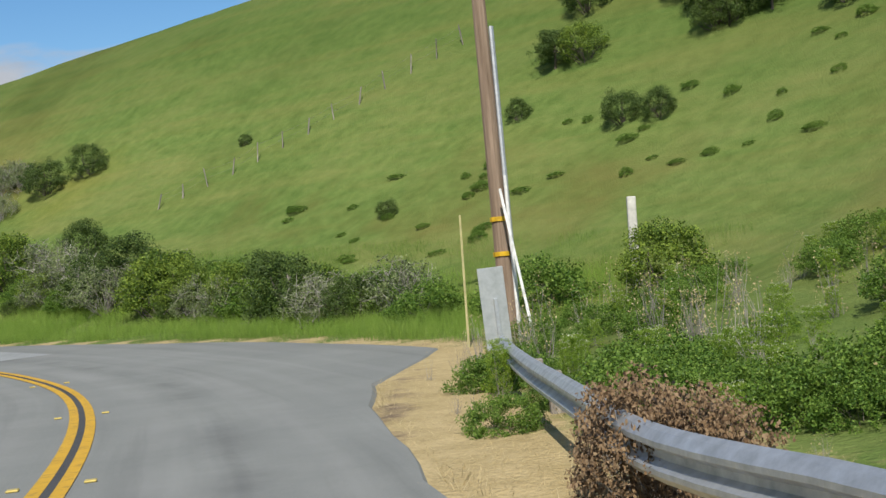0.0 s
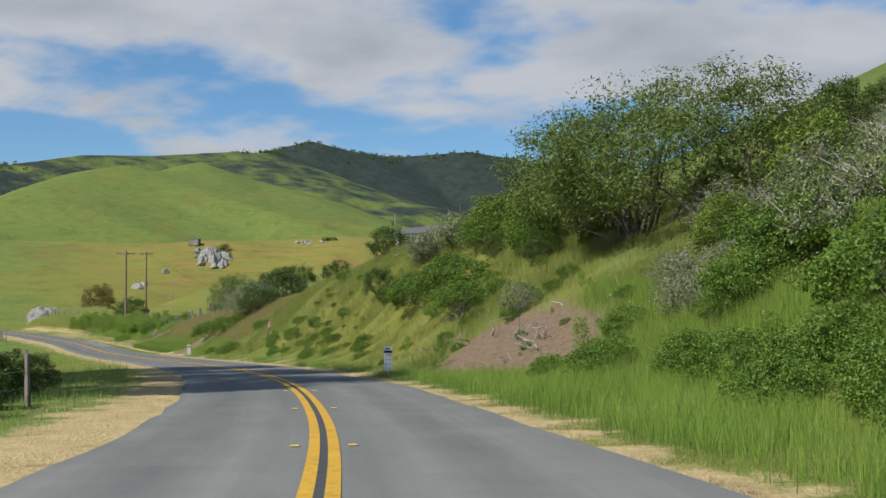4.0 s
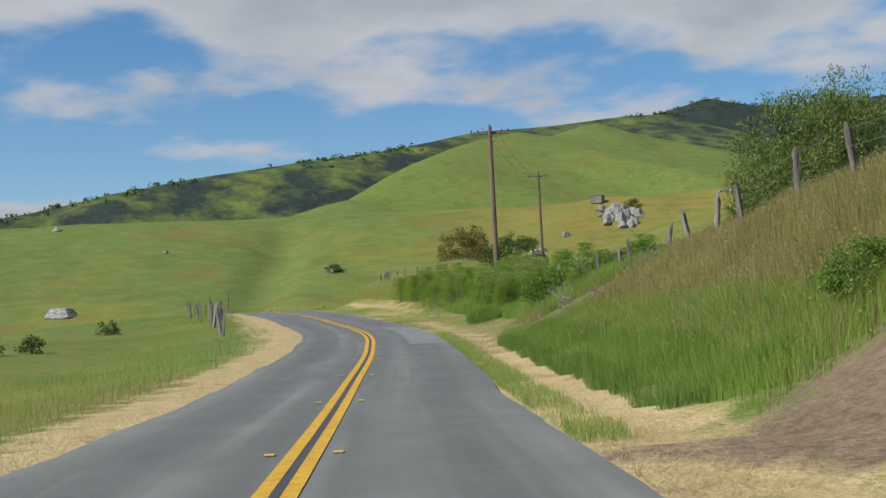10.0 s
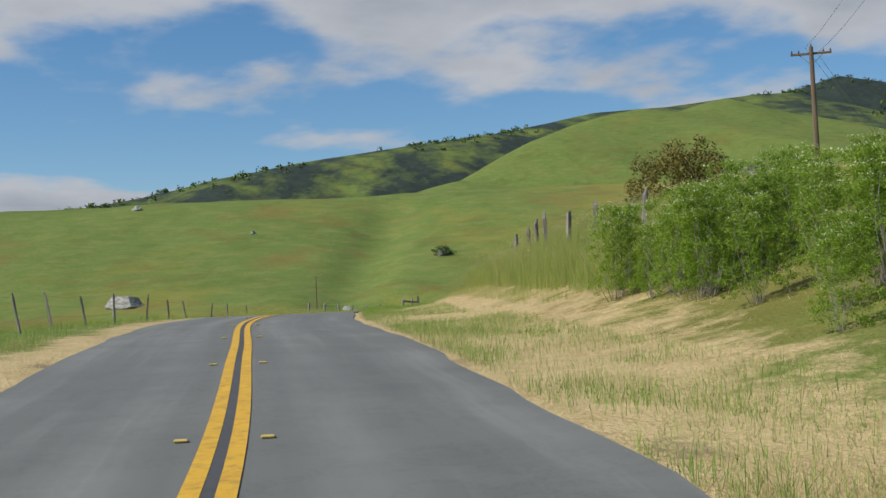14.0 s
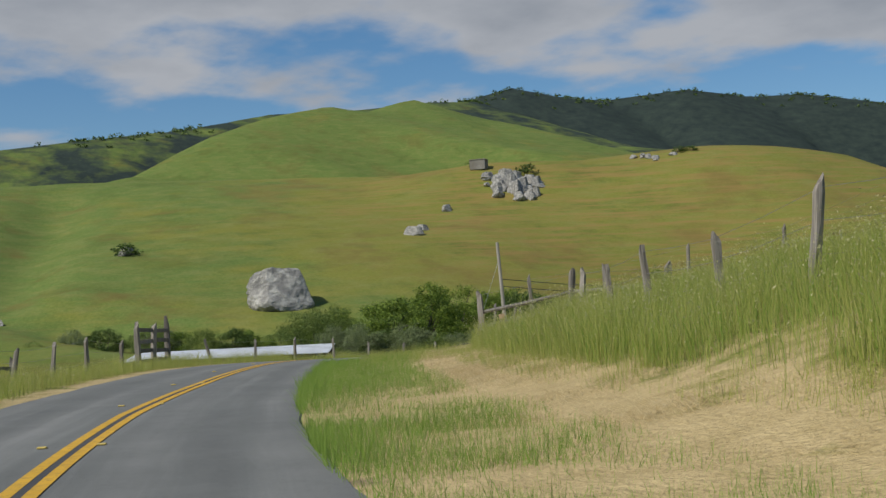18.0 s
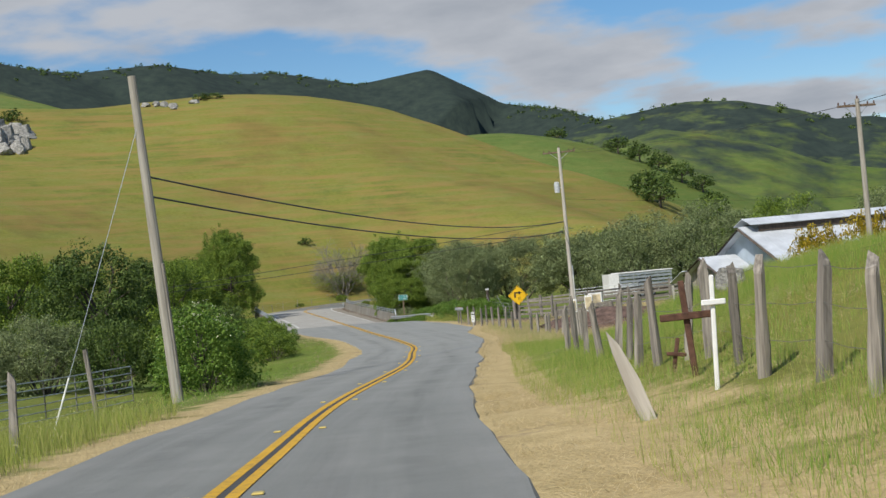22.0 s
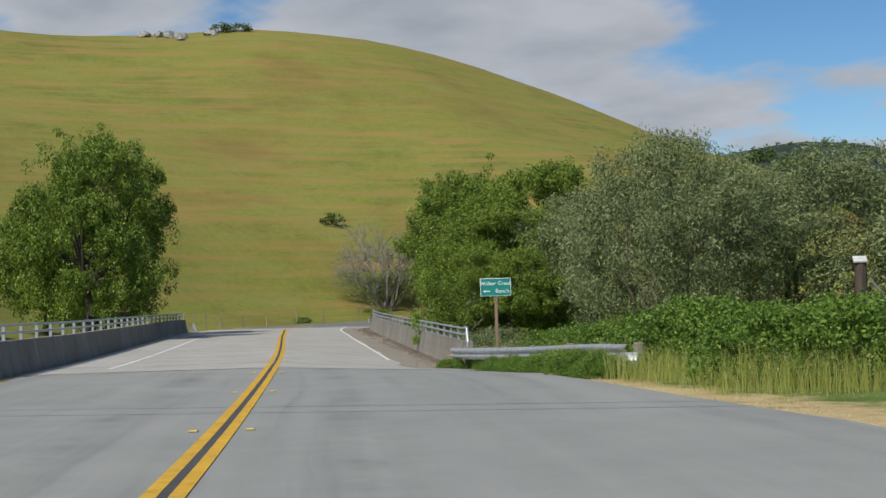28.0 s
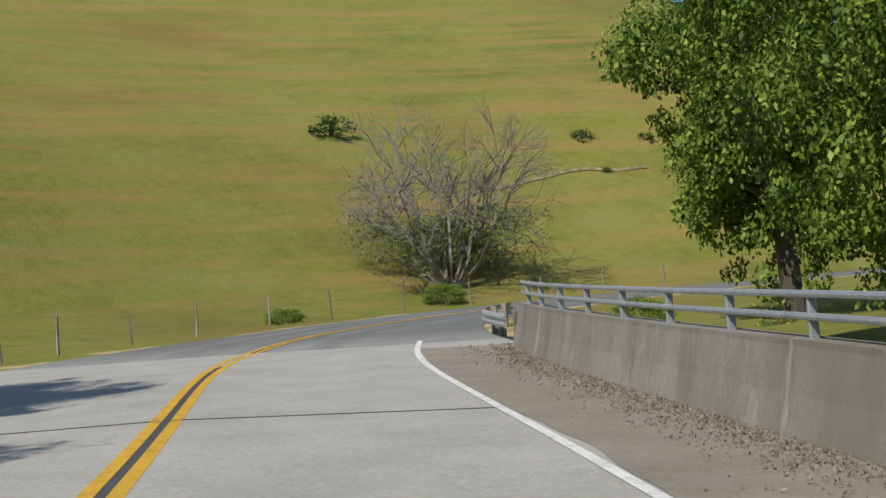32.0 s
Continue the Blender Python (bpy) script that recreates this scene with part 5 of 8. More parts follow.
for x, y, h, w in ((-314, 205, 7, 9), (-320, 214, 8, 9), (-328, 224, 8, 9), (-336, 236, 8.5, 9), (-345, 248, 8.5, 9), (-330, 206, 7, 9), (-345, 218, 6.5, 9), (-360, 226, 6, 9), (-375, 232, 5.5, 8), (-388, 226, 5, 8), (-398, 216, 4.5, 7), (-352, 258, 9, 9), (-313, 222, 7.5, 9), (-340, 228, 8, 10)):
    plant(prng.choice(["tree", "tree_dark", "willow"]), x, y, h, w, group="creekside trees")
for k in range(34):
    x, y = prng.uniform(-332, -297), prng.uniform(198, 236)
    d_ = road_frame([x], [y])[1][0]
    if d_ < -11:
        plant(prng.choice(["shrub_green", "grey_willow", "willow", "shrub_dark"]), x, y, prng.uniform(2.2, 4.2), prng.uniform(3.5, 5.5), group="thicket below the road")
BROOMS = ((-274.8, 238.0, 5.2), (-272.4, 240.0, 5.6), (-270.0, 239.0, 5.2), (-267.6, 238.0, 4.6))
# broom and trees by the barn
for x, y, h in BROOMS:
    plant("broom", x, y, h, 4.2, group="broom by the barn")
# bushes and trees on the hills
for x, y, h, w in ((-484, 696, 11, 15), (-470, 690, 9, 13), (-455, 684, 6, 10), (-436, 640, 7, 11), (-425, 634, 8, 11), (-416, 630, 8, 11), (-405, 622, 8, 11), (-396, 618, 7, 10), (-470, 660, 6, 10), (-385, 590, 7, 10), (-378, 575, 6, 9),
                  (-365, 470, 8, 11), (-360, 463, 7, 10)):
    plant("far_tree", x, y, h, w, group="hill trees")
for x, y, h in ((-392, 356, 1.3), (-470, 243, 3.0), (-380.7, 367.9, 0.7), (-377.4, 370.5, 0.6), (-378.4, 366.2, 0.35), (-475, 366, 3.2), (-492, 361, 2.4), (-455, 407, 2.0), (-452, 409, 1.8)):
    plant("far_shrub", x, y, h, h * 2, group="hill bushes")
scatter(["bramble"], 461, 474, 5.7, 6.9, 26, 0.3, 0.6, "brambles at the bridge head")
scatter(["bramble", "dry_weed"], 30, 40, 3.9, 4.6, 8, 0.25, 0.5, "growth behind the guardrail")
plant("willow", -380.5, 350, 3.2, 5.0, group="bushes at the bridge end")
plant("olive_bush", -205, 149, 5.2, 6.4)
# the wood and the low scrub on the near hill
for k in range(110):
    u, v = prng.uniform(-0.05, 1.5), prng.random() ** 1.3 * 24
    plant(prng.choice(["tree_dark", "shrub_dark", "shrub_dark", "shrub_green"]), 4 + 11.5 * u + 0.6 * v + prng.uniform(-1, 1), 50 - 10.5 * u + 0.8 * v + prng.uniform(-1, 1), prng.uniform(1.2, 2.0) + 0.08 * v, group="wood on the hill")
for k in range(70):
    u, v = prng.random(), prng.uniform(-9, 0)
    plant("bramble", -6 + 26 * u + 0.5 * v, 50 - 13 * u + 0.8 * v, prng.uniform(0.14, 0.34), prng.uniform(0.4, 1.0), group="scrub on the hill")
for x, y, h in ((-8.6, 58.1, 0.6), (6.5, 42.0, 1.3), (7.6, 41.0, 1.1), (3.4, 46.5, 0.9), (-1.8, 44.5, 0.7), (14.5, 36.0, 1.0)):
    plant("shrub_dark", x, y, h, group="scrub on the hill")


def far_woods():
    """Tree tops along the wooded ranges, too far to tell apart."""
    rng = np.random.RandomState(3)
    centres = []
    for crest, n, spread in ((WOODED_RIDGE, 420, 22), (MOUNTAIN, 520, 30), (FAR_HILLS, 120, 40)):
        pts, at = catmull([c[:2] for c in crest], 5.0)
        k = rng.randint(0, len(pts), n)
        keep = value_noise(at[k] / 90.0, at[k] * 0 + 2) > (0.42 if crest is WOODED_RIDGE else 0.3)
        p = pts[k][keep] + rng.normal(0, spread, (keep.sum(), 2)) * np.array([1, 0.6])
        centres.append(np.c_[p, ground_z(p[:, 0], p[:, 1]) + 0.8])
    c = np.vstack(centres)
    v = leaves(c, rng.uniform(2.2, 5.0, len(c)), 26, 2.6, rng, 0.8, 0.8)
    tagged(new("far_woods", fast_mesh("far_woods", v, 4, LEAF_DARK)), "dark woods along the distant ridges", "woods", kind="stuff")


far_woods()

# ---- grass ----
blades("dry_verge_grass", strip(30, 470, 0.05, 3.4, True, 1.6), 150000, (0.05, 0.16), (0.004, 0.009), GRASS_DRY, "dry mown straw-coloured verge grass", 21, 0.5, 0.35)
blades("dry_verge_grass", strip(30, 470, 0.05, 2.6, False, 1.3), 70000, (0.05, 0.16), (0.004, 0.01), GRASS_DRY, "dry mown straw-coloured verge grass", 22, 0.5, 0.35)
blades("green_bank_grass", strip(50, 165, 0.5, 9.0, True), 290000, (0.12, 0.4), (0.004, 0.01), BANK_GREEN, "rank green grass on the bank", 23)
blades("green_bank_grass", strip(163, 206, 1.7, 3.8, True), 90000, (0.25, 0.55), (0.004, 0.01), GRASS_GREEN, "rank bright green grass low on the bank", 41)
blades("reddish_bank_grass", strip(160, 212, 2.8, 13.0, True), 300000, (0.2, 0.5), (0.004, 0.009), GRASS_ROSE, "reddish golden dry grass high on the bank", 42, 0.4, heads=0.08)
blades("straw_litter", strip(158, 232, 0.2, 2.1, True), 60000, (0.1, 0.26), (0.005, 0.011), GRASS_DRY, "cut straw lying along the verge", 43, 0.6, 0.7)
blades("green_bank_grass", strip(60, 440, 1.2, 9.0, False), 130000, (0.12, 0.35), (0.005, 0.012), GRASS_GREEN, "green grass below the verge", 24)
blades("rank_verge_grass", strip(50, 110, 0.9, 6.5, True), 260000, (0.2, 0.55), (0.004, 0.009), GRASS_GREEN, "rank bright green grass before the brush", 38, 0.45)
blades("seeding_bank_grass", strip(96, 208, 2.2, 12.0, True), 380000, (0.15, 0.5), (0.004, 0.009), BANK_SEED, "golden seeding grass on the bank", 25, 0.4, heads=0.05)
blades("seeding_bank_grass", strip(248, 329, 4.2, 13.0, True), 460000, (0.35, 1.1), (0.003, 0.008), GRASS_SEED, "tall golden-green seeding grass on the bank", 26, 0.38, heads=0.16)
blades("green_bank_grass", strip(246, 320, 4.3, 14.0, True), 200000, (0.3, 0.85), (0.004, 0.009), GRASS_GREEN, "tall green grass on the bank", 27, 0.35)
blades("tall_edge_grass", strip(292, 374, 0.7, 3.4, False), 60000, (0.25, 0.65), (0.004, 0.009), GRASS_SEED, "tall golden-green grass below the verge", 47, 0.4, heads=0.08)
blades("green_edge_grass", strip(176, 228, -0.05, 0.6, True), 22000, (0.08, 0.22), (0.004, 0.009), GRASS_GREEN, "green tufts at the road's edge", 49, 0.5)
blades("green_bank_grass", strip(178, 202, 1.2, 2.8, True), 60000, (0.2, 0.5), (0.004, 0.009), BANK_GREEN, "rank green grass at the foot of the bank", 50, 0.4)
blades("green_edge_grass", strip(274, 324, -0.12, 2.3, True, 1.5), 60000, (0.12, 0.34), (0.004, 0.009), GRASS_GREEN, "rank green grass hanging over the road's edge", 48, 0.5)
blades("green_edge_grass", strip(226, 345, 0.1, 2.6, True), 120000, (0.08, 0.25), (0.004, 0.009), GRASS_GREEN, "short green grass at the road's edge", 31)
blades("rank_grass", strip(206, 232, 3.4, 7.0, True), 90000, (0.25, 0.7), (0.006, 0.013), GRASS_GREEN, "rank dark green grass below the weeds", 33, 0.25)
blades("rank_grass", strip(218.2, 221, 2.3, 3.5, True), 5000, (0.35, 0.75), (0.006, 0.012), BANK_GREEN, "dark clump of rank grass at the verge", 44, 0.4)
blades("dry_bank_grass", strip(196, 232, 0.4, 3.2, True), 80000, (0.08, 0.28), (0.004, 0.009), GRASS_DRY, "dry straw and thin grass below the weeds", 35, 0.5, 0.4)
blades("green_bank_grass", strip(200, 235, 5.5, 14.0, True), 90000, (0.2, 0.6), (0.004, 0.01), BANK_GREEN, "rank green grass on the bank", 36)
blades("verge_fringe_grass", strip(250, 326, 3.4, 5.2, True), 40000, (0.12, 0.35), (0.004, 0.008), GRASS_SEED, "golden-green grass thinning towards the verge", 37, 0.3)
blades("straw_litter", strip(296, 348, 0.3, 8.0, True), 170000, (0.12, 0.36), (0.005, 0.011), GRASS_DRY, "heaps of cut straw on the wide verge", 39, 0.7, 0.7)
blades("straw_litter", strip(240, 372, 0.2, 6.0, True), 300000, (0.1, 0.3), (0.005, 0.011), GRASS_DRY, "cut straw lying on the wide verge", 28, 0.7, 0.75)
blades("field_grass", strip(342, 436, 1.6, 12.0, True), 240000, (0.12, 0.34), (0.005, 0.011), GRASS_GREEN, "green field grass along the fence", 29)
blades("field_grass", strip(318, 445, 1.0, 16.0, True), 300000, (0.15, 0.45), (0.004, 0.009), GRASS_SEED, "golden field grass along the fence", 30)
blades("field_grass", strip(405, 452, 0.8, 18.0, True), 150000, (0.2, 0.5), (0.004, 0.009), GRASS_DRY, "dry golden field grass along the fence", 34)
blades("rank_grass", strip(456, 480, 0.35, 4.2, True), 26000, (0.3, 0.85), (0.004, 0.01), GRASS_SEED, "tall seeding grass round the guardrail", 45, 0.35, heads=0.06)
blades("rank_grass", strip(474, 479, -0.2, 0.7, True), 5000, (0.3, 0.65), (0.004, 0.009), GRASS_DRY, "dry grass tuft at the parapet end", 46, 0.4)


# ---- dead branches on the dirt of the cutting ----
def dead_branch(x, y, length, seed):
    rng = np.random.RandomState(seed)
    ob = thing("dead_branch", Matrix.Translation((x, y, gz(x, y) + 0.04)) @ pose(0, 0, 0, 0, 0, rng.uniform(0, 360)), "bleached dead branch lying on the dirt", "branch", "dead branches")
    pts = [Vector((length * u, 0.12 * rng.normal() * length * 0.4, 0.05 + 0.1 * abs(rng.normal()))) for u in (0, 0.35, 0.7, 1)]
    part("limb", tube(pts, [0.03, 0.024, 0.016, 0.006], 5), DEAD_TWIG, ob)
    for k in range(4):
        a = pts[0].lerp(pts[-1], rng.uniform(0.2, 0.9))
        part("twig", tube([a, a + Vector(rng.normal(size=3)) * 0.2 + Vector((0.1, 0, 0.15)), a + Vector(rng.normal(size=3)) * 0.4 + Vector((0.2, 0, 0.2))], [0.012, 0.008, 0.003], 4, cap=False), DEAD_TWIG, ob)


for k in range(15):
    dead_branch(*beside(prng.uniform(106, 118), prng.uniform(5.6, 8.6)), prng.uniform(0.3, 0.9), k)
for k in range(20):
    dead_branch(*beside(prng.uniform(200, 212), prng.uniform(5.5, 10.0)), prng.uniform(0.4, 1.0), 40 + k)

# ---- fences, poles and signs ----
def split_post(height, w=0.13, seed=0):
    """A weathered split post: tapered, uneven, with a slanted top."""
    r = random.Random(seed)
    bm = bmesh.new()
    rings = []
    for z, f in ((-0.35, 1.1), (height * 0.3, 1.0), (height * 0.62, 0.93), (height * 0.9, 0.9), (height, 0.78)):
        rings.append([bm.verts.new((w / 2 * f * sx * r.uniform(0.78, 1.12), w / 2 * f * sy * r.uniform(0.65, 1.08), z + ((0.05 * sx + r.uniform(-0.03, 0.03)) if z == height else 0))) for sx, sy in ((-1, -1), (0, -1.15), (1, -1), (1.1, 0), (1, 1), (-1, 1))])
    for u, v in zip(rings, rings[1:]):
        for k in range(6):
            bm.faces.new((u[k], u[(k + 1) % 6], v[(k + 1) % 6], v[k]))
    bm.faces.new(rings[-1])
    bm.faces.new(rings[0][::-1])
    return bm


POSTS = []
for k in range(9):
    bm = split_post(1.0, 0.13, k)
    me = bpy.data.meshes.new("post")
    bm.to_mesh(me)
    bm.free()
    me.materials.append(OLD_WOOD)
    POSTS.append(me)
frng = random.Random(9)


def fence(places, height, label, wires=(0.35, 0.65, 0.95), lean=5.0, wide=1.0, group="", rails=(), mesh_wire=False):
    """Wooden posts with strung wire; places are (x, y)."""
    ob = thing("wire_fence", Matrix.Translation((*places[0], gz(*places[0]))), label, "fence", group)
    base = ob.matrix_world.translation
    tops = []
    for x, y in places:
        z = gz(x, y)
        p = part("post", frng.choice(POSTS), None, ob)
        h = height * frng.uniform(0.88, 1.12)
        m = Matrix.Translation((x - base.x, y - base.y, z - base.z)) @ pose(0, 0, 0, frng.gauss(0, lean), frng.gauss(0, lean), frng.uniform(0, 360)) @ Matrix.Diagonal((wide, wide, h, 1))
        p.matrix_basis = m
        tops.append((m, h))
    for w in wires:
        pts = [m @ Vector((0.06 / wide, 0, w)) for m, h in tops]
        path = []
        for a, b in zip(pts, pts[1:]):
            path += [a, a.lerp(b, 0.5) - Vector((0, 0, 0.03))]
        part("wire", tube(path + [pts[-1]], 0.004, 3), FENCE_WIRE, ob)
    for w, a, b in rails:
        pa, pb = tops[a][0] @ Vector((0, 0, w)), tops[b][0] @ Vector((0, 0, w))
        part("rail", tube([pa, pa.lerp(pb, 0.5) + Vector((0, 0, -0.03)), pb], [0.06, 0.07, 0.055], 7), OLD_WOOD, ob)
    return ob


def along(s0, s1, step, d, wobble=0.15):
    out = []
    s = s0
    while s <= s1:
        p = at_road(s, d + frng.uniform(-wobble, wobble))
        out.append((p.x, p.y))
        s += step * frng.uniform(0.85, 1.15)
    return out


fence(along(58, 104, 3.1, 10.2), 1.0, "old wooden posts and wire along the brush", group="field fences")
fence(along(76, 102, 2.9, -5.6), 1.05, "old wooden posts and wire below the verge", group="field fences", wide=0.75)
fence(along(126, 176, 4.0, 15.5), 1.4, "wooden posts and wire along the top of the bank", group="field fences")
fence(along(179, 232, 3.4, 9.5, 0.3), 1.1, "grey wooden posts and wire along the top of the bank", group="field fences")
fence(along(206, 240, 3.6, 14.2), 1.5, "wooden posts and wire along the top of the bank", group="field fences")
fence(along(226, 242, 1.6, -6.0), 1.4, "close-set wooden posts below the verge", group="field fences")
fence(along(243, 300, 4.2, -6.5), 1.1, "thin posts and wire along the meadow", wide=0.6, group="field fences")
fence(along(254, 320, 4.0, 9.6), 1.4, "wooden posts and wire on top of the bank", group="field fences", lean=3.0, wide=1.1)
fence(along(310, 332, 3.6, -5.6), 1.2, "grey wooden posts and wire in the long grass", group="field fences")
fence(along(338, 372, 4.6, -4.4), 1.1, "grey wooden posts and wire at the road's edge", group="field fences")
fence([(-252.9, 167.1), (-254.6, 169.6), (-255.6, 171.4), (-256.6, 173.0), (-257.6, 174.8), (-258.6, 176.6), (-259.6, 178.4), (-261.0, 180.8)], 1.5, "leaning grey posts along the field", lean=8.0, group="field fences")
fence([beside(s_, d_) for s_, d_ in ((358.6, 5.9), (360.4, 6.0), (362.3, 5.9), (364.2, 6.1), (366.2, 6.2), (367.3, 6.1), (368.4, 5.8), (369.9, 5.7), (372.1, 5.85), (373.5, 5.8), (376.2, 5.7), (379.4, 5.6), (383, 5.6), (386.9, 5.55), (389.7, 6.0), (392.8, 6.5), (397.6, 7.5))], 1.4, "leaning grey split posts along the field", lean=4.5, group="field fences")
fence(along(400, 447, 2.35, 7.7, 0.1), 1.35, "upright grey posts with wire along the corral field", lean=2.0, wide=1.1, group="field fences")
fence([(-250.5, 168.4), (-248.6, 170.9), (-246.2, 173.6), (-243.4, 176.6), (-240.0, 179.8), (-236, 183.4)], 1.75, "grey wooden posts and wire beside the driveway", lean=2.5, wide=1.15, group="field fences")
fence([(-242.2, 158.9), (-240.0, 160.8), (-237.0, 162.2), (-233.4, 163.6), (-229, 165.2), (-224, 167.4)], 1.6, "heavy grey posts with split rails above the bank", lean=3.0, wide=1.6, group="field fences", rails=((0.62, 0, 1), (0.62, 1, 2), (0.62, 2, 3), (0.6, 3, 4), (0.35, 0, 1)))
fence(along(530, 575, 3.2, -7.6), 1.15, "thin posts and wire at the foot of the hill", wide=0.5, lean=2.0, group="field fences")
fence([(-12.6 + 1.2 * k, 56.6 - 0.22 * k + 0.006 * k * k) for k in range(13)], 0.75, "line of thin posts up the grassy hill", wide=0.4, wires=(0.5, 0.9), group="field fences")
fence([(-128 - 6 * k, 140 + 4.5 * k) for k in range(7)], 1.3, "posts and wire below the white house", group="field fences")


def insulator(at, parent):
    part("insulator", tube([Vector(at), Vector(at) + Vector((0, 0, 0.07)), Vector(at) + Vector((0, 0, 0.16))], [0.025, 0.05, 0.03], 8), m_plain("brown_glaze", (0.12, 0.07, 0.05), 0.2), parent)


def utility_pole(x, y, height, turn, label, arm=2.4, lean=(0, 0), transformer=False, conduit=False, bands=False, z=None, wood=None):
    ob = thing("utility_pole", Matrix.Translation((x, y, gz(x, y) if z is None else z)) @ pose(0, 0, 0, lean[0], lean[1], turn), label, "utility pole", "utility poles")
    part("pole", tube([(0, 0, -0.6), (0, 0, height * 0.5), (0, 0, height)], [0.17, 0.145, 0.115], 12), wood or POLE_WOOD, ob)
    if arm:
        part("crossarm", box((arm, 0.1, 0.12), (0, 0.13, height - 0.35), bevel=0.01), POLE_WOOD, ob)
        for sx in (-1, 1):
            part("brace", tube([(sx * arm * 0.3, 0.15, height - 0.37), (0, 0.14, height - 1.0)], 0.018, 5), GALV, ob)
        for f in (-0.47, -0.3, 0.3, 0.47):
            insulator((arm * f, 0.13, height - 0.29), ob)
        insulator((0, 0, height), ob)
    if transformer:
        part("transformer", tube([(-0.42, 0, height - 3.6), (-0.42, 0, height - 2.8), (-0.42, 0, height - 2.72)], [0.22, 0.22, 0.14], 14), m_plain("pale_grey_enamel", (0.5, 0.52, 0.53), 0.4), ob)
        part("bracket", box((0.3, 0.06, 0.08), (-0.22, 0, height - 3.2)), GALV, ob)
        part("cable_loop", tube([(0.12, 0.1, height - 0.4), (0.4, 0.2, height - 0.9), (0.2, 0.2, height - 1.5), (-0.3, 0.1, height - 2.5)], 0.012, 5), WIRE, ob)
    if conduit:
        part("conduit", tube([(0.19, -0.05, -0.3), (0.19, -0.05, height * conduit)], 0.055, 8), GALV, ob, "grey metal cable conduit")
        part("conduit", tube([(0.17, -0.12, -0.3), (0.17, -0.12, 3.3)], 0.035, 8), m_plain("white_pipe", (0.72, 0.72, 0.7), 0.4), ob, "white plastic cable pipe")
    if bands:
        for z_ in (1.7, 2.4):
            part("band", tube([(0, 0, z_), (0, 0, z_ + 0.09)], 0.19, 12), m_plain("yellow_tape", (0.6, 0.36, 0.02), 0.5), ob, "yellow reflective band")
    return ob


def cable(a, b, sag, radius, label, ends=None):
    a, b = Vector(a), Vector(b)
    pts = [a.lerp(b, u) - Vector((0, 0, sag * 4 * u * (1 - u))) for u in (k / 16 for k in range(17))]
    ob = thing("overhead_cable", Matrix.Translation(a), label, "cable", "overhead cables")
    part("strand", tube([p - a for p in pts], radius, 5), WIRE, ob)


utility_pole(1.2, 24.9, 11.5, 10, "weathered brown utility pole with conduit and yellow bands", 2.4, (-2, 0.5), conduit=0.55, bands=True)
utility_pole(-159.4, 126.3, 10.6, 62, "dark wooden utility pole with a crossarm above the bank", 2.3, z=3.3)
utility_pole(-208, 159.6, 10.6, 55, "slim wooden utility pole with a crossarm", 2.2, z=7.9)
utility_pole(-271.8, 236.5, 10.5, 40, "pale wooden utility pole with a crossarm near the barn", 2.2, z=2.2, wood=PALE_POLE)
utility_pole(-299.35, 260.65, 13.6, 25, "tall wooden utility pole with a transformer and white pipe", 2.6, (1.0, -0.3), transformer=True, conduit=0.3, z=0.9, wood=PALE_POLE)
lp = utility_pole(-283.2, 194.4, 9.4, 0, "leaning grey wooden pole with a stay wire", 0, (1.0, -3.2), z=2.5, wood=PALE_POLE)
part("splice", box((0.16, 0.1, 4.2), (0.1, 0.02, 2.0), bevel=0.02), OLD_WOOD, lp)
utility_pole(-433, 196, 7.5, 30, "far wooden utility pole in the meadow", 1.6)
utility_pole(-344.2, 244.9, 6.6, 30, "wooden utility pole among the creek trees", 0, z=-0.6)
for off in (0, 0.55):
    cable((-283.6, 194.4, 8.5 + off), (-299.5, 260.5, 7.8 + off * 1.4), 0.9, 0.028, "thick black sagging telephone cable")
    cable((-299.4, 260.6, 8.54 - off * 1.45), (-344.0, 245.6 - off * 2.4, 5.4 - off * 0.6), 0.15, 0.022, "black cable across the road")
for off in (-1.0, 1.0):
    cable((-159.4 + off * 0.5, 126.3 - off * 0.8, 13.75), (-208 + off * 0.5, 159.6 - off * 0.8, 18.3), 0.9, 0.008, "thin power line between poles")
    cable((-208 + off * 0.5, 159.6 - off * 0.8, 18.3), (-271.8 + off * 0.6, 236.5 - off * 0.6, 12.5), 1.6, 0.008, "thin power line between poles")
    cable((-271.8 + off * 0.6, 236.5 - off * 0.6, 12.5), (-299.5 + off, 260.6 - off, 14.2), 0.5, 0.008, "thin power line between poles")
cable((-159.4, 126.3, 13.6), (-120, 168, 17.0), 0.9, 0.008, "thin power line to the house")
cable((-299.5, 260.5, 10.4), (-262, 300, 9.0), 1.0, 0.01, "thin black service line to the barn")
# stay wire and stub of the leaning pole
stay = thing("stay_wire", Matrix.Translation((-285.2, 191.6, gz(-285.2, 191.6))), "stay wire with a white guard and a grey prop", "stay wire")
part("wire", tube([(0, 0, 0), (1.6, 2.6, 8.4)], 0.012, 4), GALV, stay)
part("guard", tube([(0, 0, 0), (0.3, 0.5, 1.6)], 0.03, 6), m_plain("white_guard", (0.75, 0.75, 0.72), 0.5), stay, "white plastic guard")
part("prop", tube([(0.9, 0.9, -0.2), (0.55, 0.9, 2.3)], 0.07, 7), OLD_WOOD, stay)

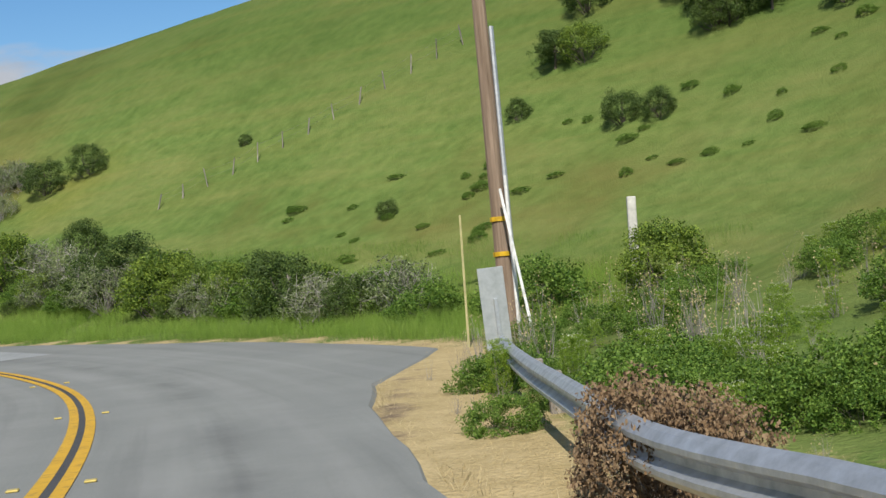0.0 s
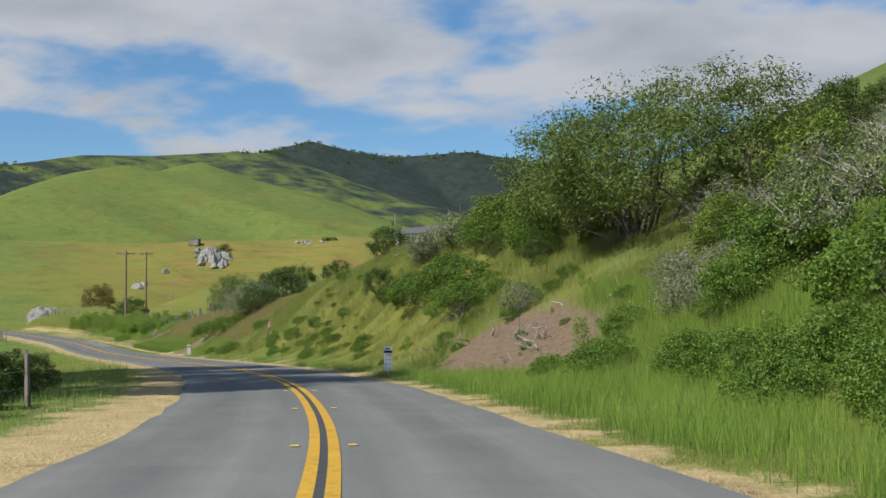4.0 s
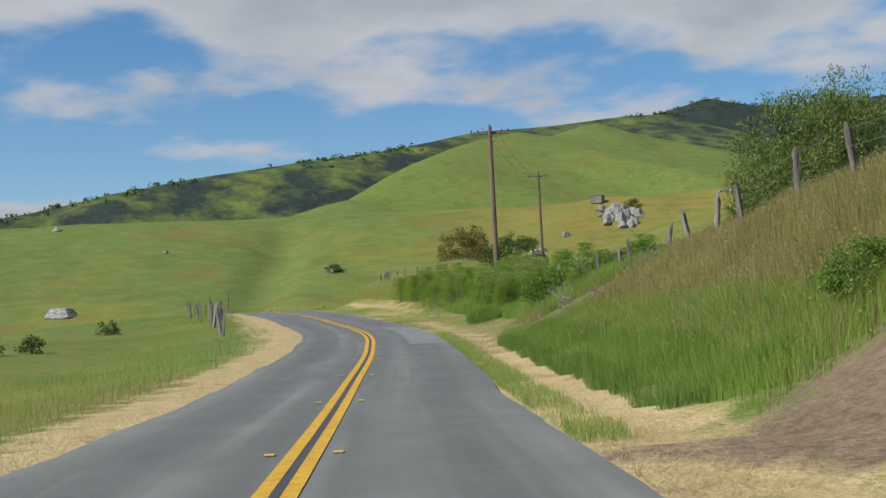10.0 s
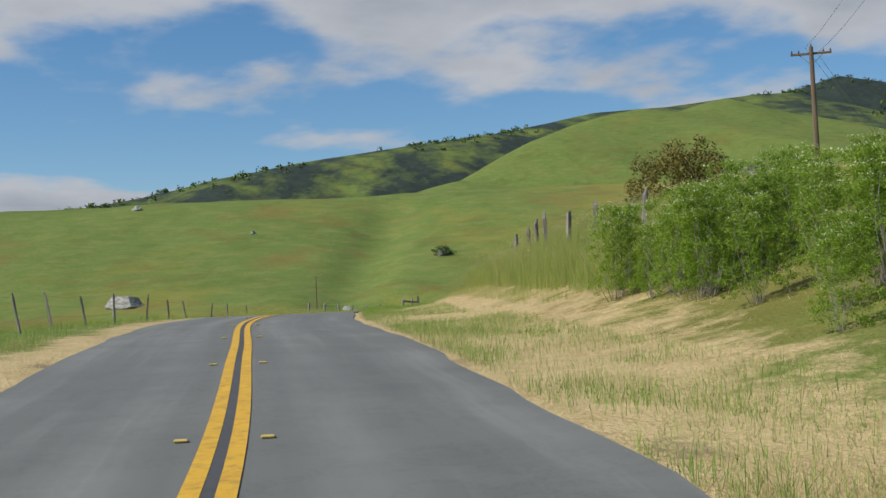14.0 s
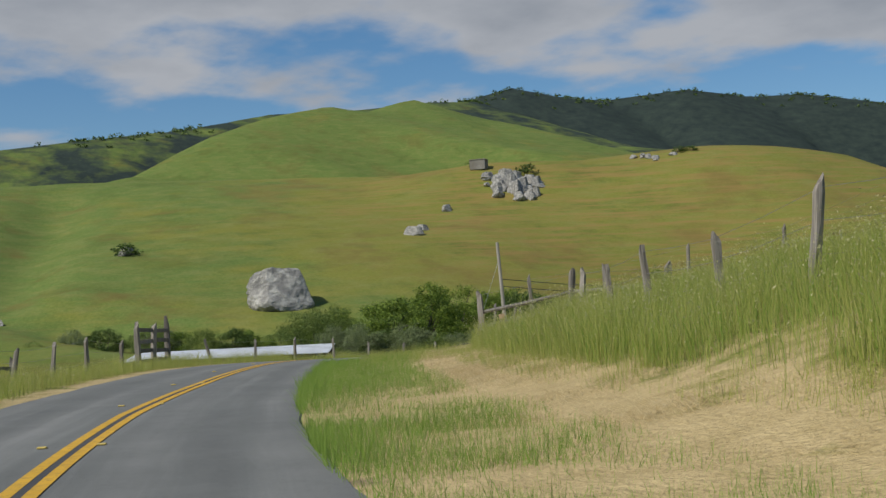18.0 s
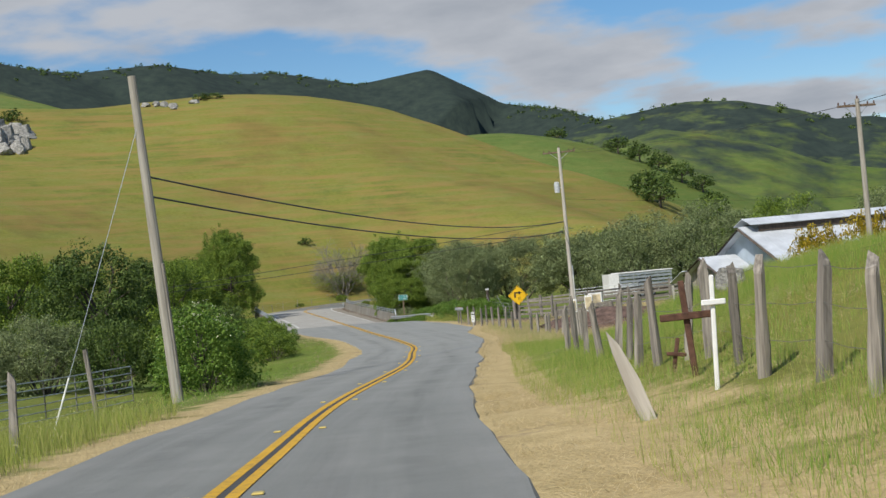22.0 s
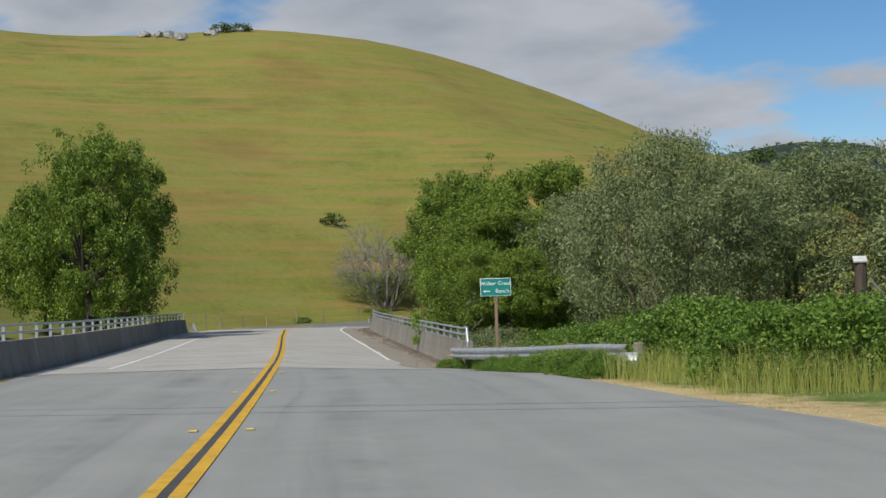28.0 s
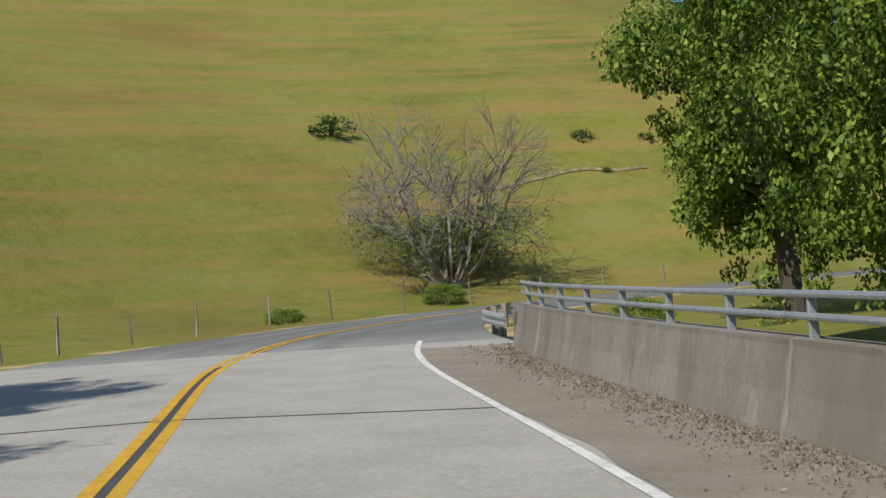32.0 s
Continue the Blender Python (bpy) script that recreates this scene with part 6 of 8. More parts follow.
# ---- signs ----
SIGN_WHITE = m_plain("sign_white", (0.78, 0.78, 0.76), 0.45, vary=0.05)
SIGN_BLACK = m_plain("sign_black", (0.02, 0.02, 0.02), 0.5)
SIGN_YELLOW = m_plain("sign_yellow", (0.72, 0.43, 0.015), 0.4, vary=0.06)
SIGN_GREEN = m_plain("sign_green", (0.015, 0.22, 0.19), 0.4, vary=0.08)
SIGN_BACK = m_metal("sign_back", (0.38, 0.4, 0.4), (0.55, 0.57, 0.57), 0.5)


def paddle(x, y, turn, h=1.25, z=None):
    """A white post-mile paddle with a black band and rows of unreadable characters."""
    ob = thing("milepost", Matrix.Translation((x, y, gz(x, y) if z is None else z)) @ pose(0, 0, 0, 0, 0, turn), "white post-mile marker with a black band", "milepost", "mileposts")
    part("post", box((0.06, 0.04, 1.3), (0, 0.03, 0.2), bevel=0.006), GALV, ob)
    bm = bmesh.new()
    w, top = 0.127, h
    outline = [(-w, h - 0.74), (-w + 0.03, h - 0.77), (w - 0.03, h - 0.77), (w, h - 0.74), (w, top - 0.03), (w - 0.03, top), (-w + 0.03, top), (-w, top - 0.03)]
    u = [bm.verts.new((px, 0, pz)) for px, pz in outline]
    v = [bm.verts.new((px, 0.012, pz)) for px, pz in outline]
    bm.faces.new(u[::-1])
    bm.faces.new(v)
    for k in range(8):
        bm.faces.new((u[k], u[(k + 1) % 8], v[(k + 1) % 8], v[k]))
    bmesh.ops.recalc_face_normals(bm, faces=bm.faces)
    panel = part("panel", bm, SIGN_WHITE, ob)
    part("band", box((0.25, 0.004, 0.07), (0, -0.004, h - 0.17)), SIGN_BLACK, panel)
    part("lettering", box((0.13, 0.004, 0.035), (0, -0.004, h - 0.075)), SIGN_BLACK, panel, "row of characters")
    for k, (px, pz, pw, ph) in enumerate(((-0.05, 0.28, 0.035, 0.05), (0.01, 0.28, 0.035, 0.05), (0.07, 0.28, 0.035, 0.05), (-0.05, 0.42, 0.03, 0.07), (0.05, 0.42, 0.03, 0.07), (-0.05, 0.55, 0.03, 0.07), (0.05, 0.55, 0.03, 0.07), (0.05, 0.68, 0.03, 0.06))):
        part("lettering", box((pw * 0.8, 0.004, ph * 0.62), (px, -0.004, h - pz)), SIGN_BLACK, panel, "row of characters")
    return ob


paddle(-49.6, 69.3, heading(108), z=gz(-49.6, 69.3) - 0.27)
paddle(-95.5, 92.8, heading(160), z=0.25)
paddle(-303.4, 250.8, heading(432), h=1.42, z=0.8)


def diamond_sign(x, y, turn, z=None):
    ob = thing("warning_sign", Matrix.Translation((x, y, gz(x, y) if z is None else z)) @ pose(0, 0, 0, 0, 0, turn), "yellow diamond sign with a right-turn arrow and 25", "road sign")
    part("post", box((0.1, 0.1, 3.2), (0, 0.06, 1.0), bevel=0.01), OLD_WOOD, ob)
    side = 0.885
    zc = 2.72
    panel = part("panel", box((side, 0.012, side), (0, 0, zc), (0, 45, 0), bevel=0.003), SIGN_YELLOW, ob)
    part("border", box((side - 0.06, 0.003, side - 0.06), (0, -0.0075, zc), (0, 45, 0)), SIGN_BLACK, panel)
    part("face", box((side - 0.085, 0.003, side - 0.085), (0, -0.0095, zc), (0, 45, 0)), SIGN_YELLOW, panel)
    part("arrow", box((0.09, 0.003, 0.36), (-0.19, -0.0125, zc + 0.03), bm=box((0.3, 0.003, 0.09), (-0.085, -0.0125, zc + 0.165))), SIGN_BLACK, panel)
    bm = bmesh.new()
    vs = [bm.verts.new(p) for p in ((0.05, -0.014, zc + 0.165 + 0.12), (0.05, -0.014, zc + 0.165 - 0.12), (0.24, -0.014, zc + 0.165))]
    bm.faces.new(vs)
    part("arrow_head", bm, SIGN_BLACK, panel)
    lettering("25", 0.2, (0.07, -0.014, zc - 0.2), SIGN_BLACK, panel, 0.6)
    return ob


def lettering(words, size, at, material, parent, stroke=0.5):
    """Raised words in the built-in font, as a mesh part."""
    cu = bpy.data.curves.new("lettering", "FONT")
    cu.body, cu.size, cu.align_x, cu.align_y, cu.extrude = words, size, "CENTER", "CENTER", 0.001
    tmp = bpy.data.objects.new("lettering_source", cu)
    scene.collection.objects.link(tmp)
    me = bpy.data.meshes.new_from_object(tmp)
    me.name = "lettering"
    bpy.data.objects.remove(tmp)
    me.transform(pose(*at, 90, 0, 0))
    me.materials.clear()
    me.materials.append(material)
    ob = new("lettering", me)
    ob.parent = parent
    return tagged(ob, "the words " + words.lower() if words[0].isalpha() else "number on the sign")


diamond_sign(-293.9, 239.1, 25, z=0.85)
gs = thing("direction_sign", Matrix.Translation((-325.7, 278.2, 0.3)) @ pose(0, 0, 0, 0, 0, 30), "green sign on a wooden post that points to a ranch", "road sign")
part("post", box((0.1, 0.1, 3.0), (0, 0.07, 1.2), bevel=0.01), POLE_WOOD, gs)
gp = part("panel", box((0.92, 0.012, 0.54), (0, 0, 2.72), bevel=0.004), SIGN_WHITE, gs, "white rim of the sign")
part("face", box((0.89, 0.004, 0.51), (0, -0.008, 2.72)), SIGN_GREEN, gp, "green face")
lettering("Walker Creek", 0.165, (0, -0.0125, 2.83), SIGN_WHITE, gp)
lettering("Ranch", 0.165, (0.2, -0.0125, 2.6), SIGN_WHITE, gp)
part("arrow", box((0.17, 0.003, 0.025), (-0.25, -0.012, 2.6)), SIGN_WHITE, gp)
bm = bmesh.new()
bm.faces.new([bm.verts.new(p) for p in ((-0.38, -0.013, 2.6), (-0.31, -0.013, 2.56), (-0.31, -0.013, 2.64))])
part("arrow_head", bm, SIGN_WHITE, gp)
om = thing("object_marker", Matrix.Translation((0.75, 18.9, gz(0.75, 18.9))) @ pose(0, 0, 0, 0, -2, 8), "back of a grey metal marker panel at the guardrail end", "marker panel")
part("panel", box((0.40, 0.012, 1.25), (0, 0, 0.95), bevel=0.004), SIGN_BACK, om)
part("post", box((0.06, 0.04, 1.3), (0.02, -0.03, 0.45), bevel=0.005), GALV, om)
st = thing("marker_stake", Matrix.Translation((0.35, 24.4, gz(0.35, 24.4))) @ pose(0, 0, 0, 0, 1.5, 0), "thin pale marker stake on the verge", "stake")
part("rod", tube([(0, 0, -0.2), (0, 0, 1.4), (0, 0, 2.6)], [0.028, 0.025, 0.022], 6), m_plain("cane", (0.5, 0.45, 0.22), 0.6), st)
guy = thing("stay_wire", Matrix.Translation((1.6, 23.6, gz(1.6, 23.6))), "white guard on the pole's stay wire", "stay wire")
part("guard", tube([(0, 0, 0), (-0.35, 0.9, 3.0)], 0.03, 6), m_plain("white_guard", (0.75, 0.75, 0.72), 0.5), guy)
wp = thing("boundary_post", Matrix.Translation((4.3, 28, gz(4.3, 28))), "short white painted post in the brush", "post")
part("shaft", box((0.2, 0.15, 2.3), (0, 0, 1.0), (0, 2, 0), bevel=0.02), m_plain("whitewashed_wood", (0.6, 0.58, 0.52), 0.8), wp)
rp = thing("notice_post", Matrix.Translation((-83.3, 90.4, gz(-83.3, 90.4))) @ pose(0, 0, 0, 0, 4, heading(145)), "leaning grey post with a faded red notice board", "notice")
part("post", split_post(1.05, 0.1, 3), OLD_WOOD, rp)
part("board", box((0.15, 0.03, 0.4), (0.0, -0.08, 0.88), (0, 5, 0), bevel=0.01), m_plain("faded_red", (0.62, 0.3, 0.25), 0.7), rp)
rp = thing("notice_post", Matrix.Translation((*beside(350.4, 6.0), gz(*beside(350.4, 6.0)))) @ pose(0, 0, 0, 4, -6, heading(352)), "leaning grey post with a faded pink notice", "notice")
part("post", split_post(1.6, 0.13, 4), OLD_WOOD, rp)
part("board", box((0.3, 0.02, 0.24), (0.0, -0.1, 1.5), (0, -5, 0), bevel=0.01), m_plain("faded_pink", (0.6, 0.3, 0.27), 0.7), rp)
RUSTY = m_plain("flaking_rust", (0.12, 0.062, 0.042), 0.9, vary=0.3, scale=9.0)
rc = thing("roadside_cross", Matrix.Translation((-265.2, 184.6, gz(-265.2, 184.6))) @ pose(0, 0, 0, 0, -4, heading(364)), "rusty brown roadside cross leaning in the grass", "cross")
part("upright", box((0.085, 0.06, 1.55), (0, 0, 0.6), bevel=0.012), RUSTY, rc)
part("arm", box((0.76, 0.06, 0.1), (0, -0.06, 0.88), (0, 3, 0), bevel=0.012), RUSTY, rc)
rc = thing("roadside_cross", Matrix.Translation((-266.0, 186.0, gz(-266.0, 186.0))) @ pose(0, 0, 0, 0, 12, heading(366)), "small rusty cross low in the grass", "cross")
part("upright", box((0.06, 0.05, 0.7), (0, 0, 0.2), bevel=0.01), RUSTY, rc)
part("arm", box((0.3, 0.04, 0.06), (0, -0.05, 0.3), (0, -4, 0), bevel=0.01), RUSTY, rc)
rc = thing("roadside_cross", Matrix.Translation((-264.3, 182.6, gz(-264.3, 182.6))) @ pose(0, 0, 0, 0, 2, heading(364)), "small white painted roadside cross", "cross")
part("upright", box((0.055, 0.045, 1.7), (0, 0, 0.6), bevel=0.01), SIGN_WHITE, rc)
part("arm", box((0.3, 0.04, 0.07), (0, -0.045, 1.12), (0, -2, 0), bevel=0.01), SIGN_WHITE, rc)
pk = thing("fence_plank", Matrix.Translation((-264.8, 181.5, gz(-264.8, 181.5))) @ pose(0, 0, 0, 0, -20, heading(362)), "bleached pointed plank leaning in the grass", "plank")
bm = bmesh.new()
plank_outline = [(-0.08, -0.3), (0.08, -0.3), (0.1, 0.5), (0.05, 0.95), (-0.02, 1.16), (-0.06, 0.9), (-0.09, 0.4)]
u_ = [bm.verts.new((x, -0.018, z)) for x, z in plank_outline]
v_ = [bm.verts.new((x, 0.018, z)) for x, z in plank_outline]
bm.faces.new(u_[::-1])
bm.faces.new(v_)
for k in range(7):
    bm.faces.new((u_[k], u_[(k + 1) % 7], v_[(k + 1) % 7], v_[k]))
bmesh.ops.recalc_face_normals(bm, faces=bm.faces)
part("board", bm, PALE_POLE, pk)


# ---- guardrails ----
W_BEAM = [(0.0, 0.155), (0.04, 0.135), (0.085, 0.09), (0.085, 0.06), (0.02, 0.02), (0.02, -0.02), (0.085, -0.06), (0.085, -0.09), (0.04, -0.135), (0.0, -0.155)]


def guardrail(points, label, top=0.62, flip=1, low=0.0):
    """Steel W-beam on posts through ground places (x, y); its face looks to the left of the way it runs."""
    ob = thing("guardrail", Matrix.Translation((*points[0], gz(*points[0]))), label, "guardrail")
    base = ob.matrix_world.translation
    run, at = catmull(points, 0.5)
    tang = np.gradient(run, axis=0)
    tang /= np.hypot(*tang.T)[:, None]
    z = np.convolve(np.pad(ground_z(run[:, 0], run[:, 1]), 4, mode="edge"), np.ones(9) / 9, "valid")
    bm = bmesh.new()
    rings = []
    for (x, y), (tx, ty), zz in zip(run, tang, z):
        nx, ny = -ty * flip, tx * flip
        front = [(o, h) for o, h in W_BEAM]
        back = [(o - 0.006, h) for o, h in W_BEAM[::-1]]
        rings.append([bm.verts.new((x - base.x + nx * o, y - base.y + ny * o, zz - base.z + top - 0.155 + h)) for o, h in front + back])
    n = len(rings[0])
    for u, v in zip(rings, rings[1:]):
        for k in range(n):
            bm.faces.new((u[k], u[(k + 1) % n], v[(k + 1) % n], v[k]))
    bmesh.ops.recalc_face_normals(bm, faces=bm.faces)
    part("beam", bm, GALV, ob)
    for d in np.arange(0.4, at[-1], 1.9):
        k = int(d / 0.5)
        x, y, zz = run[k, 0] - base.x, run[k, 1] - base.y, z[k] - base.z
        nx, ny = -tang[k, 1] * flip, tang[k, 0] * flip
        part("post", box((0.15, 0.15, 0.95), (x - nx * 0.22, y - ny * 0.22, zz + top - 0.44 - low), (0, 0, math.degrees(math.atan2(tang[k, 1], tang[k, 0]))), 0.01), OLD_WOOD, ob)
    return ob


guardrail([(2.0, 1.5), (1.55, 4.5), (1.2, 5.8), (1.0, 7.0), (0.95, 9.0), (0.8, 13.6), (0.75, 18.0)], "bent galvanised guardrail half hidden in brush", 0.6, low=0.2)
gr = guardrail([(-317.0, 268.4), (-319.6, 270.9), (-322.2, 272.9), (-325.2, 275.5), (-327.1, 277.8)], "galvanised guardrail with a rounded end at the bridge", 0.62)
part("end_cap", tube([(-0.05, -0.15, 0.31), (-0.02, -0.05, 0.31), (0.25, -0.02, 0.31)], 0.16, 10), GALV, gr)
guardrail([(-365.6, 306.0), (-368.2, 309.6), (-371.6, 312.6)], "short guardrail beyond the bridge", 0.6, -1)
guardrail([(-359.0, 317.6), (-361.5, 321.0), (-362.8, 325.0)], "short guardrail beyond the bridge", 0.6)

# ---- bridge ----
def parapet(s0, s1, d, name, label):
    """A battered concrete parapet in lengths, with a two-bar steel rail on top."""
    inward = -1 if d > 0 else 1
    p0 = at_road(s0, d)
    z0 = float(np.interp(s0, STATION, LINE_Z))
    ob = thing(name, Matrix.Translation((p0.x, p0.y, z0)), label, "parapet", "bridge parapets")
    base = ob.matrix_world.translation
    ss = np.arange(s0, s1 + 0.01, 1.0)
    frames = []
    for s in ss:
        c = Vector((np.interp(s, STATION, LINE[:, 0]), np.interp(s, STATION, LINE[:, 1]), np.interp(s, STATION, LINE_Z) + float(crossfall(s, d))))
        r = Vector((np.interp(s, STATION, RIGHT_OF[:, 0]), np.interp(s, STATION, RIGHT_OF[:, 1]), 0))
        frames.append((c + r * d - base, r))
    prof = [(inward * 0.20, -0.05), (inward * 0.19, 0.05), (inward * 0.10, 0.40), (inward * 0.03, 0.82), (inward * 0.03, 0.88), (-inward * 0.28, 0.88), (-inward * 0.28, -1.2), (inward * 0.20, -1.2)]
    step = 13
    for a in range(0, len(ss) - 1, step):
        bm = bmesh.new()
        rings = [[bm.verts.new(p + r * x + Vector((0, 0, z))) for x, z in prof] for p, r in frames[a:a + step + 1]]
        # a narrow open joint between lengths
        if a:
            for v in rings[0]:
                v.co = v.co.lerp(rings[1][rings[0].index(v)].co, 0.03)
        for u, v in zip(rings, rings[1:]):
            for k in range(8):
                bm.faces.new((u[k], u[(k + 1) % 8], v[(k + 1) % 8], v[k]))
        bm.faces.new(rings[0][::-1])
        bm.faces.new(rings[-1])
        bmesh.ops.recalc_face_normals(bm, faces=bm.faces)
        part("wall", bm, CONCRETE, ob)
    for h in (1.08, 1.28):
        part("rail", tube([p - r * inward * 0.06 + Vector((0, 0, h)) for p, r in frames], 0.034, 8), GALV_PALE, ob)
    for k in range(0, len(ss), 2):
        p, r = frames[k]
        ang = math.degrees(math.atan2(r.y, r.x))
        c = p - r * inward * 0.10
        part("stanchion", box((0.09, 0.05, 0.46), (c.x, c.y, c.z + 1.08), (0, 0, ang), 0.008), GALV_PALE, ob)
    p, r = frames[0]
    q = p - r * inward * 0.06
    back = (frames[0][0] - frames[1][0]).normalized()
    part("rail_end", tube([q + Vector((0, 0, 1.30)), q + back * 0.35 + Vector((0, 0, 1.26)), q + back * 0.5 + Vector((0, 0, 0.85)), q + back * 0.5 + Vector((0, 0, 0.3))], 0.045, 8), GALV_PALE, ob)
    return ob


GALV_PALE = m_metal("painted_rail", (0.34, 0.37, 0.4), (0.5, 0.53, 0.56), 0.5)
parapet(477.5, 527, 5.85, "parapet", "stained concrete parapet with a two-bar pale steel rail")
parapet(469.5, 524, -6.7, "parapet", "shaded concrete parapet with a two-bar pale steel rail")
vine = thing("vine", Matrix.Translation((*beside(490.5, 5.6), 1.0)), "leafy green vine growing through a parapet joint", "vine")
vr = np.random.RandomState(4)
vc = np.array([(vr.normal(0, 0.08) , vr.normal(0, 0.08), z) for z in np.r_[np.linspace(0.0, 0.3, 14), np.linspace(0.8, 1.2, 20), np.linspace(0.4, 0.7, 5)]])
part("leaves", fast_mesh("vine_leaves", leaves(vc, np.full(len(vc), 0.13), 22, 0.075, vr), 4, LEAF_WEED), None, vine)

# ---- farm buildings ----
ROOF_TIN = m_plain("sun_bleached_tin", (0.6, 0.63, 0.66), 0.5, 0.15, vary=0.12, scale=0.7)
STUCCO = m_concrete("cream_stucco", (0.62, 0.58, 0.48))
BLUE_TIN = m_plain("pale_blue_cladding", (0.42, 0.49, 0.56), 0.6, vary=0.1, scale=0.8)
DARK_TRIM = m_wood("dark_trim", (0.05, 0.04, 0.035), (0.13, 0.1, 0.08))
DOOR_WHITE = m_plain("rust_streaked_white_door", (0.66, 0.58, 0.44), 0.6, vary=0.2, scale=1.5)
PANE = m_plain("dusty_pane", (0.05, 0.07, 0.07), 0.15, vary=0.2)
WALL_WHITE = m_plain("white_siding", (0.74, 0.73, 0.7), 0.6, vary=0.06)
ROOF_GREY = m_plain("grey_shingle", (0.12, 0.12, 0.125), 0.85, vary=0.2)


def tin_sheet(a, b, c, d, thick=0.05):
    """A roof panel between four corners (eave a-b, ridge d-c)."""
    a, b, c, d = map(Vector, (a, b, c, d))
    n = (b - a).cross(d - a).normalized()
    bm = bmesh.new()
    lo = [bm.verts.new(p) for p in (a, b, c, d)]
    hi = [bm.verts.new(p + n * thick) for p in (a, b, c, d)]
    bm.faces.new(lo[::-1])
    bm.faces.new(hi)
    for k in range(4):
        bm.faces.new((lo[k], lo[(k + 1) % 4], hi[(k + 1) % 4], hi[k]))
    bmesh.ops.recalc_face_normals(bm, faces=bm.faces)
    return bm


def tin_roof(name, corners, material, parent, label="", thick=0.05, ribs=0.9):
    """A tin panel with its raised ribs, each a piece of its own."""
    p = part(name, tin_sheet(*corners, thick), material, parent, label)
    a, b, c, d = map(Vector, corners)
    n = (b - a).cross(d - a).normalized()
    if n.z < 0:
        n = -n
    m = int((b - a).length / ribs)
    me = None
    for k in range(1, m):
        if me is None:
            bm = tube([Vector((0, 0, 0)), d - a], 0.018, 4)
            me = bpy.data.meshes.new("rib")
            bm.to_mesh(me)
            bm.free()
            me.materials.append(material)
        q = part("rib", me, None, p)
        q.matrix_basis = Matrix.Translation(a.lerp(b, k / m) + n * (thick * 0.9 if (b - a).cross(d - a).z > 0 else 0.01))
    return p


def gable(width, eave, apex, y, thick, lo=0.0, shift=0.0):
    """A pointed end wall standing across x at y."""
    bm = bmesh.new()
    pts = [(-width / 2, lo), (width / 2, lo), (width / 2, eave), (shift, apex), (-width / 2, eave)]
    u = [bm.verts.new((x, y, z)) for x, z in pts]
    v = [bm.verts.new((x, y + thick, z)) for x, z in pts]
    bm.faces.new(u[::-1])
    bm.faces.new(v)
    for k in range(5):
        bm.faces.new((u[k], u[(k + 1) % 5], v[(k + 1) % 5], v[k]))
    bmesh.ops.recalc_face_normals(bm, faces=bm.faces)
    return bm


def window(parent, at, w, h, rows=2, cols=3, frame_mat=None, face=-1):
    x, y, z = at
    f = part("window", box((w + 0.16, 0.08, h + 0.16), (x, y, z), bevel=0.01), frame_mat or DARK_TRIM, parent, "dark-framed small-paned window")
    for i in range(cols):
        for j in range(rows):
            pw, ph = w / cols - 0.05, h / rows - 0.05
            part("pane", box((pw, 0.02, ph), (x - w / 2 + (i + 0.5) * w / cols, y + face * 0.042, z - h / 2 + (j + 0.5) * h / rows)), PANE, f)
    part("sill", box((w + 0.24, 0.14, 0.06), (x, y + face * 0.04, z - h / 2 - 0.1), bevel=0.01), CONCRETE, f)


BARN_U = math.degrees(math.atan2(-0.775, 0.63))
barn = thing("barn", Matrix.Translation((-282.6, 254.6, 0.9)) @ pose(0, 0, 0, 0, 0, BARN_U) @ pose(-1.3, 0, 0), "old cream stucco barn with a pale tin roof and porch", "barn")
E_, A_, W_, L_ = 3.0, 5.7, 13.6, 26.0
part("gable_wall", gable(W_, 2.95, 2.96, 0.0, 0.25), STUCCO, barn, "cream stucco lower wall")
part("gable_cladding", gable(W_, E_, A_, 0.02, 0.2, 2.97), BLUE_TIN, barn, "pale blue sheet cladding of the gable")
part("gable_wall", gable(W_, E_, A_, L_ - 0.25, 0.25), STUCCO, barn)
for sx in (-1, 1):
    part("side_wall", box((0.25, L_ - 0.5, E_), (sx * (W_ / 2 - 0.125), L_ / 2, E_ / 2)), STUCCO, barn)
    e, r = sx * (W_ / 2 + 0.6), 0.0
    ez = E_ - 0.6 * (A_ - E_) / (W_ / 2) + 0.06
    tin_roof("roof_panel", ((e, -0.7, ez), (e, L_ + 0.5, ez), (r, L_ + 0.5, A_ + 0.06), (r, -0.7, A_ + 0.06)), ROOF_TIN, barn, ribs=0.9)
    part("bargeboard", tube([(e, -0.72, ez - 0.1), (r, -0.72, A_ - 0.06)], 0.1, 4), DARK_TRIM, barn)
    tin_roof("ridge_roof", ((sx * 1.5, -0.4, A_ + 0.15), (sx * 1.5, L_, A_ + 0.15), (0, L_, A_ + 0.62), (0, -0.4, A_ + 0.62)), ROOF_TIN, barn, ribs=0.9)
    part("ridge_wall", box((0.08, L_ - 0.6, 0.5), (sx * 1.2, L_ / 2, A_ - 0.05)), DARK_TRIM, barn)
for x in (2.0, 5.1):
    window(barn, (x, -0.03, 1.75), 1.15, 1.15, 3, 2)
# porch in front of its left half
PX, PW, PD = -2.5, 5.9, 2.3
pm = Matrix.Translation((PX, -PD, 0))


def moved(bm, m):
    bm.transform(m)
    return bm


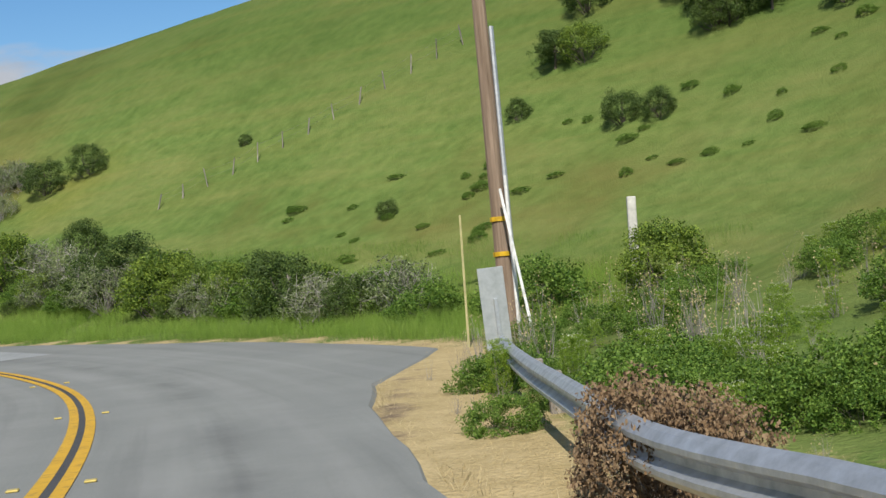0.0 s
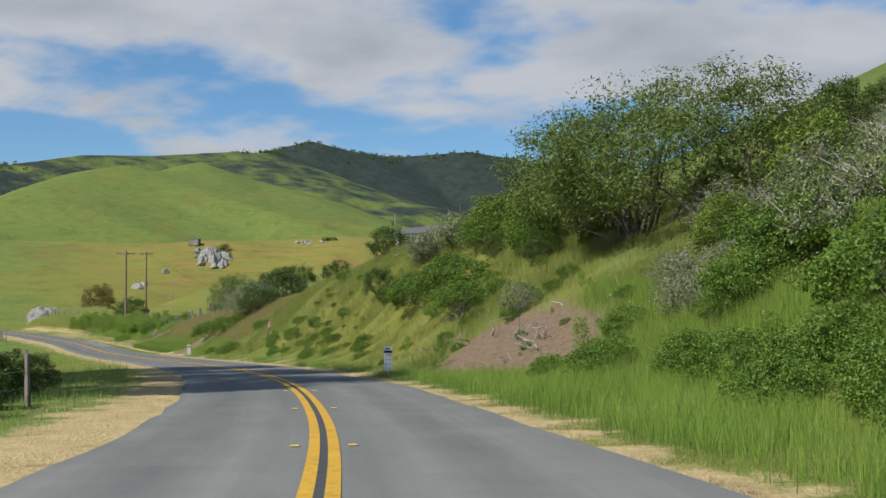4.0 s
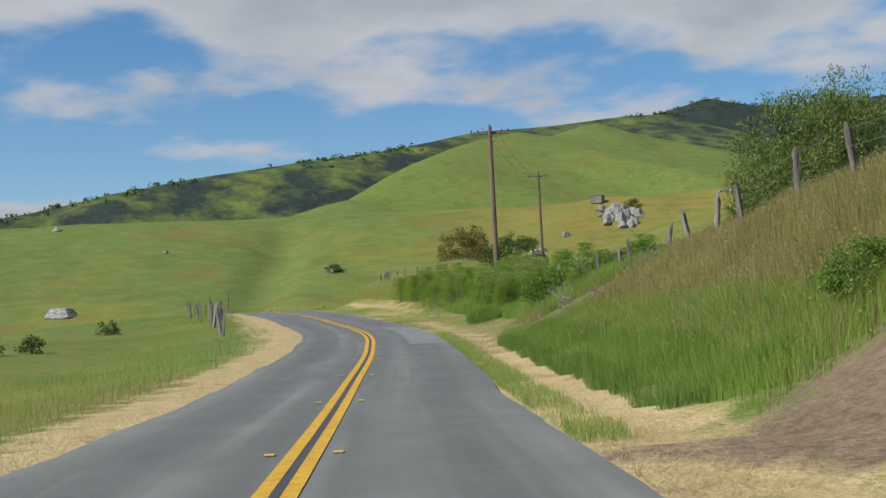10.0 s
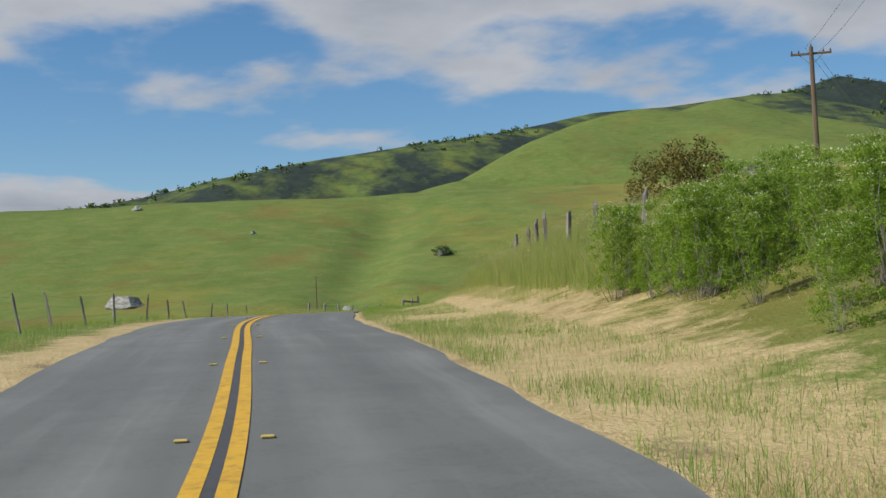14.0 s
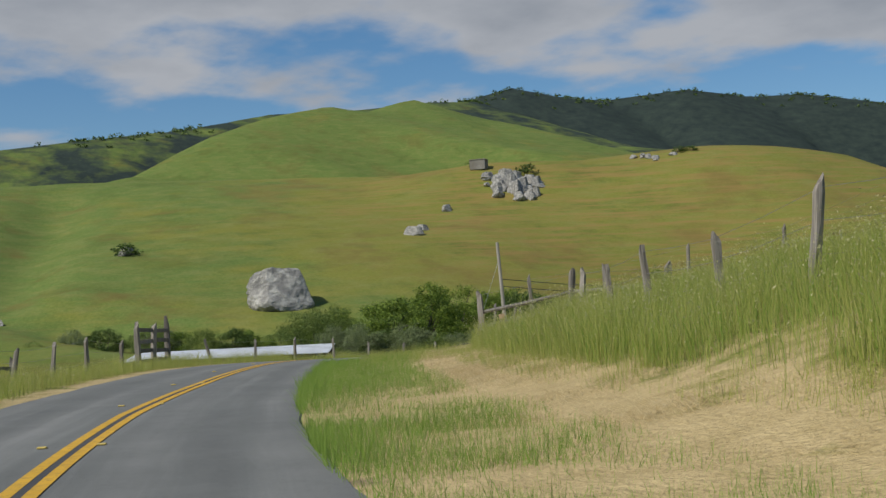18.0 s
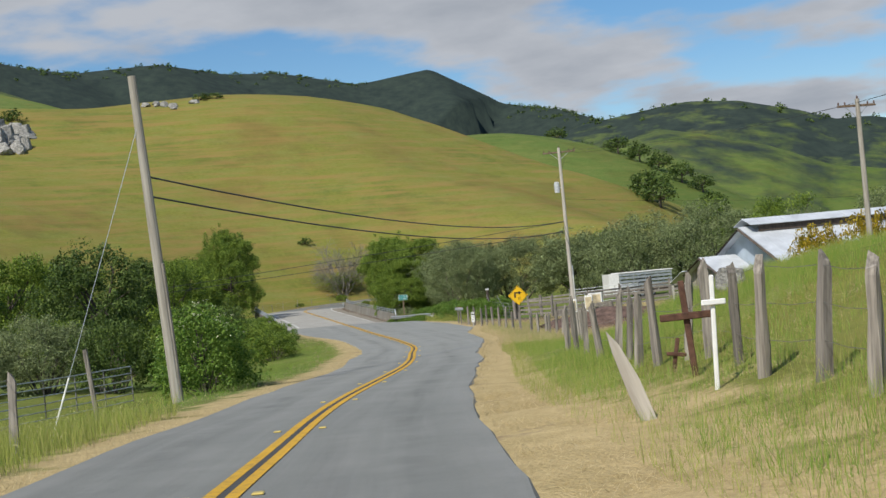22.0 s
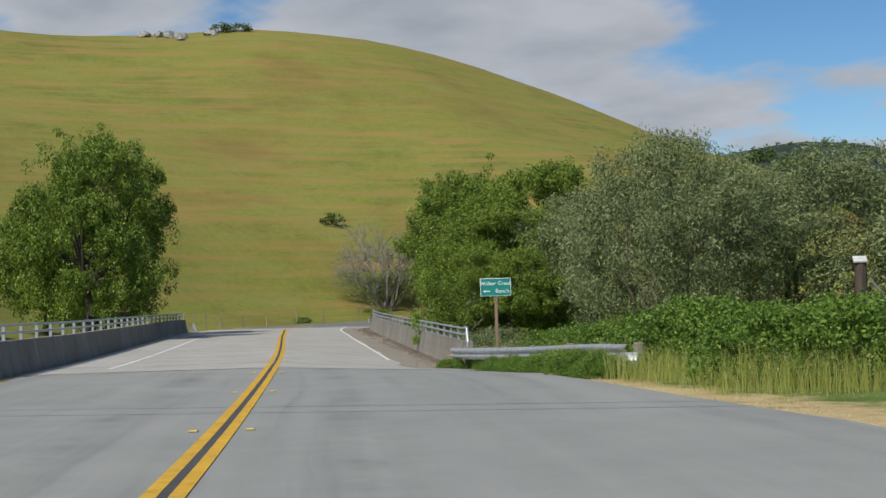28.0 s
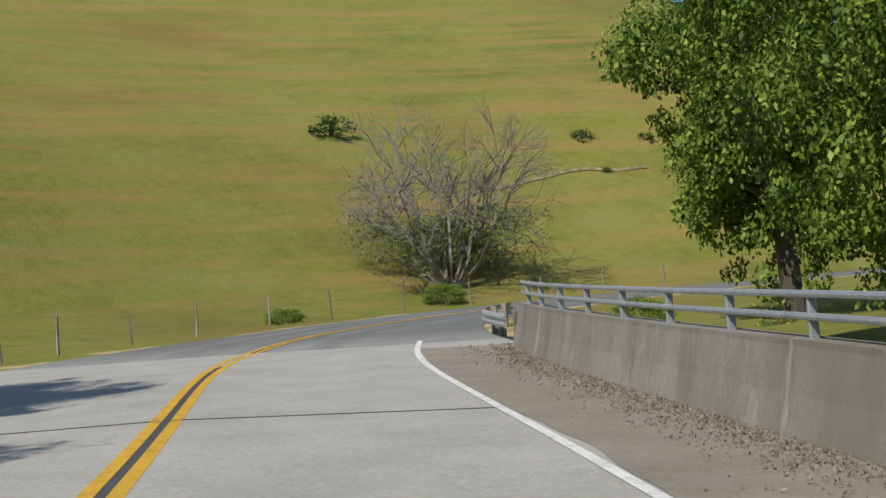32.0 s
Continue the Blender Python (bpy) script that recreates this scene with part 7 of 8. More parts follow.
part("porch_wall", moved(gable(PW, 2.75, 3.75, 0.0, 0.2), pm), STUCCO, barn, "cream stucco porch front")
part("porch_wall", box((0.2, PD, 2.7), (PX + PW / 2 - 0.1, -PD / 2 + 0.1, 1.35)), STUCCO, barn)
part("porch_wall", box((0.2, PD, 2.7), (PX - PW / 2 + 0.1, -PD / 2 + 0.1, 1.35)), STUCCO, barn)
for sx in (-1, 1):
    tin_roof("porch_roof", ((PX + sx * (PW / 2 + 0.4), -PD - 0.5, 2.66), (PX + sx * (PW / 2 + 0.4), 0.0, 2.66), (PX, 0.0, 3.86), (PX, -PD - 0.5, 3.86)), ROOF_TIN, barn, ribs=0.7)
    part("porch_trim", tube([(PX + sx * (PW / 2 + 0.4), -PD - 0.52, 2.6), (PX, -PD - 0.52, 3.78)], 0.09, 4), DARK_TRIM, barn)
df = part("door_frame", box((2.5, 0.12, 2.25), (PX - 0.35, -PD - 0.02, 1.12), bevel=0.01), DOOR_WHITE, barn)
for sx in (-1, 1):
    leaf = part("door", box((1.12, 0.05, 2.1), (PX - 0.35 + sx * 0.575, -PD - 0.09, 1.07), bevel=0.01), DOOR_WHITE, df, "rust-streaked white door leaf")
part("handle", tube([(PX - 0.25, -PD - 0.14, 1.0), (PX - 0.25, -PD - 0.14, 1.2)], 0.02, 6), DARK_STEEL, df)
part("lamp", tube([(PX + 0.35, -PD - 0.1, 3.2), (PX + 0.35, -PD - 0.35, 3.3), (PX + 0.45, -PD - 0.45, 3.0)], 0.05, 6), DARK_STEEL, barn, "dark outdoor lamp on the gable")
pw_ = part("window", box((0.08, 1.3, 1.25), (PX + PW / 2 + 0.02, -PD * 0.5, 1.65), bevel=0.01), DARK_TRIM, barn, "dark-framed porch window")
for i in range(3):
    for j in range(2):
        part("pane", box((0.02, 0.33, 0.48), (PX + PW / 2 + 0.065, -PD * 0.5 - 0.4 + 0.4 * i, 1.37 + 0.56 * j)), PANE, pw_)
tin_roof("leanto_roof", ((PX - PW / 2 - 4.2, -2.6, 2.0), (PX - PW / 2 - 4.2, 8.0, 2.0), (-W_ / 2 + 0.1, 8.0, 2.95), (-W_ / 2 + 0.1, -2.6, 2.95)), ROOF_TIN, barn, "lean-to roof of pale tin", ribs=0.8)
for y in (-2.4, 2.6, 7.6):
    part("leanto_post", box((0.14, 0.14, 2.1), (PX - PW / 2 - 3.9, y, 0.95), bevel=0.01), m_plain("whitewashed_post", (0.5, 0.48, 0.43), 0.8), barn)

mound = thing("dirt_mound", Matrix.Translation((-287.5, 241.5, 0.7)), "low mound of dark red-brown earth in the field", "earth mound")
bm = bmesh.new()
bmesh.ops.create_icosphere(bm, subdivisions=4, radius=1.0)
for v in bm.verts:
    f = 1 + 0.22 * noise.noise(v.co * 2.3) + 0.06 * noise.noise(v.co * 9)
    v.co = Vector((v.co.x * 6.5 * f, v.co.y * 3.0 * f, max(v.co.z, -0.2) * 1.55 * f))
part("earth", bm, m_plain("red_brown_earth", (0.13, 0.085, 0.068), 0.95, vary=0.3, scale=3.0), mound, smooth_shade=True)


def stock_trailer(x, y, turn):
    ob = thing("stock_trailer", Matrix.Translation((x, y, gz(x, y))) @ pose(0, 0, 0, 0, 0, turn), "grey slatted livestock trailer with a white nose", "trailer")
    part("floor", box((2.1, 5.2, 0.15), (0, 0, 0.6), bevel=0.02), DARK_STEEL, ob)
    for sx in (-1, 1):
        for z in (0.85, 1.2, 1.55, 1.9, 2.2):
            part("slat", box((0.05, 5.2, 0.2), (sx * 1.05, 0, z), bevel=0.008), GALV, ob)
        for yy in (-2.5, -1.2, 0, 1.2, 2.5):
            part("upright", box((0.07, 0.07, 1.7), (sx * 1.06, yy, 1.45)), GALV, ob)
        for yy in (-0.5, 0.5):
            w = part("wheel", tube([(sx * 0.95, yy, 0.36), (sx * 1.15, yy, 0.36)], 0.36, 16), m_plain("tyre_rubber", (0.02, 0.02, 0.02), 0.8), ob, "black tyre")
            part("rim", tube([(sx * 1.15, yy, 0.36), (sx * 1.17, yy, 0.36)], 0.18, 12), GALV, w)
    part("roof", box((2.25, 5.4, 0.08), (0, 0, 2.38), bevel=0.03), WALL_WHITE, ob)
    bm = extrude_profile([(-1.05, 0.6), (1.05, 0.6), (1.05, 2.35), (-1.05, 2.35)], -3.6, -2.6)
    part("nose", bm, WALL_WHITE, ob, "white sheet-metal nose")
    return ob


stock_trailer(-300.6, 280.6, -52)


def cabinet(x, y, turn, size, label, legs=True):
    ob = thing("metal_cabinet", Matrix.Translation((x, y, gz(x, y))) @ pose(0, 0, 0, 0, 0, turn), label, "cabinet", "white cabinets")
    w, d, h = size
    part("body", box((w, d, h), (0, 0, 0.55 + h / 2), bevel=0.02), WALL_WHITE, ob)
    part("door", box((w * 0.8, 0.02, h * 0.8), (0, -d / 2 - 0.01, 0.55 + h / 2), bevel=0.005), m_plain("rust_stained_panel", (0.6, 0.5, 0.33), 0.6, vary=0.25, scale=2.0), ob)
    for sx in (-1, 1):
        part("leg", box((0.08, 0.08, 0.6), (sx * w * 0.35, 0, 0.28)), OLD_WOOD, ob)
    return ob


cabinet(-297.6, 256.5, 15, (0.55, 0.35, 1.0), "white metal box with a rust-stained door on posts")
cabinet(-296.6, 257.2, 15, (0.6, 0.4, 1.2), "white metal box on posts in the corral")
cabinet(-298.6, 263.6, 15, (1.1, 0.8, 1.1), "white tank in a wooden crib")


def board_fence(places, label, boards=4, height=1.5):
    """Corral panels: stout posts and level boards."""
    ob = thing("corral_fence", Matrix.Translation((*places[0], gz(*places[0]))), label, "fence", "corral fences")
    base = ob.matrix_world.translation
    pts = [Vector((x - base.x, y - base.y, gz(x, y) - base.z)) for x, y in places]
    for p in pts:
        q = part("post", frng.choice(POSTS), None, ob)
        q.matrix_basis = Matrix.Translation(p) @ pose(0, 0, 0, frng.gauss(0, 2), frng.gauss(0, 2), frng.uniform(0, 360)) @ Matrix.Diagonal((1.5, 1.5, height * frng.uniform(1.0, 1.25), 1))
    for a, b in zip(pts, pts[1:]):
        d = b - a
        for k in range(boards):
            z = 0.35 + k * (height - 0.45) / max(1, boards - 1) + frng.uniform(-0.03, 0.03)
            c = (a + b) / 2 + Vector((0, 0, z))
            part("board", box((d.length + 0.1, 0.035, 0.15), tuple(c), (0, -math.degrees(math.atan2(d.z, d.xy.length)) + frng.gauss(0, 0.8), math.degrees(math.atan2(d.y, d.x))), 0.006), OLD_WOOD, ob)
    return ob


board_fence([(-305.2, 262.4), (-302.6, 263.6), (-299.8, 265.0), (-296.8, 266.4), (-293.6, 267.8), (-290.6, 269.2)], "weathered grey board corral fence", 4)
board_fence([(-307, 268.5), (-303.5, 270), (-299.5, 271.6), (-295.5, 273.2), (-291, 275)], "weathered grey board corral fence", 3)
board_fence([(-292.6, 246.0), (-289.8, 244.0), (-287.2, 242.4)], "low grey board trough stand", 1, 0.7)
board_fence([(-299.4, 256.9), (-297.4, 257.9), (-295.4, 258.9)], "grey board crib round the tank", 5, 1.1)


def pipe_gate(a, b, label, height=1.3, bars=5, brace=False):
    ob = thing("pipe_gate", Matrix.Translation((*a, gz(*a))), label, "gate", "pipe gates")
    d = Vector((b[0] - a[0], b[1] - a[1], gz(*b) - gz(*a)))
    for k in range(bars):
        z = Vector((0, 0, 0.2 + k * (height - 0.2) / (bars - 1)))
        part("bar", tube([z, d + z], 0.022, 6), FENCE_WIRE if brace else GALV, ob)
    for u in (0, 0.33, 0.66, 1):
        part("upright", tube([d * u + Vector((0, 0, 0.15)), d * u + Vector((0, 0, height))], 0.025, 6), FENCE_WIRE, ob)
    if brace:
        part("brace", tube([Vector((0, 0, height + 0.6)), d * 0.5 + Vector((0, 0, 0.3))], 0.025, 6), FENCE_WIRE, ob)
        part("brace", tube([d + Vector((0, 0, height + 0.6)), d * 0.5 + Vector((0, 0, 0.3))], 0.025, 6), FENCE_WIRE, ob)
    return ob


pipe_gate((-313.4, 273.0), (-309.6, 267.6), "rusty pipe gate with crossed stays", brace=True)
pipe_gate((-309.4, 267.2), (-305.6, 262.8), "rusty pipe gate with crossed stays", brace=True)
pipe_gate((-306.0, 275.5), (-300.0, 277.8), "red-brown pipe corral panel", 1.5, 6)
for x, y, h, words in ((-313.9, 274.2, 2.3, "dark round gatepost with a slanted pale top"), (-305.3, 262.0, 2.1, "stout weathered grey wooden gatepost"), (-304.0, 264.5, 1.9, "stout grey corner post")):
    gp_ = thing("gatepost", Matrix.Translation((x, y, gz(x, y))), words, "gatepost", "gateposts")
    part("shaft", tube([(0, 0, -0.4), (0, 0, h * 0.6), (0, 0.02, h)], [0.15, 0.14, 0.13], 10), DARK_TRIM if "dark" in words else OLD_WOOD, gp_)
    if "dark" in words:
        part("cap", box((0.3, 0.3, 0.05), (0, 0, h + 0.03), (25, 0, 20), 0.01), m_plain("pale_cap", (0.55, 0.55, 0.52), 0.6), gp_)


MAIL_GREY = m_plain("dull_mailbox_grey", (0.3, 0.31, 0.31), 0.5)


def mailbox(x, y, turn, words="silver-grey mailbox on a wooden rail"):
    ob = thing("mailbox", Matrix.Translation((x, y, gz(x, y))) @ pose(0, 0, 0, 0, 0, turn), words, "mailbox", "mailboxes")
    part("post", box((0.1, 0.1, 1.2), (0, 0, 0.5), bevel=0.01), OLD_WOOD, ob)
    part("box", extrude_profile([(-0.09, 1.1), (0.09, 1.1), (0.09, 1.22), (0.065, 1.28), (0.0, 1.31), (-0.065, 1.28), (-0.09, 1.22)], -0.22, 0.22), MAIL_GREY, ob)
    part("flag", box((0.01, 0.05, 0.15), (0.1, -0.05, 1.28)), m_plain("red_flag", (0.5, 0.05, 0.04), 0.5), ob)
    return ob


mailbox(-308.3, 258.0, heading(446) + 90)
mailbox(-308.9, 258.7, heading(446) + 90)
tr = thing("water_trough", Matrix.Translation((-293.3, 243.2, gz(-293.3, 243.2))) @ pose(0, 0, 0, 0, 0, 20), "black rubber trough in the dry grass", "trough")
part("tub", extrude_profile([(-0.55, 0.35), (-0.45, 0.0), (0.45, 0.0), (0.55, 0.35), (0.48, 0.35), (0.4, 0.06), (-0.4, 0.06), (-0.48, 0.35)], -0.9, 0.9), m_plain("black_rubber", (0.02, 0.02, 0.02), 0.7), tr)

# sheds below the road
def shed(x, y, turn, length, depth, hi, lo, label, z):
    ob = thing("shed", Matrix.Translation((x, y, z)) @ pose(0, 0, 0, 0, 0, turn), label, "shed", "long sheds")
    tin_roof("roof", ((-length / 2, -depth / 2, lo), (length / 2, -depth / 2, lo), (length / 2, depth / 2, hi), (-length / 2, depth / 2, hi)), ROOF_TIN, ob, "long pale tin roof", ribs=0.9)
    part("back_wall", box((length - 0.4, 0.12, hi - 0.1), (0, depth / 2 - 0.3, hi / 2 - 0.1)), DARK_TRIM, ob)
    part("front_wall", box((length - 0.4, 0.12, lo * 0.9), (0, -depth / 2 + 0.4, lo * 0.45)), DARK_TRIM, ob, "dark board wall")
    for k in range(int(length // 3) + 1):
        part("post", box((0.14, 0.14, lo), (-length / 2 + 0.3 + 3 * k, -depth / 2 + 0.2, lo / 2)), OLD_WOOD, ob)
    return ob


shed(-315.5, 187.6, 52, 19.0, 6.5, 3.3, 2.6, "long open shed with a pale tin roof below the road", 1.1)
shed(-303.5, 188.5, 52, 15.0, 5.0, 1.9, 1.4, "lower long shed with a pale tin roof", 0.9)
board_fence([beside(332.6, -5.4), beside(334.0, -5.3), beside(335.4, -5.2)], "stout grey stock gate below the road", 4, 1.6)
board_fence([(-249, 140.5), (-253, 143), (-257, 146), (-260.5, 149.2)], "pale board fence below the road", 2, 1.1)
PIPE_RUN = [(-281, 176), (-284.2, 181), (-287.4, 186.5), (-290.2, 192), (-292.2, 198), (-293.4, 203.5)]
for a_, b_ in zip(PIPE_RUN, PIPE_RUN[1:]):
    pipe_gate(a_, b_, "pale grey pipe corral panel below the road", 1.5, 6)

# white house on the bench above the cutting
house = thing("house", Matrix.Translation((-159.9, 182.0, 16.5)) @ pose(0, 0, 0, 0, 0, 8), "white single-storey house with a low grey roof", "house")
part("wall", box((10.4, 7.0, 4.2), (0, 0, 0.65)), WALL_WHITE, house)
for sx in (-1, 1):
    part("roof", tin_sheet((-5.8, sx * 4.1, 2.7), (5.8, sx * 4.1, 2.7), (5.8, 0, 4.1), (-5.8, 0, 4.1), 0.1), ROOF_GREY, house)
    part("gable", gable(7.0, 0.0, 1.3, 0.0, 0.1), WALL_WHITE, house).matrix_basis = Matrix.Translation((sx * 5.15, 0, 2.72)) @ pose(0, 0, 0, 0, 0, 90)
window(house, (-2.4, -3.52, 1.5), 1.8, 1.5, 1, 2)
window(house, (2.4, -3.52, 1.7), 1.6, 1.0, 1, 2)
part("door", box((0.95, 0.06, 2.05), (-4.2, -3.53, 1.05), bevel=0.01), DARK_TRIM, house)
part("deck", box((6.0, 2.0, 0.2), (0.5, -4.6, -0.1), bevel=0.02), OLD_WOOD, house)
part("skirting", box((3.2, 1.6, 0.9), (1.6, -5.4, -0.65), bevel=0.02), WALL_WHITE, house)
part("flagpole", tube([(-5.0, -4.0, -0.5), (-5.0, -4.0, 6.2)], 0.05, 6), GALV, house)
for x, y, h, w in ((-177, 176, 3.4, 6.0), (-181, 172, 3.2, 6.0), (-185, 169, 2.6, 5)):
    plant("hedge", x, y, h, w, group="hedge by the house")

# red farm truck box below the bridge
rt = thing("red_trailer", Matrix.Translation((-374, 306.5, gz(-374, 306.5) + 0.1)) @ pose(0, 0, 0, 0, 0, 30), "faded red box trailer beyond the bridge", "trailer")
part("bed", box((2.2, 5, 0.9), (0, 0, 1.1), bevel=0.03), DARK_TRIM, rt)
part("body", box((2.0, 4.4, 0.9), (0, -0.1, 2.05), bevel=0.03), m_plain("faded_red_paint", (0.42, 0.05, 0.05), 0.5), rt)
part("lid", box((2.1, 4.5, 0.12), (0, -0.1, 2.6), bevel=0.02), m_plain("faded_red_paint", (0.42, 0.05, 0.05), 0.5), rt)
for sx in (-1, 1):
    part("wheel", tube([(sx * 0.85, 0.4, 0.4), (sx * 1.05, 0.4, 0.4)], 0.4, 16), m_plain("tyre_rubber", (0.02, 0.02, 0.02), 0.8), rt)

# ---- rocks ----
def rock_mesh(seed, sharp=0.5):
    bm = bmesh.new()
    bmesh.ops.create_icosphere(bm, subdivisions=5, radius=1.0)
    off = Vector((seed * 3.7, seed * 1.3, seed * 2.1))
    r = random.Random(seed + 50)
    planes = []
    for _ in range(9):
        q = Vector((r.gauss(0, 1), r.gauss(0, 1), abs(r.gauss(0, 0.45))))
        planes.append((q.normalized(), r.uniform(0.42, 0.78)))
    planes.append((Vector((r.uniform(-0.3, 0.3), r.uniform(-0.3, 0.3), 1)).normalized(), 0.6))
    for v in bm.verts:
        p = v.co * (1 + 0.22 * noise.noise(v.co * 1.1 + off))
        for q, reach in planes:
            over = p.dot(q) - reach
            if over > 0:
                p = p - q * over * 0.93
        if p.z < 0:
            p = Vector((p.x * (1 - 0.15 * p.z), p.y * (1 - 0.15 * p.z), p.z))
        v.co = p * (1 + 0.05 * noise.noise(p * 3.1 + off) + 0.035 * noise.noise(p * 8 + off) + 0.02 * noise.noise(p * 19 + off))
    me = bpy.data.meshes.new("rock")
    bm.to_mesh(me)
    bm.free()
    me.materials.append(ROCK)
    return me


ROCKS = [rock_mesh(k) for k in range(5)]


def rock(x, y, size, turn, label, group="", k=0, sink=0.25, z=None):
    ob = new("rock", ROCKS[k])
    g = gz(x, y) if z is None else z
    ob.matrix_world = Matrix.Translation((x, y, g + size[2] * (0.5 - sink))) @ pose(0, 0, 0, 0, 0, turn) @ Matrix.Diagonal((size[0] / 2, size[1] / 2, size[2] / 2, 1))
    return tagged(ob, label, "rock", group)


ROCK_SPOT = (-268.8, 199.4)
rock(*ROCK_SPOT, (1.0, 0.8, 0.8), 20, "pale grey boulder on the grassy bank by the fence", k=2)  # slope boulder
rock(-411, 249, (14.5, 11.5, 11.0), 65, "huge pale grey boulder on the grassy slope", k=3, sink=0.2)
rock(-447, 305, (6.0, 4.0, 3.4), 50, "flat dark grey rock on the slope", "slope rocks", 2)
rock(-452, 311, (3.6, 3.0, 2.4), 10, "grey rock on the slope", "slope rocks", 3)
rock(-467.8, 331, (4.0, 3.2, 2.8), 80, "grey rock on the slope", "slope rocks", 0)
rock(-471, 243.5, (4.5, 4.0, 3.0), 30, "pale rock beside a bush", "slope rocks", 4)
rock(-464.3, 156.5, (11, 7, 4.4), 40, "broad grey rock in the meadow", "meadow rocks", 3)
rock(-536, 206, (2.5, 2, 1.4), 0, "small pale rock in the meadow", "meadow rocks", 2)
rock(-600, 180, (6, 4, 2.4), 0, "pale rock on the meadow's crest", "meadow rocks", 1)
rock(-438, 205, (3, 2.4, 1.6), 0, "pale rock in the gully", "meadow rocks", 0)
rrng = random.Random(2)
for k in range(40):
    a = rrng.uniform(0, 2 * math.pi)
    r = rrng.uniform(0, 1) ** 0.6
    rock(-469.5 + 10.0 * r * math.cos(a), 356 + 8.0 * r * math.sin(a), (rrng.uniform(2.5, 6), rrng.uniform(2, 4.5), rrng.uniform(2.6, 8.0) * (1.2 - 0.8 * r)), rrng.uniform(0, 180), "jagged grey rock of the hillside outcrop", "outcrop rocks", k % 5)
for k in range(9):
    rock(-460 + rrng.uniform(-6, 6), 402 + rrng.uniform(-4, 4), (rrng.uniform(1.6, 3), rrng.uniform(1.5, 2.5), rrng.uniform(1.0, 2)), rrng.uniform(0, 180), "pale rock on the brow of the hill", "brow rocks", k % 5)
for k in range(8):
    rock(-560 + rrng.uniform(-14, 14), 420 + rrng.uniform(-6, 6), (rrng.uniform(3, 5), 3, rrng.uniform(1.5, 3)), rrng.uniform(0, 180), "pale rock on the far slope", "far rocks", k % 5)
tank = thing("water_tank", Matrix.Translation((-488, 359, gz(-488, 359) - 0.2)) @ pose(0, 0, 0, 0, 0, 35), "small pale concrete tank house on the hill", "tank")
part("body", box((4.6, 3.4, 2.8), (0, 0, 1.3), bevel=0.08), CONCRETE, tank)
part("lid", box((4.9, 3.7, 0.2), (0, 0, 2.8), bevel=0.04), CONCRETE, tank)

# ---- bare tree beyond the bridge ----
def bare_tree(x, y, height, seed, label):
    rng = np.random.RandomState(seed)
    ob = thing("bare_tree", Matrix.Translation((x, y, gz(x, y))), label, "tree")
    bm, tips = bmesh.new(), []

    def grow(p, d, length, r, depth):
        q = p + d * length * 0.5 + Vector(rng.normal(size=3)) * length * 0.05
        e = p + d * length + Vector(rng.normal(size=3)) * length * 0.08
        tube([p, q, e], [r, r * 0.8, r * 0.6], 6 if depth < 2 else 3, bm, False)
        if depth == 6:
            return
        tips.append(e)
        for _ in range(4):
            nd = (d + Vector(rng.normal(size=3)) * 0.62 + Vector((0, 0, 0.04))).normalized()
            grow(e if rng.rand() < 0.5 else p.lerp(e, rng.uniform(0.4, 0.8)), nd, length * rng.uniform(0.58, 0.78), max(r * 0.55, 0.012), depth + 1)

    for k in range(9):
        a = 2 * math.pi * k / 9 + rng.normal() * 0.3
        o = 0.75 if k % 2 else 0.35
        d = Vector((math.cos(a) * o, math.sin(a) * o, 1.0)).normalized()
        grow(Vector((math.cos(a) * 0.3, math.sin(a) * 0.3, -0.2)), d, height * (0.24 if k % 2 else 0.27), 0.12, 2)
    part("branch", bm, DEAD_TWIG, ob)
    low = np.array([tuple(t) for t in tips if t.z < height * 0.26])
    part("leaves", fast_mesh("sparse_leaves", leaves(low, np.full(len(low), 0.55), 18, 0.13, rng), 4, LEAF_GREEN), None, ob, "sparse green leaves low on the tree")
    return ob


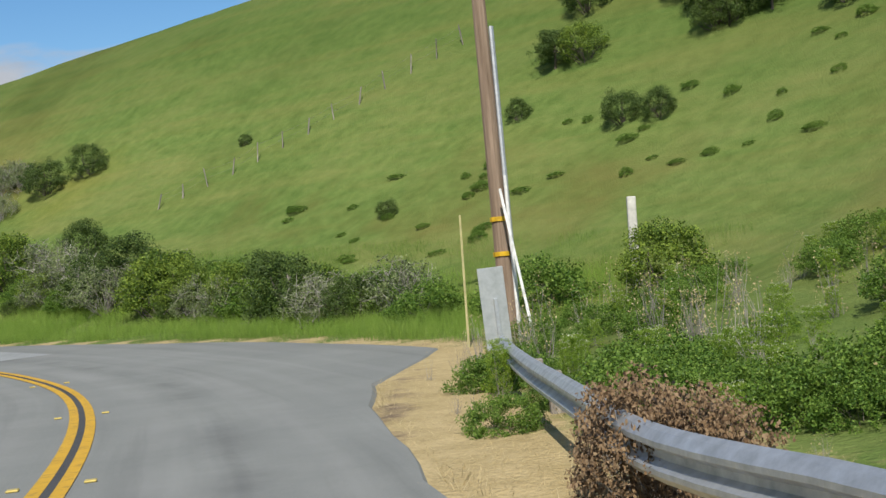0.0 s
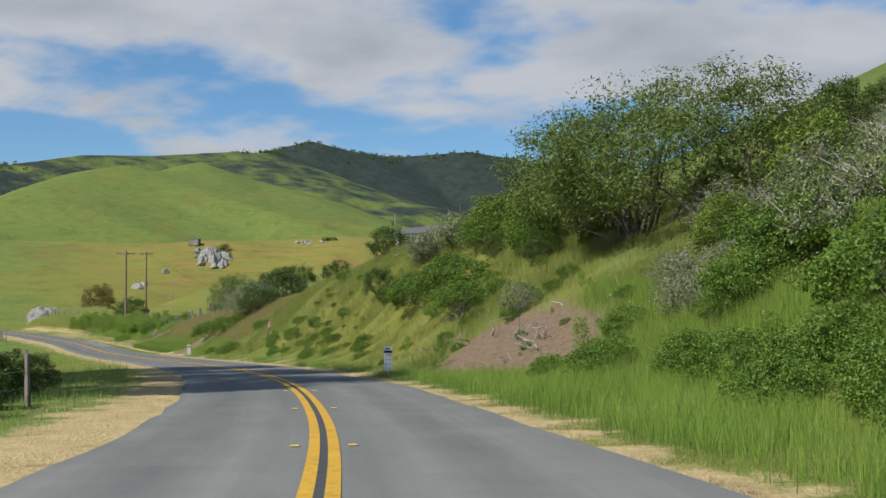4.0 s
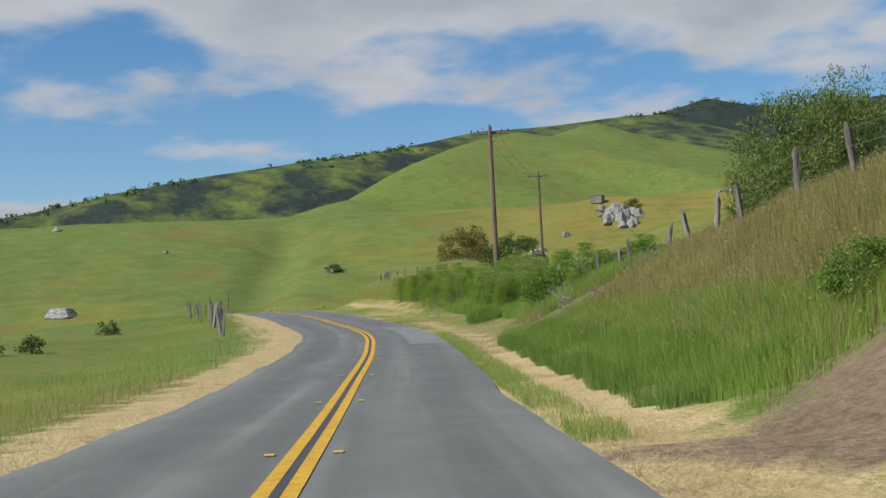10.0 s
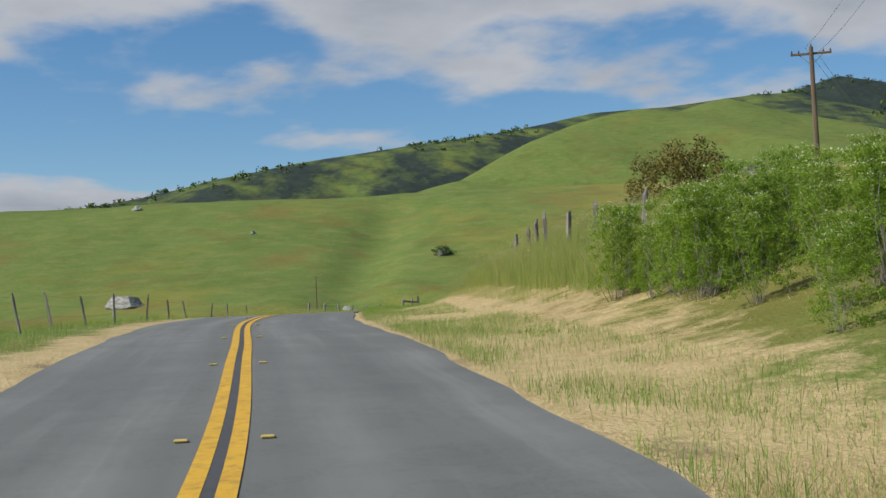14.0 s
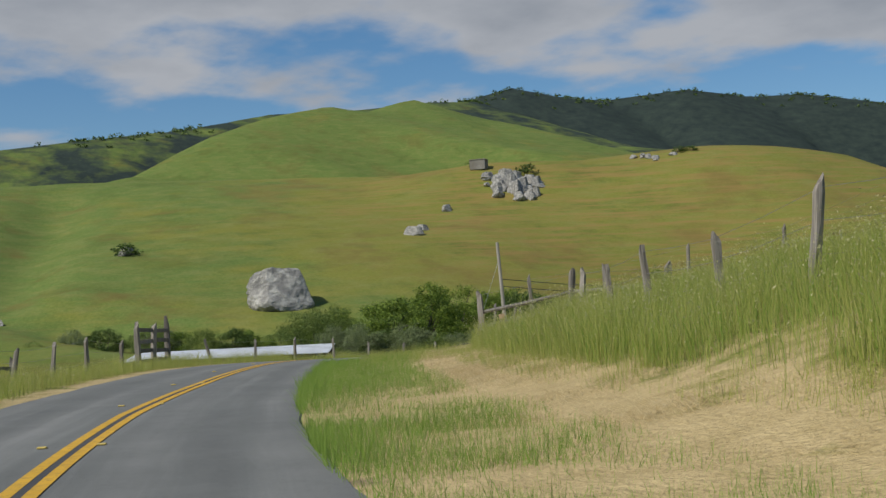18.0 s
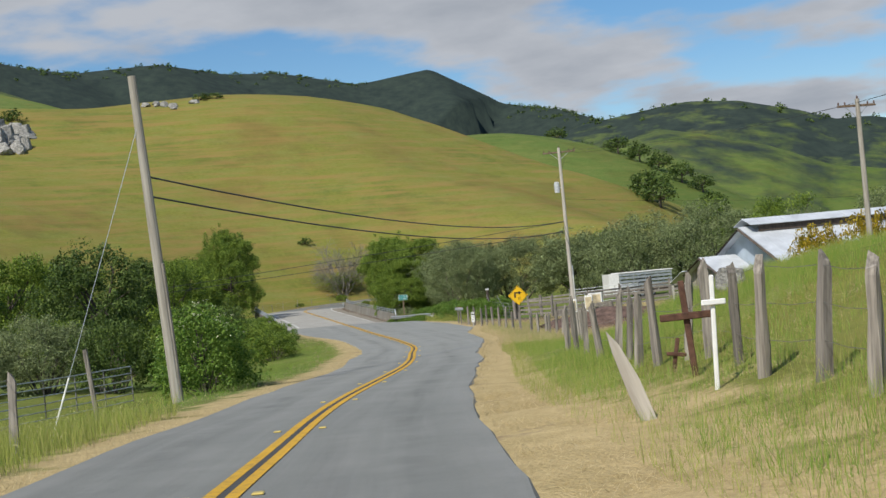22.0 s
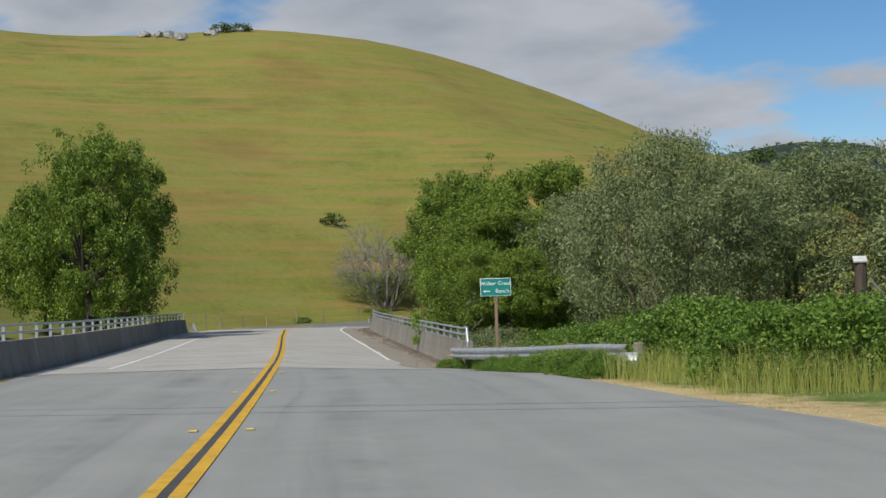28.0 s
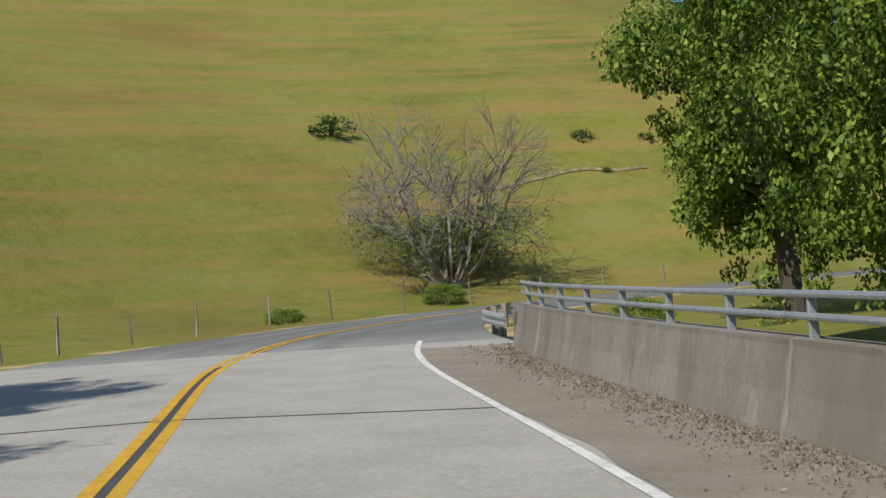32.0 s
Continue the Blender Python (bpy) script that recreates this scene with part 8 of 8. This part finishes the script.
HILL_PATH = [(-383.0, 359.4), (-382.1, 360.9), (-380.8, 363.4), (-379.6, 365.2), (-378.0, 366.6), (-376.4, 368.2)]
hp, ha = catmull(HILL_PATH, 0.3)
hn = np.gradient(hp, axis=0)
hn = np.stack([hn[:, 1], -hn[:, 0]], 1) / np.hypot(*hn.T)[:, None]
hv = []
for u in (-0.11, 0.0, 0.11):
    q = hp + hn * (u + 0.05 * (value_noise(ha / 0.8, ha * 0) - 0.5))[:, None]
    hv.append(np.c_[q, ground_z(q[:, 0], q[:, 1]) + 0.09])
tagged(mesh_object("hill_path", np.concatenate(hv), [(c * len(hp) + i, c * len(hp) + i + 1, (c + 1) * len(hp) + i + 1, (c + 1) * len(hp) + i) for c in range(2) for i in range(len(hp) - 1)], m_plain("trodden_straw", (0.25, 0.21, 0.1), 0.95, vary=0.3, scale=2.0), True), "pale trodden path across the grassy hill", "path", kind="structure")
bare_tree(-379.5, 348.5, 15.0, 3, "bare grey branching tree with green shoots below")
for s, d, h, w in ((556, -10.5, 1.2, 2.4), (548, -9.0, 0.8, 1.8), (529, 8.6, 0.9, 1.6)):
    plant("shrub_green", *beside(s, d), h, w, group="bushes at the bridge end")

# brambles and rank grass round the guardrail at the bridge
for k in range(34):
    u = prng.random()
    x, y = np.interp(u * 4, range(5), (-317.0, -319.6, -322.2, -325.2, -327.1)), np.interp(u * 4, range(5), (268.4, 270.9, 272.9, 275.5, 277.8))
    o = prng.choice((-0.42, -0.3, 0.4, 0.8, 1.3))
    plant("bramble", x + 0.68 * o, y + 0.73 * o, prng.uniform(0.3, 0.5) + (0.22 if o > 0 else 0.0), prng.uniform(0.7, 1.1), group="brambles at the bridge head")
for k in range(8):
    plant("dry_weed", -326.6 + prng.uniform(-0.9, 0.7), 276.9 + prng.uniform(-0.7, 0.7), prng.uniform(0.5, 0.9), group="dry weeds at the parapet end")

# dead growth over the first guardrail
for x, y, h, w in ((1.15, 7.3, 1.0, 1.0), (1.3, 6.9, 0.95, 0.9), (1.0, 7.9, 0.85, 0.8)):
    plant("dead_bramble", x, y, h, w, group="dead brambles")
